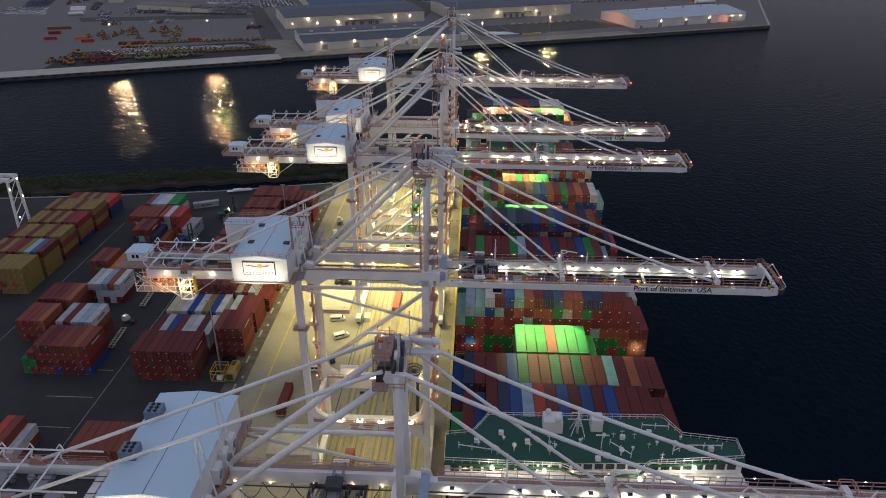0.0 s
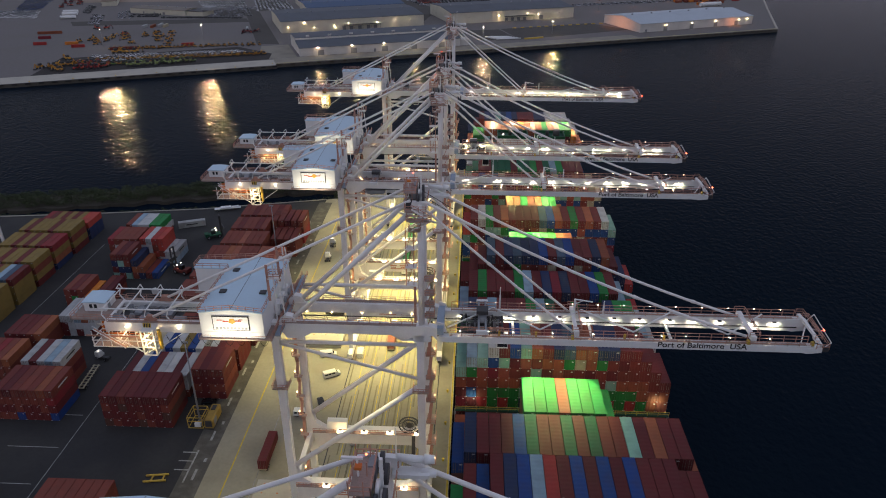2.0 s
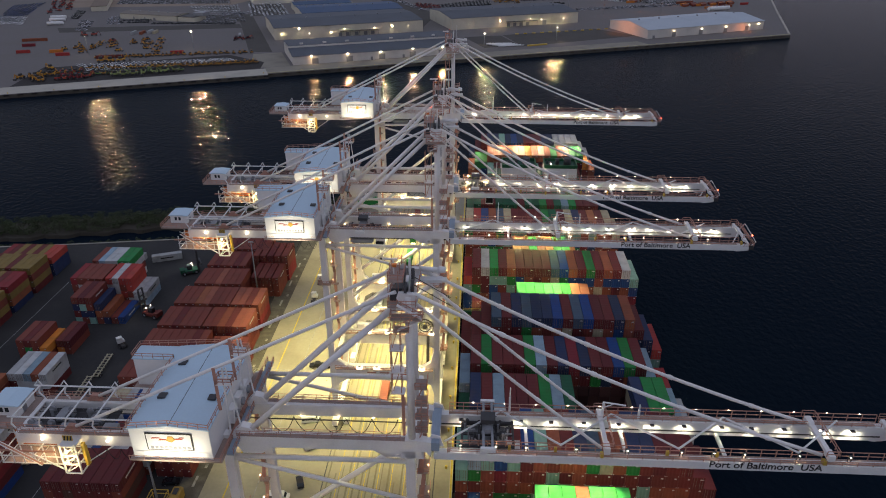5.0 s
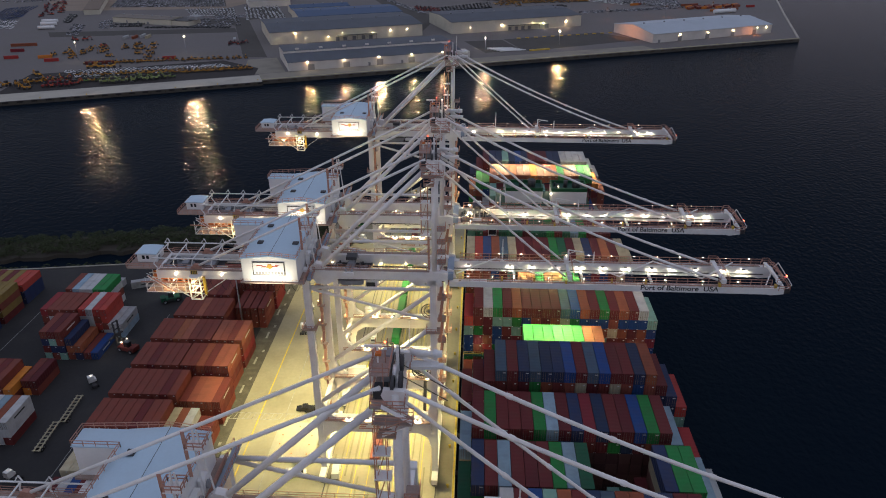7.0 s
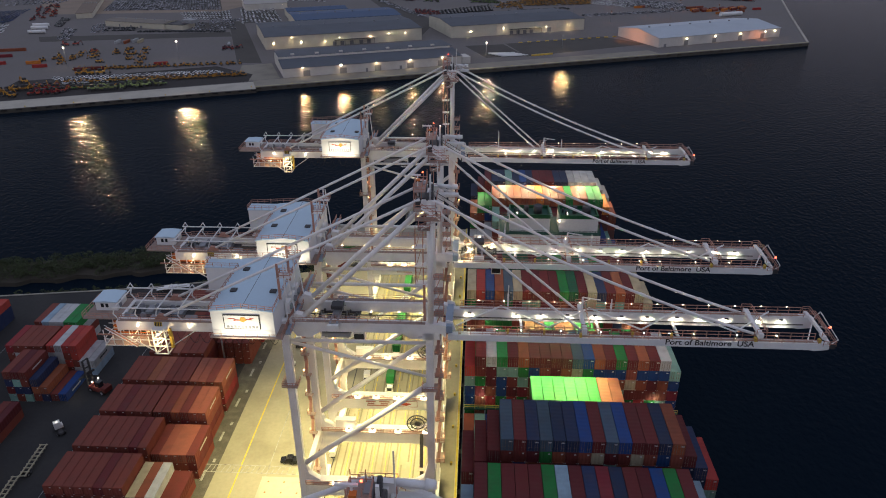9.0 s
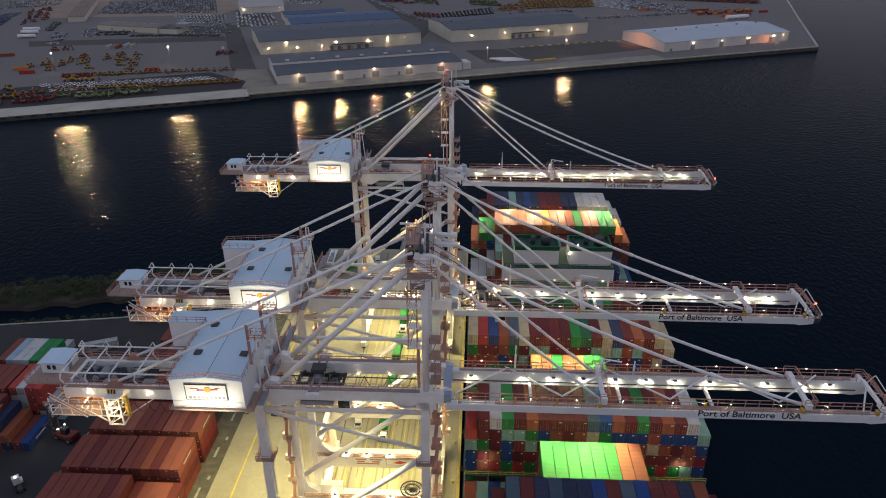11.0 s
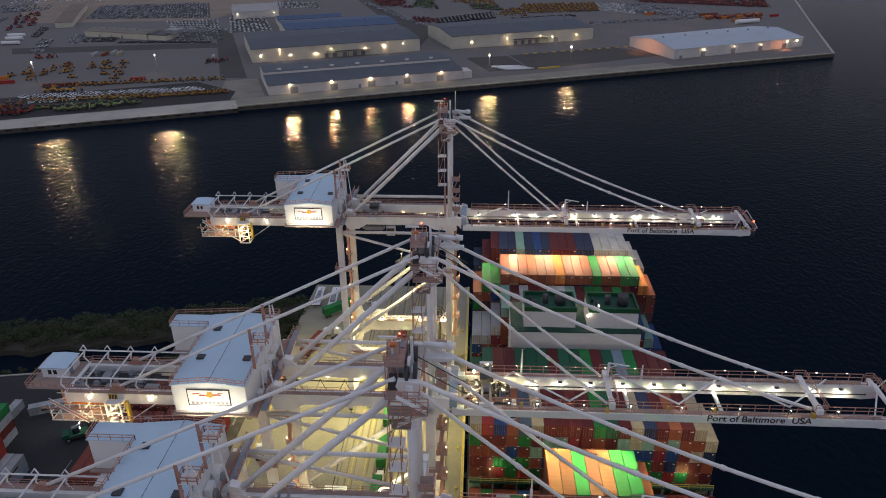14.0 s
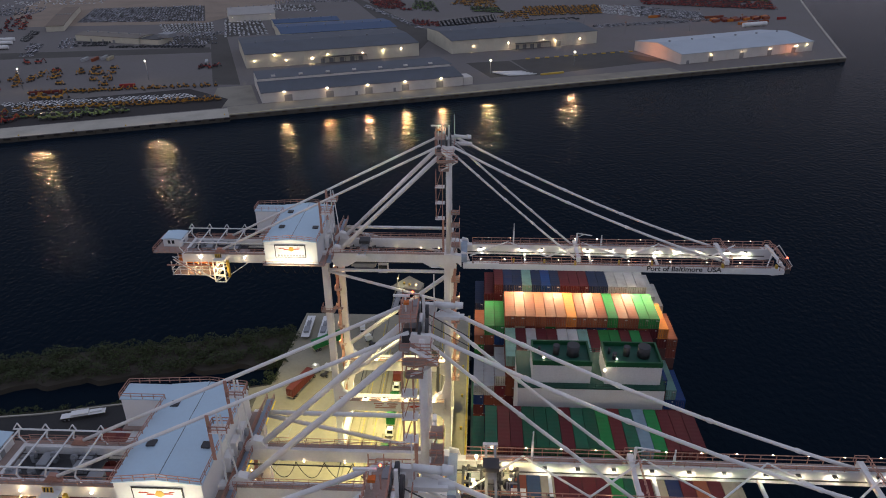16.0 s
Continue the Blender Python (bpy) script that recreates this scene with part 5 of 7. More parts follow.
model.matrix_basis = pose(CRANES[1][0], CRANES[1][1], 0)
build_trolley(model, *PARKED[CRANES[1][1]])
for x, y, z in ((-3.6, 1.8, 65.0), (-3.4, 7.4, 64.9), (1.6, 4.4, 63.2), (-3.8, 4.6, 63.0), (2.0, 7.2, 63.0)):
    wl = thing("work_lamp", "small glowing work lamp at the boom root", "work lamp", "work lamps at the boom root", at=pose(0.3, 251.07, 0))
    part("stem", Geo().beam((x, y, 62.5), (x, y, z), 0.1), GREYM, wl)
    part("bulb", Geo().ball((x, y, z), 0.26, 8, 5), LAMP_Y, wl)
    light("POINT", (x + 0.3, 251.07 + y - 0.4, z + 0.2), (x, 251.07, 0), 420, (1.0, 0.76, 0.36), 0.2)

WARM = (1.0, 0.85, 0.36)
for dx, y in CRANES:
    for x in (-33.0, -25.5, -18.0):
        light("AREA", (dx + x, y + YF - 2.6, 16.2), (dx + x, y + YF - 7.5, 0), 1600 * UNDER[y], WARM, 1.6)
        light("AREA", (dx + x, y + YB - 2.6, 16.2), (dx + x, y + YB - 5.0, 0), 1600 * UNDER[y], WARM, 1.6)
    light("SPOT", (dx - 52, y + 3, 61.6), (dx - 58, y + 5, 0), FLOOD_POWER[y], WARM, 0.5, 72, 1.0)
    light("SPOT", (dx - 23, y + 4.7, 59.2), (dx - 23, y + 5, 0), 66000 * UNDER[y], WARM, 0.5, 84, 0.9)
    for x in (-2.9, 7.2, 12.3, 17.8, 23.6, 29.2, 34.5, 40.7, 45.6, 51.0, 57.6, 62.2):
        light("SPOT", (dx + x, y + 7.0, 62.5), (dx + x, y + 8.1, 61.5), 420 if x < 55 else 800, (1.0, 0.88, 0.62), 0.12, 140, 0.8)
    for x in (-49.8, -45.4):
        light("SPOT", (dx + x, y - 9.2, 62.6), (dx + x, y - 4.8, 66.4), 2500, (1.0, 0.90, 0.66), 0.2, 110, 0.9)
    for x in (8.0, 24.0, 40.0):
        light("SPOT", (dx + x, y + 4.7, 59.4), (dx + x, y + 22, 26), 5500 if y > 100 else 1200, (1.0, 0.80, 0.50), 0.3, 110, 0.8)
    for z in (12.0, 30.0, 48.0):
        light("POINT", (dx + LS - 2.6, y + YB - 5.0, z + 2.6), (dx, y, 0), 260, (1.0, 0.72, 0.36), 0.2)
    light("POINT", (dx - 66.7, y - 3.0, 60.2), (dx, y, 0), 600, (1.0, 0.72, 0.32), 0.2)
    light("POINT", (dx - 73.0, y + 0.6, 61.2), (dx, y, 0), 420, (1.0, 0.66, 0.28), 0.2)


# ---- container yard ----
TY = 2.8
ry = random.Random(21)
yard = Pile()


def block(x0, colours, y, tiers, lower=None, pitch=2.55, mix="KKKKMMEP", front=True, side=None, single=True):
    """A row of boxes side by side: top colours by column, tiers high; lower: columns that stand lower."""
    for i, code in enumerate(colours):
        if code == "-":
            continue
        n = tiers - (lower or {}).get(i, 0)
        x = x0 + pitch * (i + 0.5)
        if not single:
            yard.add(code, x, y, TY * (n - 1) + 0.01, STD, front)
        else:
            container(code, x, y, TY * (n - 1) + 0.01, STD, "stacked in the yard", "containers in the yard", doors=front and i < 8, marks=ry.random() < 0.5,
                      side=(side or {}).get(i, 0))
        for k in range(n - 1):
            yard.add(ry.choice(mix), x, y, TY * k + 0.01, STD, front)


REDS = "KKKKKKME"
block(-108.6, "MMKMMMMM", 181.8, 4, mix="MMMMMMPK", side={7: 1})
block(-86.3, "KMKK", 195.8, 4, pitch=2.45, mix="MMMK", side={3: 1})
block(-108.6, "MWBMWWMW", 196.2, 3, mix="MWBCLK")
block(-108.6, "CCWBWYBW", 210.6, 3, mix="MWBCLK", single=False)
block(-86.3, "WMKK", 210.4, 3, pitch=2.45, mix="MMWK")
block(-108.6, "KKKKKMKK", 224.6, 4, mix=REDS, single=False)
block(-88.0, "COWKK", 224.6, 3, {3: 1, 4: 1}, pitch=2.45, mix="KKWC")
block(-108.6, "KKKKKKMK", 239.0, 4, mix=REDS, front=True, single=False)
block(-88.0, "KAAAK", 239.6, 3, pitch=2.45, mix=REDS, side={4: 1})
block(-108.2, "KKMKKK", 253.3, 4, mix=REDS, single=False)
block(-92.6, "KKOKAA", 253.4, 4, mix=REDS, side={5: 1})
block(-108.0, "KKKOAKKK", 267.7, 4, mix=REDS, single=False)
block(-87.4, "AAKA", 267.6, 4, mix=REDS, side={3: 1})
block(-105.8, "KKKAKKK", 282.0, 4, mix=REDS, single=False)
block(-87.8, "KKKK", 292.2, 3, pitch=2.8, mix=REDS, side={3: 1})
block(-105.8, "KMKKMK", 296.4, 4, mix=REDS, single=False)
block(-90.4, "KKMKK", 305.2, 4, pitch=2.9, mix=REDS, side={4: 1})
block(-105.8, "KKMKKKMK", 310.8, 4, mix=REDS, single=False)
block(-141.3, "KMKKKOK", 183.3, 4, mix="KMKBMKE", side={6: 1})
block(-146.6, "GK", 183.3, 3, {0: 1}, mix="GGK")
block(-141.3, "WMWLW", 197.6, 4, mix="WWKM", side={4: 2})
block(-158.6, "KEKO", 201.6, 3, mix=REDS, single=False)
block(-158.8, "MMMKO", 216.2, 3, mix=REDS, single=False)
block(-146.2, "WWLOW", 228.0, 3, mix="WWWM", side={4: 2})
block(-154.2, "KMKF", 246.0, 3, {3: 1}, mix="KKKGF", single=False)
block(-143.6, "KM", 250.5, 2, mix="KF")
block(-154.5, "EKKKK", 283.6, 4, {}, mix="KWKRM", single=False)
block(-141.2, "RWRR", 284.2, 4, mix="RKW")
block(-147.0, "KMK", 269.6, 4, mix="KTNKM", side={2: 1})
block(-139.2, "NO", 269.9, 3, {1: 1}, mix="NKO")
block(-134.0, "KB", 270.2, 1, mix="K", side={1: 1})
block(-131.2, "WW", 283.8, 2, pitch=2.6, mix="WL", side={1: 2})
block(-153.0, "KLWWGG", 298.0, 4, mix="KGW", side={5: 1}, single=False)
block(-215.0, "YMYYEMMYYYMYYYYY", 233.0, 4, {0: 1}, mix="YYYKMO", side={15: 1}, single=False)
block(-197.0, "YMYEMYLSM", 247.4, 4, mix="YYKTY", single=False)
block(-197.0, "MYYMYYMYY", 261.6, 4, mix="YYKYM", single=False)
block(-197.0, "YYMYMYMEE", 275.9, 4, mix="YKYNO", single=False)
block(-197.0, "YMYYYMYYY", 290.3, 4, mix="YYKMY", single=False)
block(-197.0, "EMYMYMYRR", 304.6, 3, mix="KYN", single=False)
block(-219.6, "YYMYMYMY", 219.0, 4, mix="YYKT", single=False)
block(-110.2, "KKKKKKK", 143.0, 2, mix="KM", single=False)
block(-131.6, "RKW", 141.0, 3, {2: 1}, mix="KOW", side={2: 1}, single=False)
yard.done("yard_containers", "mixed containers below the top tier in the yard")
for x, y, c, s in ((-133.5, 315.0, "W", 2), (-144.0, 310.0, "W", 0)):
    ob = container(c, x, y, 0.01, STD, "standing alone on the asphalt", "containers in the yard", side=s)
    ob.rotation_euler = (0, 0, radians(-68) if s else 0)


# ---- vehicles ----
CAR_WHITE = mat("car_white", (0.72, 0.72, 0.70), 0.3, stain=0.05, grain=0.03)
CAR_BLACK = mat("car_black", (0.015, 0.015, 0.018), 0.25, stain=0.05)
CAR_GREY = mat("car_grey", (0.25, 0.26, 0.28), 0.3, stain=0.05)
HEAD = glow("headlight", (1.0, 0.95, 0.8), 30.0)


def wheels(parent, xs, ys, r, w=0.25):
    for x in xs:
        for y in ys:
            s = 1 if x > 0 else -1
            tyre = part("wheel", Geo().tube((x - s * w, y, r), (x, y, r), r, seg=12), BLACK, parent)
            part("rim", Geo().tube((x, y, r), (x + s * 0.02, y, r), r * 0.55, seg=8), GREYM, tyre)


def van(m, paint=CAR_WHITE, label="white passenger van parked on the apron"):
    v = thing("van", label, "van", "vehicles on the apron", at=m)
    body = Geo().prism([(-2.8, 0.4), (2.75, 0.4), (2.8, 1.1), (2.0, 1.25), (1.25, 2.1), (-2.7, 2.15), (-2.8, 1.2)], "x", -0.98, 0.98)
    part("body", body, paint, v)
    part("windscreen", Geo().prism([(2.02, 1.28), (1.30, 2.02), (1.26, 2.0), (1.98, 1.26)], "x", -0.85, 0.85), GLASS, v)
    for x in (-1.0, 0.985):
        for y0, y1 in ((-2.5, -1.5), (-1.35, -0.35), (-0.2, 0.9)):
            part("window", Geo().box(x, x + 0.015, y0, y1, 1.3, 1.9), GLASS, v)
    wheels(v, (-0.95, 0.95), (-1.8, 1.8), 0.36)
    return v


def car(m, paint, label, name="car"):
    v = thing(name, label, "car", "vehicles on the apron", at=m)
    part("body", Geo().prism([(-2.2, 0.35), (2.2, 0.35), (2.25, 0.7), (1.3, 0.92), (0.6, 1.42), (-1.2, 1.45), (-2.0, 0.98), (-2.25, 0.8)], "x", -0.9, 0.9), paint, v)
    part("windscreen", Geo().prism([(1.3, 0.95), (0.65, 1.40), (0.6, 1.38), (1.25, 0.93)], "x", -0.78, 0.78), GLASS, v)
    part("rear_window", Geo().prism([(-1.95, 1.02), (-1.25, 1.44), (-1.2, 1.46), (-1.9, 1.04)], "x", -0.78, 0.78), GLASS, v)
    for x in (-0.915, 0.90):
        part("side_window", Geo().box(x, x + 0.015, -1.1, 0.6, 0.98, 1.36), GLASS, v)
    wheels(v, (-0.88, 0.88), (-1.4, 1.4), 0.33)
    return v


def pickup(m, paint, label):
    v = thing("pickup_truck", label, "car", "vehicles on the apron", at=m)
    g = Geo().prism([(-2.8, 0.5), (2.8, 0.5), (2.85, 1.1), (1.4, 1.25), (0.9, 1.85), (-0.6, 1.85), (-0.75, 1.2), (-2.8, 1.15)], "x", -0.98, 0.98)
    part("body", g, paint, v)
    part("load_bed", Geo().box(-0.85, 0.85, -2.7, -0.85, 1.16, 1.18), BLACK, v)
    part("windscreen", Geo().prism([(1.4, 1.28), (0.95, 1.82), (0.9, 1.8), (1.35, 1.26)], "x", -0.85, 0.85), GLASS, v)
    wheels(v, (-0.95, 0.95), (-1.8, 1.8), 0.40)
    return v


def trailer(m, load=None, label="long yard chassis trailer standing empty"):
    v = thing("chassis_trailer", label, "trailer", "yard trailers", at=m)
    g = Geo()
    for x in (-0.75, 0.75):
        g.box(x - 0.12, x + 0.12, -6.3, 6.3, 0.95, 1.3)
    for k in range(9):
        g.box(-1.2, 1.2, -6.2 + 1.52 * k, -6.0 + 1.52 * k, 1.0, 1.25)
    part("chassis", g, C_FRAME, v)
    for y in (-5.2, -4.0):
        part("axle", Geo().box(-1.0, 1.0, y - 0.08, y + 0.08, 0.42, 0.58), DARK, v)
    wheels(v, (-1.2, 1.2), (-5.2, -4.0), 0.5, 0.5)
    part("landing_leg", Geo().box(-0.8, -0.65, 3.9, 4.1, 0, 1.0), DARK, v)
    part("landing_leg", Geo().box(0.65, 0.8, 3.9, 4.1, 0, 1.0), DARK, v)
    return v


def tractor(m, label="white yard tractor with lit work lamp"):
    v = thing("yard_tractor", label, "truck", "yard trucks", at=m)
    part("frame", Geo().box(-0.5, 0.5, -2.6, 2.3, 0.55, 0.95), DARK, v)
    cab = part("cab", Geo().prism([(0.4, 0.9), (2.4, 0.9), (2.4, 1.8), (2.15, 2.9), (0.5, 2.95), (0.4, 1.8)], "x", -1.2, 0.6), CAR_WHITE, v)
    part("windscreen", Geo().prism([(2.42, 1.85), (2.19, 2.8), (2.17, 2.8), (2.40, 1.85)], "x", -1.05, 0.45), GLASS, cab)
    part("hood", Geo().box(0.6, 1.15, 0.5, 2.3, 0.9, 1.7), CAR_WHITE, v)
    part("fifth_wheel", Geo().box(-0.6, 0.6, -2.3, -1.2, 0.95, 1.15), DARK, v)
    wheels(v, (-1.15, 1.15), (1.6, -1.7), 0.5, 0.35)
    part("beacon", Geo().ball((-0.3, 1.2, 3.05), 0.07, 6, 4), LAMP, v)
    return v


C_FRAME = mat("trailer_paint", (0.52, 0.47, 0.33), 0.6, stain=0.35)


def truck(x, y, turn, code=None):
    m = pose(x, y, 0, 0, 0, turn)
    tractor(m @ pose(0, 8.2, 0))
    trailer(m)
    if code:
        ob = container(code, 0, 0, 0, STD, "riding on a yard trailer", "containers on trucks", doors=True)
        ob.matrix_basis = m @ pose(0, 0, 1.32)


trailer(pose(-56.6, 171.3, 0), label="long yard chassis trailer under a maroon container")
ob = container("M", -56.6, 165.2, 1.31, STD, "on a trailer on the apron", "containers in the yard", doors=True)
van(pose(-49.0, 220.0, 0, 0, 0, -78))
van(pose(-45.8, 209.0, 0, 0, 0, -62))
van(pose(-50.9, 189.4, 0, 0, 0, -88))
van(pose(-38.2, 221.5, 0, 0, 0, 4), label="white van driving along the apron lane")
car(pose(-50.3, 246.8, 0, 0, 0, -85), CAR_BLACK, "black sedan parked on the apron")
car(pose(-46.6, 195.0, 0, 0, 0, 20), CAR_BLACK, "black sedan parked by the crane legs")
car(pose(-81.4, 193.4, 0, 0, 0, -80), CAR_BLACK, "black sedan parked beside the stacks")
pickup(pose(-52.3, 247.2, 0, 0, 0, 96), CAR_BLACK, "dark pickup truck parked on the apron")
pickup(pose(-37.6, 137.0, 0, 0, 0, -4), CAR_WHITE, "white pickup truck on the apron")
pickup(pose(-36.6, 286.3, 0, 0, 0, 5), CAR_WHITE, "white pickup truck under the crane")
car(pose(-33.5, 178.5, 0, 0, 0, 2), CAR_GREY, "grey car in the truck lane")
truck(-27.9, 229.5, 0, "A")
truck(-32.6, 143.0, 180, "A")
truck(-28.4, 288.0, 180, "G")
truck(-28.4, 322.0, 180, "G")
truck(-28.6, 366.0, 180, "K")
truck(-28.3, 345.0, 180, "G")
truck(-59.3, 356.5, -20, "K")
truck(-28.3, 305.5, 180, "G")
trailer(pose(-124.6, 203.6, 0, 0, 0, 4))
tractor(pose(-125.4, 215.0, 0, 0, 0, 70), "pale yard tractor at the head of trailers")
trailer(pose(-125.6, 190.6, 0, 0, 0, 4))
trailer(pose(-124.4, 243.5, 0, 0, 0, 4))
trailer(pose(-125.2, 231.0, 0, 0, 0, 4))
tractor(pose(-123.8, 256.4, 0, 0, 0, 40), "pale yard tractor at the head of trailers")
trailer(pose(-128.6, 133.0, 0, 0, 0, -6))
for x in (-64.4, -58.4):
    fb = trailer(pose(x, 391.0, 0, 0, 0, 2), label="white flatbed trailer parked at the pier end")
    part("bed", Geo().box(-1.5, 1.5, -7.0, 7.0, 1.31, 1.42), STEEL2, fb, "white flat bed")
    part("gear", Geo().box(-0.9, 0.9, -4.5, -1.0, 1.42, 2.2).box(-0.7, 0.7, 0.2, 3.0, 1.42, 1.9).beam((-0.5, -5, 1.8), (0.5, 4.5, 2.1), 0.25), GREYM, fb, "grey gear lashed on the bed")
tractor(pose(-40.5, 383.0, 0, 0, 0, 30))
tractor(pose(-52.5, 364.5, 0, 0, 0, -20))


def stacker(m, paint, label, boom):
    v = thing("reach_stacker", label, "forklift", "container handlers", at=m)
    part("chassis", Geo().box(-1.6, 1.6, -3.6, 2.8, 0.8, 1.9), paint, v)
    part("counterweight", Geo().box(-1.5, 1.5, -4.2, -2.4, 1.0, 2.6), paint, v)
    part("cab", Geo().box(-0.8, 0.8, -1.4, 0.6, 1.9, 3.8), GLASS, v)
    mast = part("mast", Geo().box(-1.15, 1.15, 3.0, 3.4, boom * 1.7, boom * 1.75), DARK, v, "tall dark lifting mast")
    for x in (-1.0, 1.0):
        part("mast_rail", Geo().box(x - 0.16, x + 0.16, 2.9, 3.5, 0.5, boom * 1.7), DARK, mast)
    for z in (2.4, 5.2, 8.0):
        part("mast_tie", Geo().box(-0.84, 0.84, 3.0, 3.3, z, z + 0.3), DARK, mast)
    part("carriage", Geo().box(-1.4, 1.4, 3.5, 3.9, boom - 1.8, boom - 0.4), DARK, v)
    part("spreader", Geo().box(-3.0, 3.0, 3.9, 4.5, boom - 1.6, boom - 1.1), DARK, v)
    part("fuel_tank", Geo().box(1.0, 1.7, -1.8, 0.4, 0.9, 1.7), DARK, v)
    wheels(v, (-1.8, 1.8), (1.9, -2.8), 0.85, 0.6)
    part("work_lamp", Geo().ball((1.2, 0.8, 3.9), 0.2, 6, 4), LAMP, v)
    part("work_lamp", Geo().ball((-1.2, 0.8, 3.9), 0.2, 6, 4), LAMP, v)


stacker(pose(-121.5, 276.0, 0, 0, 0, 70), SKIN["K"], "rust-orange reach stacker with lit work lamps", 6.4)
stacker(pose(-118.8, 309.6, 0, 0, 0, -60), SKIN["D"], "green reach stacker with lit work lamps", 6.0)
light("SPOT", (-121.5, 276.5, 4.6), (-127, 275.0, 0), 450, (1.0, 0.8, 0.5), 0.2, 120, 0.8)
light("SPOT", (-118.8, 309.6, 4.6), (-123, 311, 0), 400, (0.85, 1.0, 0.75), 0.2, 120, 0.8)


# ---- hatch covers lying on the apron ----
def hatch_pile(x0, x1, y0, y1, n):
    v = thing("hatch_cover_stack", "pale ship hatch covers stacked on the apron", "hatch cover", "hatch covers on the apron")
    for k in range(n):
        g = Geo().box(x0, x1, y0, y1, 0.05 + 0.95 * k, 0.75 + 0.95 * k)
        hc = part("hatch_cover", g, FAR_CONCRETE, v)
        for q in range(7):
            x = x0 + (x1 - x0) * (q + 0.5) / 7
            part("rib", Geo().box(x - 0.12, x + 0.12, y0 + 0.3, y1 - 0.3, 0.75 + 0.95 * k, 0.80 + 0.95 * k), FAR_CONCRETE, hc)
        for i in range(3):
            for j in range(4):
                x, y = x0 + (x1 - x0) * (i + 0.5) / 3, y0 + (y1 - y0) * (j + 0.5) / 4
                part("lashing_pad", Geo().box(x - 0.2, x + 0.2, y - 0.2, y + 0.2, 0.80 + 0.95 * k, 0.88 + 0.95 * k), ORANGE, v)


hatch_pile(-58.2, -45.4, 224.6, 239.6, 2)
hatch_pile(-56.5, -44.0, 148.4, 161.0, 2)


# ---- yard light masts, cage and generator ----
def light_mast(x, y, h):
    v = thing("light_mast", "slim grey steel yard light mast", "street lamp", "yard light masts")
    part("pole", Geo().tube((x, y, 0), (x, y, h), 0.32, 0.16, 10), GREYM, v)
    part("head_frame", Geo().box(x - 0.9, x + 0.9, y - 0.15, y + 0.15, h, h + 0.2), GREYM, v)
    part("base", Geo().box(x - 0.7, x + 0.7, y - 0.7, y + 0.7, 0, 0.6), FAR_CONCRETE, v)
    for dx in (-0.7, 0.7):
        part("lamp", Geo().box(x + dx - 0.25, x + dx + 0.25, y - 0.35, y + 0.05, h - 0.25, h), GREYM, v)


light_mast(-81.0, 184.6, 29.0)
light_mast(-84.4, 289.0, 25.5)
cage = thing("guard_cage", "yellow tubular guard cage round the mast foot", "guard")
g = Geo()
for z in (0.1, 2.6, 3.9):
    g.beam((-83.6, 182.0, z), (-79.2, 182.0, z), 0.16).beam((-79.2, 182.0, z), (-79.2, 187.4, z), 0.16).beam((-79.2, 187.4, z), (-83.6, 187.4, z), 0.16).beam((-83.6, 187.4, z), (-83.6, 182.0, z), 0.16)
for x, y in ((-83.6, 182.0), (-79.2, 182.0), (-79.2, 187.4), (-83.6, 187.4)):
    g.beam((x, y, 0), (x, y, 3.9), 0.16)
part("frame", g, YELLOW, cage)
part("cabinet", Geo().box(-82.0, -80.2, 182.6, 183.6, 0, 1.2), STEEL2, cage)
gen = thing("generator", "yellow enclosed generator set beside the mast", "generator")
part("body", Geo().prism([(-78.6, 0.3), (-76.0, 0.3), (-76.0, 3.1), (-76.4, 3.4), (-78.2, 3.4), (-78.6, 3.1)], "y", 181.8, 189.2), mat("generator_mustard", (0.34, 0.22, 0.045), 0.6, stain=0.35, scale=0.5), gen)
part("roof_vent", Geo().box(-77.9, -76.7, 186.4, 188.4, 3.4, 3.65), DARK, gen)
part("side_door", Geo().box(-76.0, -75.96, 183.0, 185.0, 0.6, 2.9), GREYM, gen)
part("skid", Geo().box(-78.8, -75.8, 181.6, 189.4, 0, 0.3), DARK, gen)
part("radiator_grille", Geo().box(-78.3, -76.3, 181.72, 181.8, 0.9, 3.0), DARK, gen)
rack = thing("spreader_frame", "orange spreader frame lying on the apron", "spreader")
part("frame", Geo().beam((-88, 160, 0.4), (-82, 160.8, 0.4), 0.4).beam((-88, 162.2, 0.4), (-82, 163, 0.4), 0.4).beam((-86, 160, 0.4), (-86, 162.4, 0.4), 0.3).beam((-83, 160.6, 0.4), (-83, 162.9, 0.4), 0.3), YELLOW, rack)


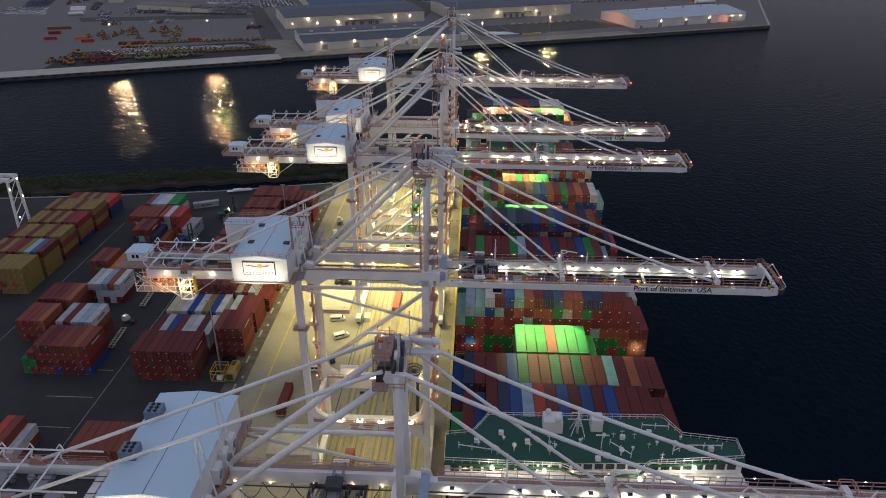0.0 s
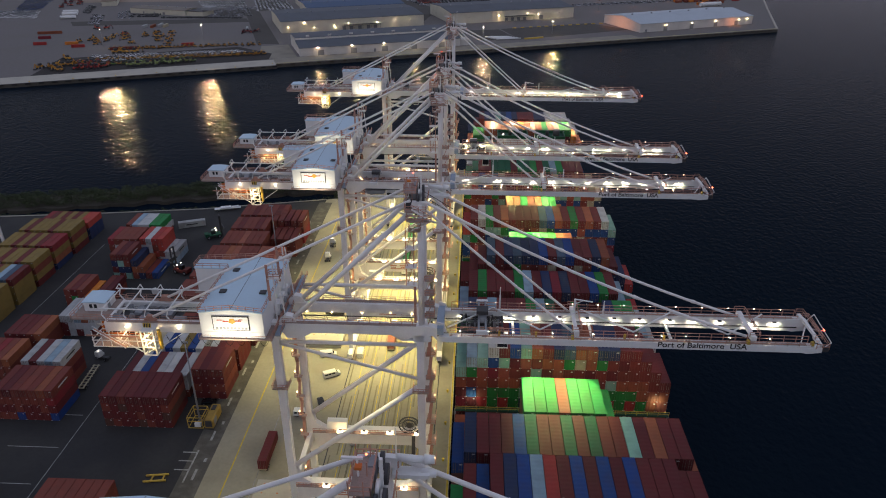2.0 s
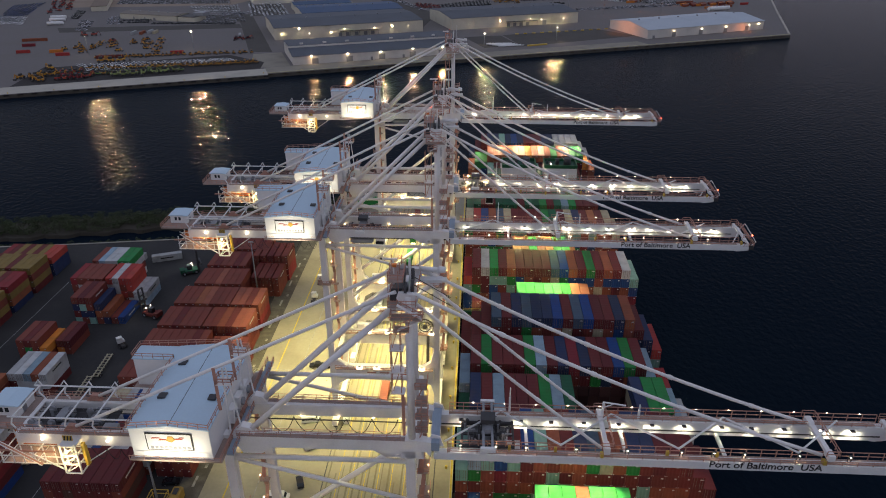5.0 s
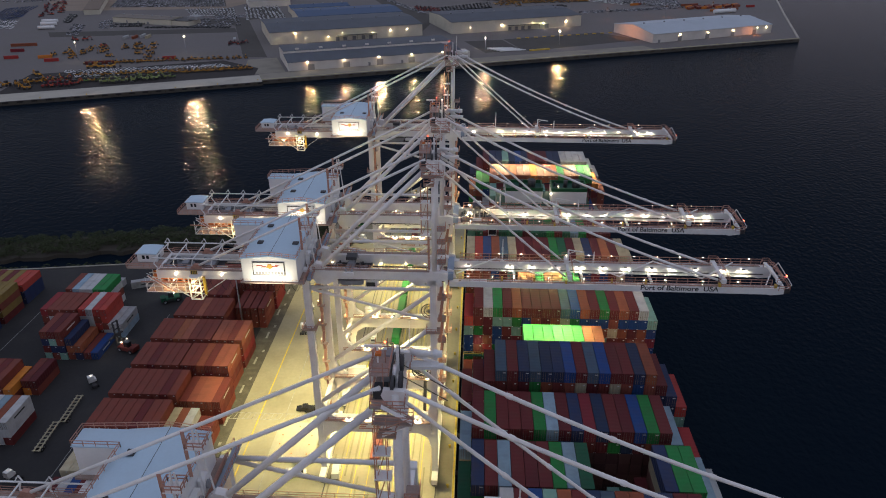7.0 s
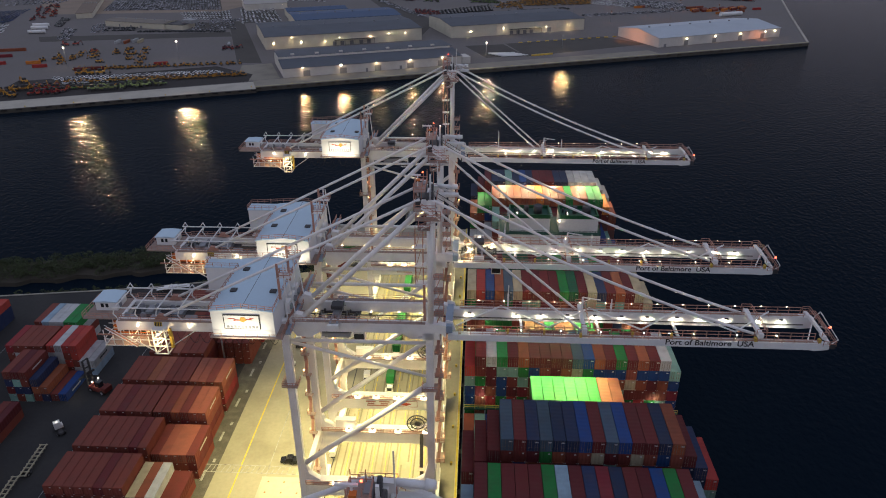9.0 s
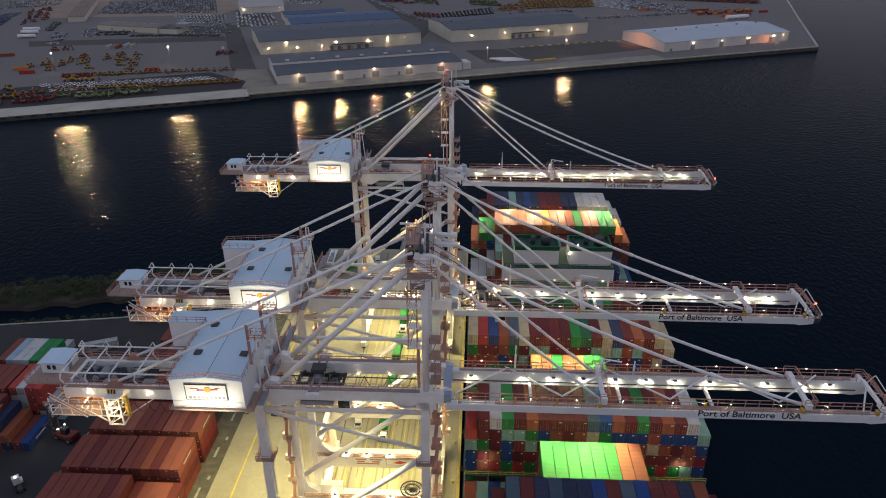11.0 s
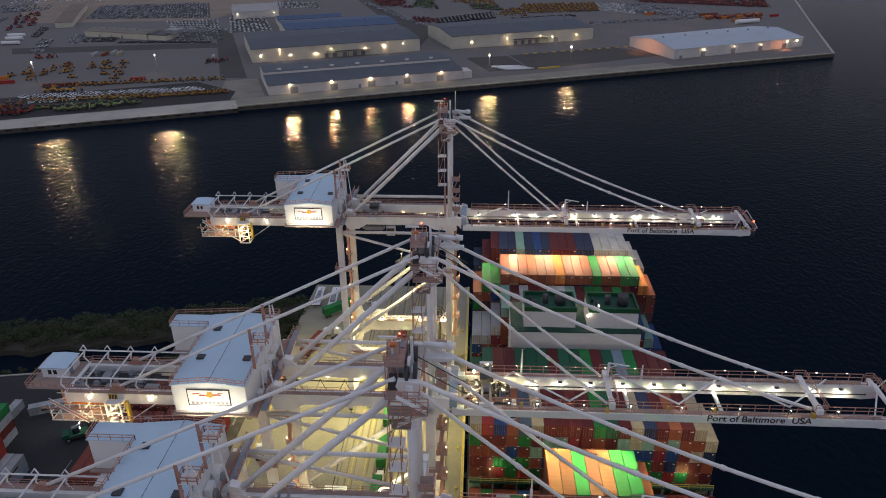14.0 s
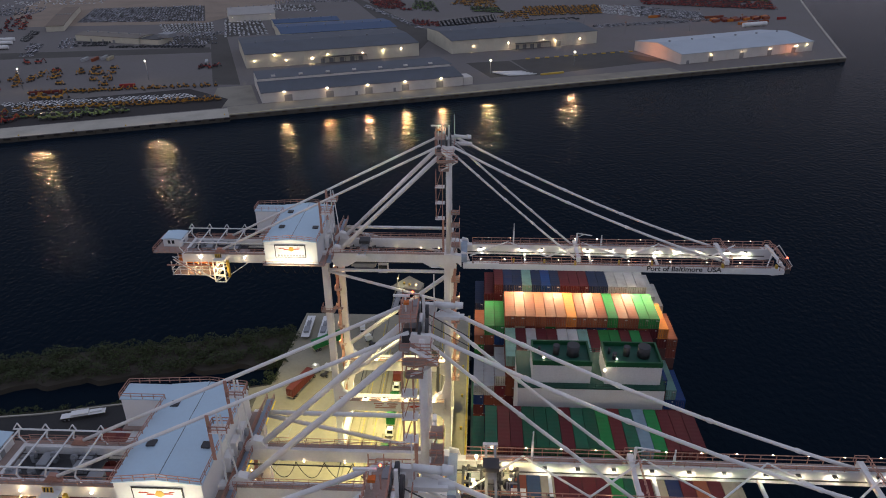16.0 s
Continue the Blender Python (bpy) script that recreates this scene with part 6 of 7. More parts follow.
# ---- rubber-tyred gantry over the far stacks ----
def rtg(x, y):
    v = thing("yard_gantry", "white rubber-tyred yard gantry crane with small lamps", "crane")
    for sx in (0, -24.0):
        for dy in (0, 9.0):
            leg = part("leg", Geo().beam((x + sx, y + dy, 1.6), (x + sx, y + 4.5 + (dy - 4.5) * 0.72, 25.5), 0.9, 1.0), STEEL, v)
            wheels(v, (x + sx + 0.4,), (y + dy,), 0.8, 0.8)
        part("cross_tie", Geo().beam((x + sx, y + 1.2, 25.0), (x + sx, y + 7.8, 25.0), 0.8), STEEL, v)
        part("sill", Geo().box(x + sx - 0.5, x + sx + 0.5, y - 1.5, y + 10.5, 1.2, 2.0), STEEL, v)
        br = Geo()
        for k in range(4):
            z = 4 + 5.2 * k
            a = 0.9 - 0.05 * k
            br.beam((x + sx, y + 0.5 * k, z), (x + sx, y + 9 - 0.5 * (k + 1), z + 5), 0.25)
        part("lattice_brace", br, STEEL, v)
    for dy in (1.6, 7.4):
        part("girder", Geo().box(x - 25, x + 1, y + dy - 0.6, y + dy + 0.6, 25.4, 27.0), STEEL, v)
    part("trolley_cabin", Geo().box(x - 8, x - 5, y + 2.6, y + 6.4, 23.6, 27.6), STEEL2, v)
    for dy, z in ((0.6, 22.0), (7.6, 24.8), (2.0, 8.0), (8.2, 16.0)):
        part("lamp", Geo().ball((x + 0.6, y + dy, z), 0.28, 6, 4), LAMP, v)


rtg(-208.0, 285.0)


# ---- mooring dolphin and pier end ----
dol = thing("mooring_dolphin", "small lit concrete mooring dolphin off the pier end", "dolphin")
part("platform", Geo().prism([(-38.0, 423.4), (-26.0, 420.8), (-24.8, 426.5), (-31.4, 432.6)], "z", -1.4, 0.0), CONCRETE, dol)
for x, y in ((-35.5, 424.5), (-27.5, 422.6), (-31.2, 429.8), (-27.0, 426.5)):
    part("pile", Geo().tube((x, y, -8), (x, y, -1.4), 0.5, seg=10), DARK, dol)
part("bollard", Geo().tube((-30.5, 424.6, 0), (-30.5, 424.6, 0.9), 0.4, 0.5, 10), YELLOW, dol)
part("bollard", Geo().tube((-32.8, 425.6, 0), (-32.8, 425.6, 0.9), 0.4, 0.5, 10), YELLOW, dol)
part("lamp_pole", Geo().beam((-35.2, 424.4, 0), (-35.2, 424.4, 3.2), 0.12), GREYM, dol)
part("lamp", Geo().ball((-35.2, 424.4, 3.3), 0.2, 6, 4), LAMP_Y, dol)
part("beacon", Geo().ball((-27.6, 422.4, 1.6), 0.22, 6, 4), LAMP_O, dol)
part("beacon_post", Geo().beam((-27.6, 422.4, 0), (-27.6, 422.4, 1.5), 0.12), GREYM, dol)
light("POINT", (-34.6, 424.6, 3.0), (0, 0, 0), 450, (1.0, 0.82, 0.5), 0.2)
cat = thing("catwalk", "grey steel catwalk from the pier to the dolphin", "walkway")
part("deck", Geo().beam((-35.0, 401.8, -0.3), (-33.6, 423.2, -0.3), 1.8, 0.3), GREYM, cat)
for d in (-0.85, 0.85):
    part("rail", Geo().rail([(-35.0 + d, 401.8, -0.15), (-33.6 + d, 423.2, -0.15)], step=2.0, r=0.04), GREYM, cat)
pickup(pose(-44.5, 390.8, 0, 0, 0, 10), CAR_WHITE, "white pickup truck near the pier end")
ob = container("G", -55.0, 379.0, 1.3, STD, "on a trailer near the pier end", "containers on trucks", doors=True)
ob.matrix_basis = pose(-55.0, 381.0, 1.32, 0, 0, -50)
trailer(pose(-55.0, 381.0, 0, 0, 0, -50), label="chassis trailer under a green container")
fb = trailer(pose(-122.5, 340.2, 0, 0, 0, -73), label="pale flatbed trailer with a white machine part on it")
part("load", Geo().box(-1.1, 1.1, -3.4, 1.6, 1.3, 2.0).box(-0.6, 0.6, 2.0, 5.4, 1.3, 1.9).box(-1.2, 1.2, -6.3, 6.3, 1.26, 1.32), STEEL2, fb, "white machine part on the bed")
tractor(pose(-63.0, 304.0, 0, 0, 0, 8), "white yard tractor driving on the apron")
tractor(pose(-62.6, 290.0, 0, 0, 0, 4), "white yard tractor driving on the apron")


# ---- the far shore: quay, sheds, parked machines ----
FO, FA = Vector((-168.0, 699.0, 0.0)), radians(21.3)
FM = Matrix.Translation(FO) @ Matrix.Rotation(FA, 4, "Z")


def far(ob):
    ob.matrix_basis = FM @ ob.matrix_basis
    return ob


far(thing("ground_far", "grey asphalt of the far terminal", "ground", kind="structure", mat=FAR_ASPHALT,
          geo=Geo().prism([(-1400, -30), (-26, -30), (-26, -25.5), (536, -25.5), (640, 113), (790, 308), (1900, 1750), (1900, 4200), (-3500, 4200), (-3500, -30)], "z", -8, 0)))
strip = far(thing("pavement_far_quay", "pale concrete strip along the far quay", "pavement", kind="structure", mat=FAR_CONCRETE,
                  geo=Geo().box(-1400, -26, -29.9, -5.5, 0.0, 0.05).prism([(-26, -25.4), (535.5, -25.4), (538, -22.5), (-26, -22.5)], "z", 0.0, 0.35)))
far(thing("pavement_far_apron", "worn concrete apron before the sheds", "pavement", kind="structure", mat=mat("far_apron_concrete", (0.27, 0.245, 0.20), 0.9, stain=0.5, scale=0.05, dirt=(0.11, 0.10, 0.09)),
          geo=Geo().prism([(-26, -22.5), (360, -22.5), (358, -3), (-26, -1)], "z", 0, 0.04).prism([(-40, 0), (-3, 0), (-3, 62), (-30, 62)], "z", 0, 0.04)))
far(thing("pavement_dark_lot", "dark gravel lot packed with machines", "pavement", kind="structure", mat=mat("dark_gravel", (0.036, 0.032, 0.032), 0.95, grain=0.3, stain=0.4, scale=0.3),
          geo=Geo().prism([(-230, -4.5), (-30, -3), (-24, 22), (-52, 66), (-215, 62)], "z", 0, 0.08)))
far(thing("wall_far_quay", "dark stained concrete quay face", "wall", kind="structure", mat=mat("quay_face", (0.09, 0.083, 0.07), 0.9, stain=0.5, scale=0.2),
          geo=Geo().box(-1400, -26.1, -30.16, -30.0, -6, -0.5).box(-26, 536, -25.66, -25.5, -6, -0.4)))
ROADS = {"lot": [(-469, 851), (-273, 889), (-284, 915), (-487, 880)], "apron": [(45, 794), (172, 858), (132, 900), (26, 856)], "pad": [(6, 785), (42, 800), (24, 853), (-16, 843)],
         "cross": [(-226, 756), (-203, 757), (-290, 987), (-308, 986)], "back": [(-65, 895), (-54, 996), (-180, 1277), (-193, 1277)]}
thing("pavement_car_park", "warm tan gravel of the far car park", "pavement", kind="structure", mat=mat("tan_gravel", (0.29, 0.225, 0.175), 0.95, grain=0.15, stain=0.45, scale=0.03, dirt=(0.15, 0.12, 0.095)),
      geo=Geo().prism([(-560, 1035), (-345, 1062), (-330, 1110), (-245, 1400), (-700, 1400), (-640, 1150)], "z", -0.5, 0.02))
tim = Geo()
for k in range(64):
    tim.box(-220 + 11.7 * k, -219.6 + 11.7 * k, -30.3 if -220 + 11.7 * k < -26 else -25.8, -25.4, -3.4, -0.9)
far(thing("fender_piles", "dark timber fender piles on the far quay face", "fender", kind="stuff", geo=tim, mat=BARK))
far(thing("edge_far_point", "pale rock edge of the far point", "kerb", kind="structure", mat=FAR_CONCRETE,
          geo=Geo().beam((536, -24.5, 0), (640, 113, 0), 2.2, 0.9).beam((640, 113, 0), (790, 308, 0), 2.2, 0.9).beam((790, 308, 0), (1500, 1232, 0), 2.2, 0.9)))

# asphalt of the dark roads, also the painted shade under the car lots
ROAD_AND_LOT_SHADE = mat("dark_road_and_lot_shade", (0.075, 0.068, 0.062), 0.9, grain=0.15, stain=0.5, scale=0.05, dirt=(0.05, 0.046, 0.042))
for n_, q_ in ROADS.items():
    thing("road_far_" + n_, "dark asphalt road on the far shore", "road", kind="structure", mat=ROAD_AND_LOT_SHADE, geo=Geo().prism(q_, "z", -0.5, 0.03))
SHED = mat("shed_wall_cream", (0.58, 0.54, 0.44), 0.7, stain=0.25, scale=0.1, dirt=(0.26, 0.22, 0.17))
SHED_W = mat("shed_wall_white", (0.60, 0.57, 0.53), 0.7, stain=0.25, scale=0.1, dirt=(0.30, 0.27, 0.24))
ROOF_G = mat("shed_roof_grey", (0.085, 0.097, 0.120), 0.7, stain=0.4, scale=0.06, dirt=(0.06, 0.06, 0.062))
ROOF_B = mat("shed_roof_blue", (0.028, 0.072, 0.165), 0.6, stain=0.3, scale=0.06, dirt=(0.06, 0.08, 0.12))
ROOF_W = mat("shed_roof_pale", (0.42, 0.47, 0.53), 0.6, stain=0.3, scale=0.06, dirt=(0.30, 0.33, 0.37))
ROOF_T = mat("shed_roof_tan", (0.21, 0.185, 0.16), 0.8, stain=0.4, scale=0.08, dirt=(0.12, 0.10, 0.085))
ROOF_F = mat("shed_roof_fabric", (0.40, 0.38, 0.365), 0.8, stain=0.3, scale=0.08, dirt=(0.26, 0.24, 0.22))
SHED_DOOR = mat("shed_door_grey", (0.22, 0.22, 0.23), 0.7)


def shed(name, label, u0, u1, v0, v1, h, rise, wall, roof, doors=(), lamps=(), turn=0.0, split=0.0):
    s = thing(name, label, "warehouse", "sheds on the far shore", at=FM @ pose(u0, v0, 0, 0, 0, turn))
    L, D = u1 - u0, v1 - v0
    if split:
        part("wall", Geo().box(0, L, 0, split, 0, h).box(0, L, split, D, 0, h + 2.2), wall, s)
        part("roof", Geo().prism([(-0.6, h), (split, h + rise), (split, h + rise + 0.3), (-0.6, h + 0.3)], "x", -0.5, L + 0.5), roof, s, "grey front roof slope")
        part("clerestory", Geo().box(0, L * 0.985, split - 0.1, split + 0.3, h + rise, h + rise + 2.0), wall, s, "pale clerestory strip")
        part("upper_roof", Geo().prism([(split, h + rise + 2.0), (D, h + rise + 1.0), (D, h + rise + 1.3), (split, h + rise + 2.3)], "x", 0, L), roof, s)
        for k in range(7):
            x = L * (k + 0.6) / 7.4
            part("vent", Geo().box(x - 1.6, x + 1.6, split + 5, split + 7, h + rise + 1.8, h + rise + 3.3), wall, s)
    else:
        part("wall", Geo().prism([(0, 0), (D, 0), (D, h), (D / 2, h + rise), (0, h)], "x", 0, L), wall, s)
        part("roof", Geo().prism([(-0.6, h + 0.05), (D / 2, h + rise + 0.05), (D + 0.6, h + 0.05), (D + 0.6, h + 0.4), (D / 2, h + rise + 0.4), (-0.6, h + 0.4)], "x", -0.5, L + 0.5), roof, s)
        for k in range(6):
            x = L * (k + 0.5) / 6
            part("vent", Geo().box(x - 0.7, x + 0.7, D / 2 - 0.7, D / 2 + 0.7, h + rise + 0.3, h + rise + 1.5), GREYM, s)
    for x, w, hh in doors:
        part("door", Geo().box(x - w / 2, x + w / 2, -0.12, 0.02, 0, hh), SHED_DOOR, s)
    for k in range(int(L // 8)):
        part("wall_rib", Geo().box(4 + 8 * k - 0.15, 4 + 8 * k + 0.15, -0.10, 0.0, 0, h - 0.3), wall, s)
    for x, z, bright in lamps:
        lp = part("wall_lamp", Geo().box(x - 0.3, x + 0.3, -0.9, -0.1, z + 0.35, z + 0.6), DARK, s)
        part("bulb", Geo().ball((x, -0.75, z), 0.28 if bright else 0.2, 8, 5), FAR_LAMP, lp)
        if bright:
            p = s.matrix_basis @ Vector((x, -1.6, z - 0.4))
            q = s.matrix_basis @ Vector((x, -5.0, 0))
            light("SPOT", p, q, 900, (1.0, 0.76, 0.42), 0.3, 150, 0.9)
    return s


shed("warehouse", "long white quay shed with grey roof and roller doors", 0, 162, 0, 62, 7.4, 2.6, SHED_W, ROOF_G,
     doors=[(20, 6, 5), (52, 6, 5), (83, 6, 5), (113, 6, 5), (142, 6, 5), (73, 2, 3), (104, 2, 3)],
     lamps=[(17, 7.6, 1), (50, 7.6, 1), (82, 7.6, 1), (113, 7.6, 1), (143, 7.6, 1)], split=27.0)
part("end_office", Geo().box(0, 8, 0, 14, 0, 6), SHED_W, thing("warehouse_annex", "small white office block beside the quay shed", "building", at=FM @ pose(163, 1, 0)))
shed("warehouse", "long cream warehouse with grey low-pitched roof", -1.5, 162.5, 127, 216, 12.0, 2.2, SHED, ROOF_G,
     doors=[(70, 4, 4), (78, 4, 4), (88, 4, 4), (98, 4, 4), (106, 4, 4)], lamps=[(8, 6, 0), (26, 10.5, 1), (36, 5, 0), (60, 5, 1), (75, 8, 0), (108, 7, 0), (128, 8, 1), (146, 8, 0)])
shed("warehouse", "long cream warehouse with dock doors and awning", 195, 355, 123, 204, 12.2, 2.6, SHED, ROOF_G,
     doors=[(70, 4, 4), (78, 4, 4), (86, 4, 4), (94, 4, 4), (116, 5, 5)], lamps=[(22, 6, 0), (60, 7, 1), (98, 8, 0), (112, 6, 1), (140, 6, 1)])
shed("warehouse", "white shed with pale metal roof at the point", 375, 533, 5, 76, 8.8, 4.4, SHED_W, ROOF_W,
     doors=[(34, 5, 5), (70, 5, 5), (104, 5, 5), (134, 5, 5), (8, 3, 3)], lamps=[(34, 6.6, 0), (70, 6.6, 0), (104, 6.6, 0), (137, 6.6, 0), (150, 6.6, 0)], turn=3.2)
shed("warehouse", "low shed with deep blue roof", 44, 170, 236, 300, 9.5, 2.0, SHED, ROOF_B, lamps=[(2, 8, 0)])
shed("warehouse", "low shed with bright blue roof and wall lamps", 46, 122, 320, 352, 7.5, 2.0, SHED, ROOF_B, lamps=[(12, 6, 1), (28, 6, 0), (44, 6, 0), (58, 6, 1), (72, 6, 0)])
shed("warehouse", "white fabric shed with curved roof", 0, 56, 400, 450, 8.0, 6.0, SHED_W, ROOF_F, lamps=[(4, 6, 0), (50, 6, 0)])
FI = FM.inverted()
q0, q1 = FI @ Vector((-445, 951, 0)), FI @ Vector((-408, 1011, 0))
shed("warehouse", "small cream office shed among parked cars", q0.x, q0.x + 82, q0.y - 1, q0.y + 24, 6.0, 1.5, SHED, ROOF_T, doors=[(20, 2, 3), (36, 2, 3), (50, 3, 3)], turn=-36)
annex = thing("warehouse_annex", "dark flat-roofed annex of the office shed", "building", at=FM @ pose(q0.x, q0.y - 1, 0, 0, 0, -36))
part("wall", Geo().box(82.2, 106, 2, 25, 0, 5.4), SHED, annex)
part("roof", Geo().box(81.8, 106.4, 1.5, 25.5, 5.4, 5.9), DARK, annex)
part("upper_storey", Geo().box(98, 112, 12, 25, 5.9, 9.6), GREYM, annex)
q0 = FI @ Vector((-508, 1003, 0))
shed("warehouse", "low brown-roofed shed in the car park", q0.x, q0.x + 19, q0.y, q0.y + 165, 6.0, 1.2, SHED, mat("shed_roof_brown", (0.20, 0.15, 0.115), 0.8, stain=0.3))

# awning of dock doors
for u, v, w in ((68, 126.6, 42), (262, 122.6, 38)):
    aw = thing("dock_awning", "dark flat awning over dock doors", "awning", at=FM)
    part("roof", Geo().box(u, u + w, v - 4.0, v, 5.6, 5.9), DARK, aw)
    for k in range(5):
        part("post", Geo().box(u + 0.3 + k * (w - 0.6) / 4 - 0.12, u + 0.3 + k * (w - 0.6) / 4 + 0.12, v - 3.9, v - 3.7, 0, 5.6), DARK, aw)


def far_pole(x, y, h, bright=1.0, glowing=FAR_LAMP, r=0.6):
    v = thing("street_lamp", "tall lit floodlight pole on the far shore", "street lamp", "lamps on the far shore")
    part("pole", Geo().tube((x, y, 0), (x, y, h), 0.22, 0.12, 6), GREYM, v)
    part("arm", Geo().box(x - 0.9, x + 0.9, y - 0.1, y + 0.1, h - 0.1, h + 0.1), GREYM, v)
    part("lamp", Geo().ball((x, y - 0.5, h - 0.4), r, 8, 5), glowing, v)
    if bright:
        light("SPOT", (x, y - 0.6, h - 1.2), (x - 1, y - 9, 0), 500 * bright, (1.0, 0.75, 0.42) if glowing is FAR_LAMP else (1.0, 0.40, 0.18), 0.4, 130, 0.9)


def glint_spot(x, y, z, power, size, cone, edge):
    """A spot added beside a lamp for its glint on the water; its beam begins at the quay edge."""
    dip = math.atan(z / edge) - radians(0.5 * cone)
    d = Vector((-2.0 - x, 110.0 - y, 0)).normalized()
    ob = light("SPOT", (x + 1.8 * d.x, y + 1.8 * d.y, z), (x + 100 * d.x, y + 100 * d.y, z - 100 * math.tan(dip)), power, (1.0, 0.68, 0.38), size, cone, 0.3)
    ob.matrix_basis = ob.matrix_basis @ Matrix.Diagonal((7.0, 1.0, 1.0, 1.0))  # a low, wide fan of light


FAR_ORANGE = glow("far_sodium", (1.0, 0.34, 0.08), 0.22)
# height, then power, beam and distance to the quay edge of the added glint spot, for each pole
for x, y, h, p, cone, edge in ((-286, 769, 17.2, 850000, 4.2, 134), (-376, 734, 17.9, 900000, 4.2, 138), (82, 830, 13.5, 260000, 6.0, 66), (6, 802, 11.5, 250000, 6.0, 65)):
    far_pole(x, y, h, 1.0, FAR_LAMP, 0.32)
    glint_spot(x, y, h - 0.6, p, 0.9, cone, edge)
# the same added glint spots for the wall lamps of the quay shed
for u in (17, 50, 82, 113, 143):
    p = FM @ Vector((u, -1.8, 7.2))
    glint_spot(p.x, p.y, p.z, 180000, 0.5, 10, 32)
for x, y in ((209, 1034), (233, 1016), (157, 997), (120, 1060), (300, 1050), (262, 1090), (176, 1120)):
    far_pole(x, y, 13, 4.0, FAR_ORANGE, 0.75)
light("SPOT", (143, 864, 8), (160, 872, 0), 13000, (1.0, 0.32, 0.10), 0.4, 150, 0.9)
light("SPOT", (304, 884, 8), (296, 888, 0), 6000, (1.0, 0.32, 0.10), 0.4, 130, 0.9)


# ---- parked cars and machines, far too many to count ----
class Field:
    def __init__(self):
        self.g = Geo()

    def car(self, x, y, a, s=1.0):
        c, n = math.cos(a), math.sin(a)
        base = len(self.g.v)
        for px, py, pz in CARV:
            self.g.v.append((x + s * (px * c - py * n), y + s * (px * n + py * c), s * pz))
        self.g.f += [tuple(base + i for i in q) for q in CARF]


CARV = [(-0.9, -2.2, 0.1), (0.9, -2.2, 0.1), (0.9, 2.2, 0.1), (-0.9, 2.2, 0.1), (-0.9, -2.2, 0.85), (0.9, -2.2, 0.85), (0.9, 2.2, 0.75), (-0.9, 2.2, 0.75),
        (-0.75, -1.5, 1.45), (0.75, -1.5, 1.45), (0.75, 0.4, 1.45), (-0.75, 0.4, 1.45), (-0.85, -1.9, 0.86), (0.85, -1.9, 0.86), (0.85, 1.1, 0.82), (-0.85, 1.1, 0.82)]
CARF = [(0, 1, 5, 4), (1, 2, 6, 5), (2, 3, 7, 6), (3, 0, 4, 7), (4, 5, 6, 7), (8, 9, 10, 11), (12, 13, 9, 8), (13, 14, 10, 9), (14, 15, 11, 10), (15, 12, 8, 11)]
rf = random.Random(77)
FIELD_MATS = {"white": mat("parked_white", (0.78, 0.78, 0.80), 0.4, vary=0.3, island=True, stain=0.05), "mixed": mat("parked_mixed", (0.34, 0.34, 0.38), 0.35, vary=0.9, island=True, stain=0.05),
              "dark": mat("parked_dark", (0.035, 0.036, 0.042), 0.35, vary=0.5, island=True, stain=0.05), "blue": mat("parked_blue", (0.03, 0.06, 0.16), 0.35, vary=0.5, island=True, stain=0.05)}


LOT_SHADES = []


def lot(kind, corners, rows, cols, label, size=1.0, fill=0.92, jitter=0.3, dark=False):
    """Parked cars in a four-cornered field, rows from the first edge to the opposite one."""
    f = Field()
    a, b, c, d = [Vector((*p, 0)) for p in corners]
    for i in range(rows):
        s = i / max(1, rows - 1)
        p, q = a + (d - a) * s, b + (c - b) * s
        ang = math.atan2((q - p).y, (q - p).x)
        for j in range(cols):
            if rf.random() < fill:
                o = p + (q - p) * (j / max(1, cols - 1))
                f.car(o.x + rf.uniform(-jitter, jitter), o.y + rf.uniform(-jitter, jitter), ang + rf.uniform(-0.04, 0.04), size)
    # dark: lay a sheet that paints the shade between the cars
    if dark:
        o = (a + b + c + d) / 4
        LOT_SHADES.append([(o + (p - o) * 1.04).to_2d().to_tuple() for p in (a, b, c, d)])
    ob = thing("parked_cars", label, "car", kind="stuff", geo=f.g, mat=[FIELD_MATS[kind], GLASS])
    ob.data.polygons.foreach_set("material_index", [1 if k % 10 > 5 else 0 for k in range(len(f.g.f))])


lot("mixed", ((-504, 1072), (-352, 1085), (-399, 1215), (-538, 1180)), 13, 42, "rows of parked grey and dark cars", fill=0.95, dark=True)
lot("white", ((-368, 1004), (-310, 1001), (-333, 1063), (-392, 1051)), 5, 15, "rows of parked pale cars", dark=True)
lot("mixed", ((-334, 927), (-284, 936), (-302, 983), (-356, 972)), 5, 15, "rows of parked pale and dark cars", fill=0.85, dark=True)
lot("dark", ((-388, 912), (-291, 915), (-291, 920), (-388, 917)), 2, 28, "rows of dark cars before the office shed", jitter=0.8)
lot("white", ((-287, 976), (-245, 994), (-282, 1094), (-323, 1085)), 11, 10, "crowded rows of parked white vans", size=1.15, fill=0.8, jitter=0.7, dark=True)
lot("dark", ((-505, 948), (-497, 944), (-517, 1000), (-526, 1006)), 12, 3, "dark cars beside the brown shed", jitter=1.0, fill=0.8)
lot("mixed", ((-441, 908), (-429, 911), (-451, 958), (-460, 952)), 10, 4, "cars parked at the office corner", jitter=0.8, fill=0.8)
lot("white", ((-690, 1205), (-560, 1245), (-575, 1290), (-700, 1260)), 5, 26, "rows of pale cars along the far road", fill=0.6, jitter=1.2)
lot("mixed", ((-650, 1120), (-600, 1150), (-620, 1200), (-690, 1180)), 7, 14, "rows of mixed parked cars", fill=0.7, jitter=1.0)
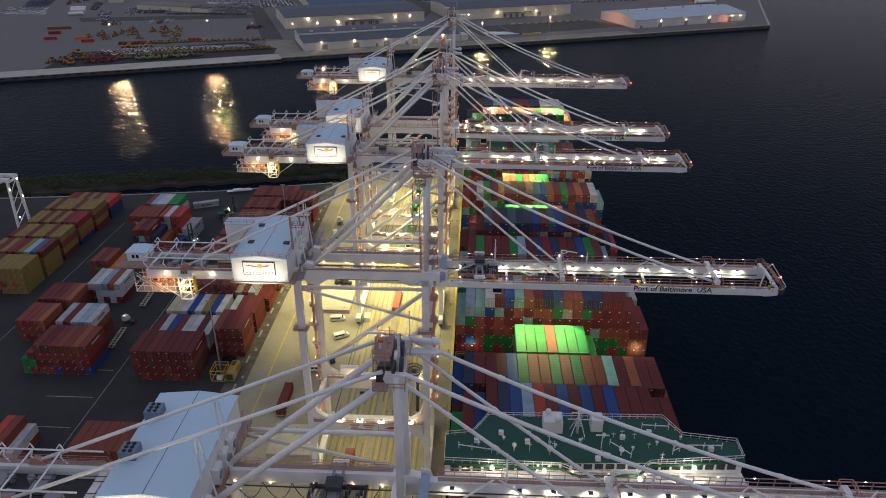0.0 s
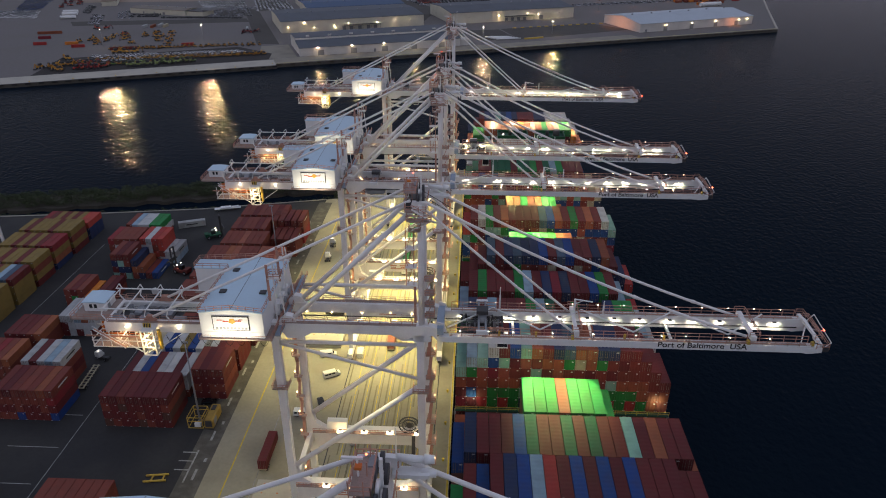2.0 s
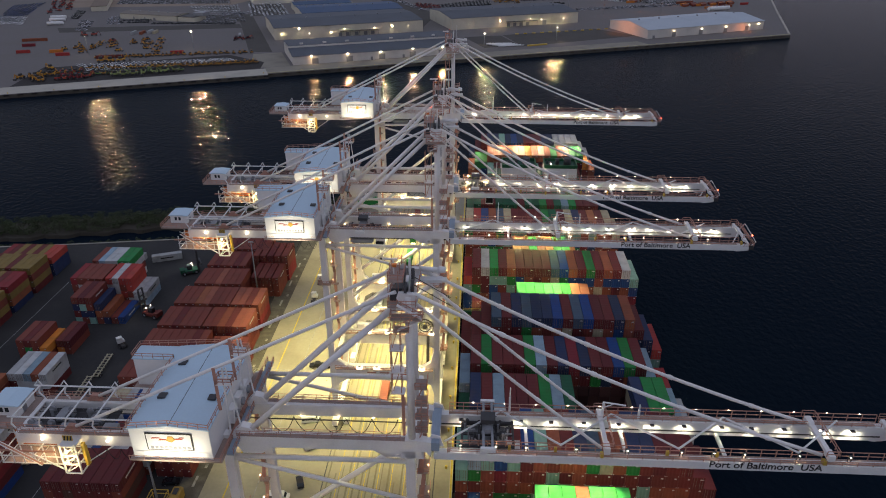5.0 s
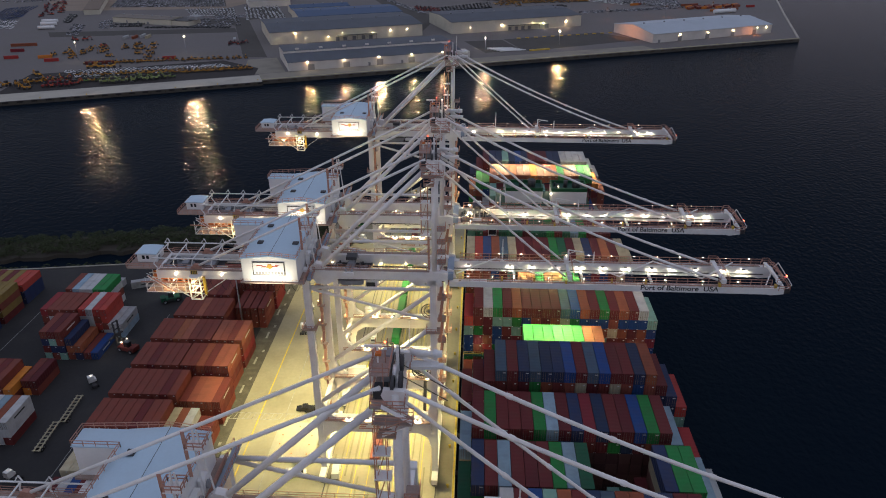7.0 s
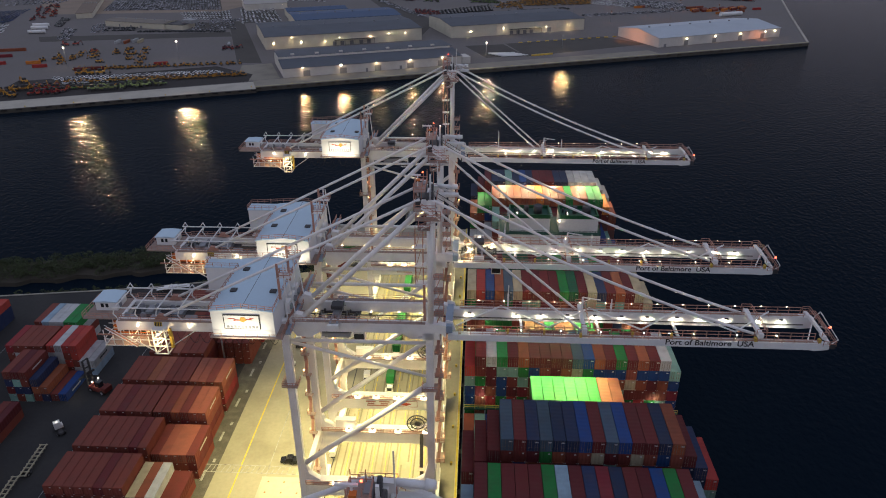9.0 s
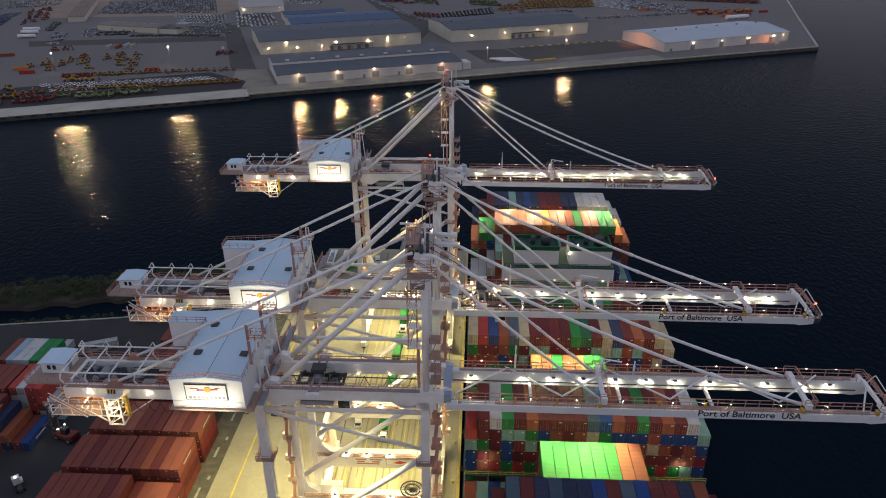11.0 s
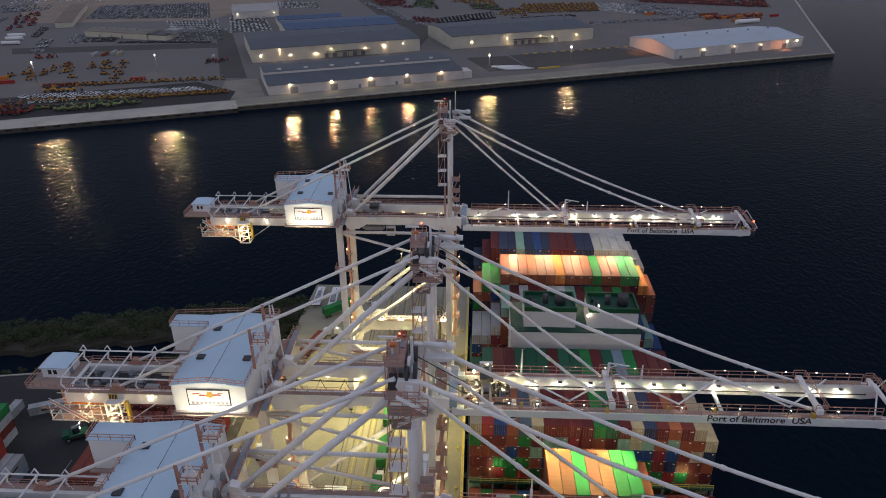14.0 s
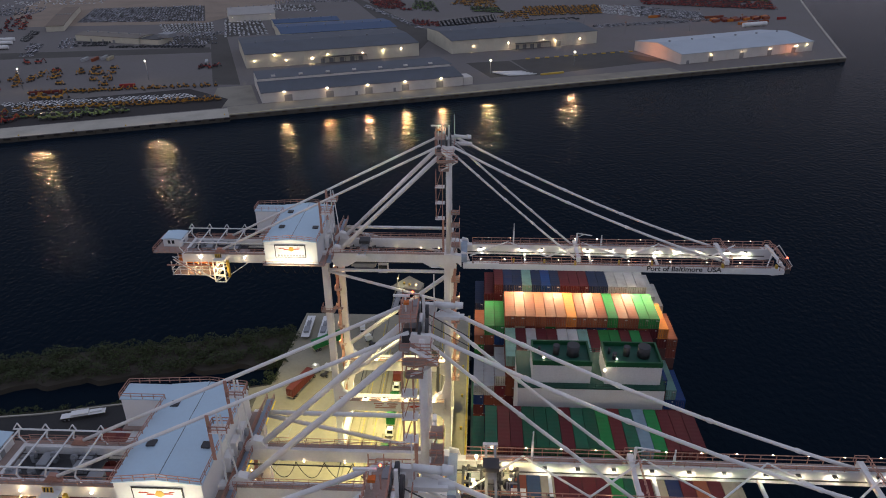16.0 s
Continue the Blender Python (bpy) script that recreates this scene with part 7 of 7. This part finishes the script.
lot("dark", ((-50, 1041), (14, 1082), (11, 1126), (-55, 1073)), 8, 15, "rows of dark machines beyond the sheds", size=1.45)
lot("mixed", ((-168, 1215), (-76, 1033), (-73, 1036), (-165, 1219)), 2, 46, "line of mixed cars along the road", fill=0.75, jitter=0.6)
lot("white", ((153, 1155), (196, 1117), (205, 1206), (161, 1217)), 10, 14, "rows of parked pale cars", fill=0.75, jitter=0.6)
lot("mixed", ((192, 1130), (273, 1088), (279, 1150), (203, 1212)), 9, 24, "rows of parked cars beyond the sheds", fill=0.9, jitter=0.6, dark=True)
lot("white", ((196, 1136), (268, 1098), (272, 1140), (200, 1190)), 5, 20, "rows of parked pale cars", fill=0.5, jitter=1.2)
lot("mixed", ((129, 1036), (191, 1058), (192, 1070), (131, 1048)), 3, 22, "rows of parked cars behind the shed", fill=0.85)
lot("mixed", ((196, 1060), (262, 1082), (262, 1092), (196, 1070)), 3, 22, "rows of red and grey cars behind the shed", fill=0.85)
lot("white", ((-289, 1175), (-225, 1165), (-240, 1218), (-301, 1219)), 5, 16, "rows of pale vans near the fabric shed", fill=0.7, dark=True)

# lot asphalt with the shade between cars put into its dark colour
for k, q_ in enumerate(LOT_SHADES):
    thing("pavement_car_lot_%d" % (k + 1), "car lot asphalt darkened for the shade between cars", "pavement", kind="structure", mat=ROAD_AND_LOT_SHADE, geo=Geo().prism(q_, "z", -0.5, 0.06))

# tractors and diggers: a body, a cab, an arm and four wheels each
M_YEL = mat("machine_yellow", (0.46, 0.22, 0.030), 0.6, vary=0.35, island=True)
M_GRN = mat("machine_green", (0.12, 0.18, 0.05), 0.6, vary=0.7, island=True)
M_RED = mat("machine_red", (0.30, 0.030, 0.030), 0.6, vary=0.7, island=True)


def machines(label, paint, spots, size=1.0):
    g, under = Geo(), Geo()
    for x, y in spots:
        a = rf.uniform(0, 6.28)
        c, s = math.cos(a), math.sin(a)
        n, m = len(g.v), len(under.v)
        g.box(-0.9, 0.9, -2.2, 2.2, 0.9, 1.8).beam((0.2, 1.8, 1.8), (0.2, 3.6, 3.2), 0.45).beam((0.2, 3.6, 3.2), (0.2, 4.6, 1.2), 0.35)
        under.box(-0.7, 0.7, -1.0, 0.7, 1.8, 3.0).box(-0.9, 0.9, 4.2, 5.0, 0.1, 0.9)
        for wx in (-1.1, 1.1):
            for wy in (-1.5, 1.5):
                under.tube((wx - 0.3, wy, 0.75), (wx + 0.3, wy, 0.75), 0.75, seg=6)
        for q, first_ in ((g, n), (under, m)):
            for i in range(first_, len(q.v)):
                px, py, pz = q.v[i]
                px, py = px * size, py * size
                q.v[i] = (x + px * c - py * s, y + px * s + py * c, pz * size)
    under.s = []
    part("undercarriage", under, DARK, thing("parked_machines", label, "digger", kind="stuff", geo=g, mat=paint))


def line(a, b, n, wob=1.0):
    return [(a[0] + (b[0] - a[0]) * k / (n - 1) + rf.uniform(-wob, wob), a[1] + (b[1] - a[1]) * k / (n - 1) + rf.uniform(-wob, wob)) for k in range(n)]


def grid(quad, rows, cols, wob=0.8, fill=0.95):
    a, b, c, d = [Vector((*p, 0)) for p in quad]
    out = []
    for i in range(rows):
        p, q = a + (d - a) * (i / max(1, rows - 1)), b + (c - b) * (i / max(1, rows - 1))
        for j in range(cols):
            if rf.random() < fill:
                o = p + (q - p) * (j / max(1, cols - 1))
                out.append((o.x + rf.uniform(-wob, wob), o.y + rf.uniform(-wob, wob)))
    return out


machines("rows of parked yellow loaders and diggers", M_YEL, line((-362, 722), (-300, 735), 18, 0.8) + line((-296, 736), (-222, 752), 14, 0.6) + line((-300, 690), (-205, 706), 20) + line((-345, 676), (-240, 694), 22, 1.6)
         + line((-240, 697), (-205, 708), 16, 2.0) + line((-350, 655), (-300, 660), 9))
machines("rows of parked green tractors", M_GRN, line((-345, 650), (-262, 672), 11, 0.5) + line((-340, 656), (-270, 676), 9, 0.6), 1.1)
machines("scattered yellow diggers on the open lot", M_YEL, [(-413, 760), (-414, 756), (-410, 782), (-401, 769), (-395, 757), (-389, 744), (-405, 765), (-392, 774), (-387, 765), (-392, 790), (-388, 781), (-385, 797), (-378, 788), (-371, 779),
         (-372, 773), (-357, 754), (-363, 804), (-357, 793), (-354, 808), (-352, 813), (-344, 789), (-339, 789), (-337, 771), (-334, 767), (-327, 776), (-318, 757), (-338, 813), (-329, 794), (-319, 768), (-316, 751)], 1.15)
machines("large yellow earth movers near the quay", M_YEL, [(-365, 629), (-365, 652), (-381, 674), (-372, 636)] + line((-386, 640), (-350, 660), 9, 1.5), 1.5)
machines("red loaders on the dark lot", M_RED, line((-352, 636), (-332, 646), 8, 1.2) + line((-356, 650), (-342, 656), 5, 1.0) + [(-383, 800), (-421, 835), (-430, 832)], 1.4)
lot("blue", ((-598, 950), (-562, 925), (-612, 1075), (-640, 1050)), 16, 9, "rows of parked dark blue cars", fill=0.9, jitter=0.5)
lot("white", ((-600, 905), (-545, 905), (-566, 950), (-612, 945)), 6, 16, "rows of parked pale trucks", size=1.3, fill=0.8, jitter=0.5)
lot("mixed", ((-458, 868), (-447, 868), (-468, 923), (-482, 930)), 9, 4, "cars parked beside the small lot", fill=0.85, jitter=0.7)
lot("mixed", ((-680, 1109), (-603, 1134), (-607, 1160), (-708, 1155)), 5, 18, "rows of mixed parked cars", fill=0.7, jitter=0.8)
for x, y in ((-500, 900), (-511, 925), (-520, 944)):
    tk = thing("tank_trailer", "long white rounded trailer on the far shore", "trailer", "white trailers on the far shore", at=pose(x, y, 0, 0, 0, -78))
    part("shell", Geo().tube((0, -9, 2.3), (0, 9, 2.3), 1.9, seg=12), STEEL2, tk)
    part("chassis", Geo().box(-1.0, 1.0, -8.5, 8.5, 0.3, 0.6), DARK, tk)
machines("rows of parked red harvesters", M_RED, grid(((-556, 990), (-548, 1020), (-590, 1110), (-604, 1090)), 7, 3, 2.0) + grid(((-146, 1196), (-100, 1172), (-125, 1262), (-166, 1265)), 7, 9, 1.2) + grid(((225, 1228), (384, 1178), (388, 1192), (226, 1244)), 2, 34)
         + grid(((228, 1258), (394, 1212), (398, 1236), (232, 1275)), 2, 34) + [(-255, 822), (-250, 818), (-247, 824), (-258, 818)], 1.15)
machines("rows of orange loaders beyond the sheds", M_YEL, grid(((62, 1126), (152, 1145), (155, 1205), (58, 1190)), 8, 17, 1.2) + grid(((22, 1108), (54, 1102), (56, 1150), (36, 1150)), 4, 5, 1.5) + grid(((-40, 1225), (18, 1195), (12, 1262), (-36, 1272)), 5, 9, 1.2), 1.1)
machines("green and orange combines in rows", M_GRN, grid(((-92, 1180), (-62, 1160), (-76, 1240), (-96, 1250)), 7, 5, 1.2) + grid(((-10, 1160), (24, 1150), (20, 1176), (-14, 1186)), 3, 8, 1.0) + grid(((236, 1284), (400, 1244), (402, 1256), (238, 1296)), 2, 30), 1.1)
machines("rows of small dark red machines", M_RED, grid(((-80, 1052), (-54, 1044), (-58, 1072), (-86, 1084)), 5, 6, 0.8), 0.85)
lot("white", ((-352, 676), (-345, 672), (-240, 706), (-246, 710)), 30, 2, "line of pale cars among the machines", size=1.0, fill=0.6)
lot("white", ((-364, 690), (-357, 684), (-228, 716), (-236, 721)), 36, 3, "lines of pale cars among the machines", size=1.0, fill=0.85)

lot("dark", ((-430, 918), (-398, 922), (-402, 940), (-434, 934)), 3, 12, "dark cars beside the office shed", fill=0.8, jitter=0.8)
lot("mixed", ((-330, 985), (-292, 990), (-296, 1002), (-334, 998)), 3, 14, "cars parked along the lot road", fill=0.8, jitter=0.6)
lot("mixed", ((-300, 1240), (-190, 1262), (-196, 1285), (-306, 1262)), 4, 30, "far rows of mixed parked cars", fill=0.75, jitter=0.8)
lot("dark", ((40, 1070), (118, 1098), (116, 1108), (38, 1080)), 3, 26, "rows of dark cars behind the sheds", fill=0.75, jitter=0.7)

machines("large pale green combine harvesters in a row", mat("combine_pale_green", (0.24, 0.29, 0.10), 0.5, vary=0.4, island=True), [(-290, 660), (-282, 663), (-274, 666), (-266, 670), (-311, 651), (-304, 652), (-297, 655)], 1.7)
machines("large yellow excavators at the end of the rows", M_YEL, [(-349, 704), (-341, 705), (-332, 707)], 1.7)
guard = Geo()
for k in range(58):
    u = -600 + 10.0 * k
    guard.box(u, u + 4.2, -30.75, -30.17, -1.5, -0.35)
far(thing("fender_pads", "dark rubber fenders along the far quay wall", "fender", kind="stuff", geo=guard, mat=BLACK))
scallop = Geo()
for k in range(46):
    u = -25 + 12.2 * k
    scallop.box(u, u + 3.4, -26.2, -25.67, -1.4, -0.2)
far(thing("fender_blocks", "dark timber fender blocks under the shed quay", "fender", kind="stuff", geo=scallop, mat=BARK))
lip = mat("quay_lip_cream", (0.46, 0.41, 0.27), 0.85, stain=0.4, scale=0.12, dirt=(0.2, 0.17, 0.12))
far(thing("kerb_far_quay", "cream concrete kerb along the shed quay", "kerb", kind="structure", mat=lip, geo=Geo().box(-26, 535, -25.48, -24.3, 0.36, 0.75)))
bol = Geo()
for k in range(34):
    bol.tube((-590 + 33.0 * k, -28.4 if k < 17 else -23.6, 0), (-590 + 33.0 * k, -28.4 if k < 17 else -23.6, 0.95), 0.4, 0.5, 8)
far(thing("mooring_bollards", "squat iron bollards along the far quay", "bollard", kind="stuff", geo=bol, mat=YELLOW))

# long loads, stacks of containers and trailers on the far side
far_pile = Pile()
for k, (x, y, a, c) in enumerate([(-356, 721, -6, "K"), (-344, 724, -6, "K"), (-294, 746, -6, "R"), (-401, 732, -6, "R"), (-415, 746, -6, "F"), (-382, 847, 70, "W"), (-373, 849, 70, "O"), (-367, 856, 70, "W"), (-360, 853, 70, "C"), (-475, 801, -6, "O"), (-463, 804, -6, "O"), (-459, 774, -6, "E"), (-446, 742, -6, "R"),
                                  (-260, 838, 84, "W"), (280, 1105, 0, "O"), (293, 1110, 0, "A"), (306, 1060, 0, "F"), (320, 1066, 0, "K"), (336, 1075, 0, "O"), (348, 1110, 0, "A"), (365, 1098, 0, "R"), (300, 1082, 0, "F"), (212, 1110, 0, "F"), (216, 1112, 0, "A")] + [(280 + 13.5 * k, 1076 + 4.6 * k + dy, 20, "OKAFK"[(k + dy) % 5]) for k in range(6) for dy in (0, 4, 8, 13)]):
    m = pose(x, y, 0.02, 0, 0, a - 68)
    n = len(far_pile.v)
    far_pile.add(c, 0, -CL / 2, 0, STD, False)
    far_pile.v[n:] = [tuple(m @ Vector(p)) for p in far_pile.v[n:]]
far_pile.done("far_containers", "red and orange containers on the far shore")
tank = thing("storage_tank", "long white cylindrical tank lying on the ground", "tank")
part("shell", Geo().tube((300, 1040, 2.6), (330, 1052, 2.6), 2.5, seg=16), STEEL2, tank)
part("saddle", Geo().box(304, 306, 1039, 1045, 0, 1.0), FAR_CONCRETE, tank)
part("saddle", Geo().box(322, 324, 1046, 1052, 0, 1.0), FAR_CONCRETE, tank)
blades = Geo()
for k in range(5):
    blades.tube((8 + 3.0 * k, 800 - 2.6 * k, 1.2), (34 + 3.0 * k, 806 - 2.6 * k, 1.2), 0.9, 0.35, 8)
thing("turbine_blades", "white turbine blades laid out in a row", "blade", kind="stuff", geo=blades, mat=STEEL2)
bar = Geo()
for k in range(16):
    bar.box(40 + 9.4 * k, 44 + 9.4 * k, 861 + 3.3 * k, 862 + 3.3 * k, 0, 0.9)
thing("road_barriers", "row of yellow road barriers", "barrier", kind="stuff", geo=bar, mat=YELLOW)
thing("timber_beam", "long yellow timber beam on the far quay", "timber", mat=YELLOW, geo=Geo().box(0, 22, 0, 2.0, 0, 1.3), at=FM @ pose(238, 10, 0, 0, 0, 2))
light("SPOT", (85, 822, 13), (90, 806, 0), 2500, (1.0, 0.72, 0.38), 0.4, 110, 0.9)

# ---- bushes on the bank ----
rb = random.Random(9)
leaf, stem = Geo(), Geo()


def clump(x, y, base, r, hgt, n):
    stem.tube((x, y, base - 0.3), (x + rb.uniform(-0.3, 0.3), y, base + hgt * 0.5), 0.14, 0.05, 5)
    for j in range(n):
        th, ph = rb.uniform(0, 6.283), math.acos(rb.uniform(-0.35, 1.0))
        q = r * (0.70 + 0.36 * rb.random())
        cx, cy, cz = x + q * math.sin(ph) * math.cos(th), y + q * math.sin(ph) * math.sin(th), base + hgt * 0.45 + hgt * 0.55 * math.cos(ph) * q / r
        sz = rb.uniform(0.18, 0.46)
        ux, uy, uz = rb.uniform(-1, 1), rb.uniform(-1, 1), rb.uniform(-0.4, 0.4)
        wx, wy, wz = rb.uniform(-1, 1), rb.uniform(-1, 1), rb.uniform(0.2, 1)
        m = len(leaf.v)
        leaf.v += [(cx - sz * ux, cy - sz * uy, cz - sz * uz), (cx + sz * wx, cy + sz * wy, cz + sz * wz * 0.5), (cx + sz * ux, cy + sz * uy, cz + sz * uz), (cx - sz * wx * 0.6, cy - sz * wy * 0.6, cz - sz * wz * 0.4)]
        leaf.f.append((m, m + 1, m + 2, m + 3))


for k in range(900):
    x = -420 + 352 * (k + rb.random()) / 900
    kk = (x + 420) / (351 / 160)
    lobe = 3.0 * (1 - abs(math.sin(kk * 0.41 + 0.4 * math.sin(kk * 0.9))))
    off = rb.uniform(-10.0 + lobe, 9.5)
    clump(x, 383 + (x + 69) * 0.215 + off, -1.4, rb.uniform(1.4, 2.9), rb.uniform(1.8, 4.2) * (1.0 - 0.35 * (abs(off) / 10.5) ** 2), 110)
for k in range(170):
    x = -76 - 200 * rb.random()
    y0 = 356 + (x + 76) * 0.25 if x > -136 else 341 + (x + 136) * 0.157 if x > -187 else 333 + (x + 187) * 0.123
    clump(x, y0 + rb.uniform(1.2, 5.5), -2.4, rb.uniform(0.7, 1.5), rb.uniform(0.8, 2.0), 50)
for k in range(26):
    clump(-69.5 + rb.uniform(-3.0, 1.2), 358 + 20 * rb.random(), -1.8, rb.uniform(0.9, 1.8), rb.uniform(1.5, 3.2), 80)
bush = thing("bushes", "dense dark green bushes along the muddy bank", "bush", kind="stuff", geo=leaf, mat=LEAF)
part("stems", stem, BARK, bush)
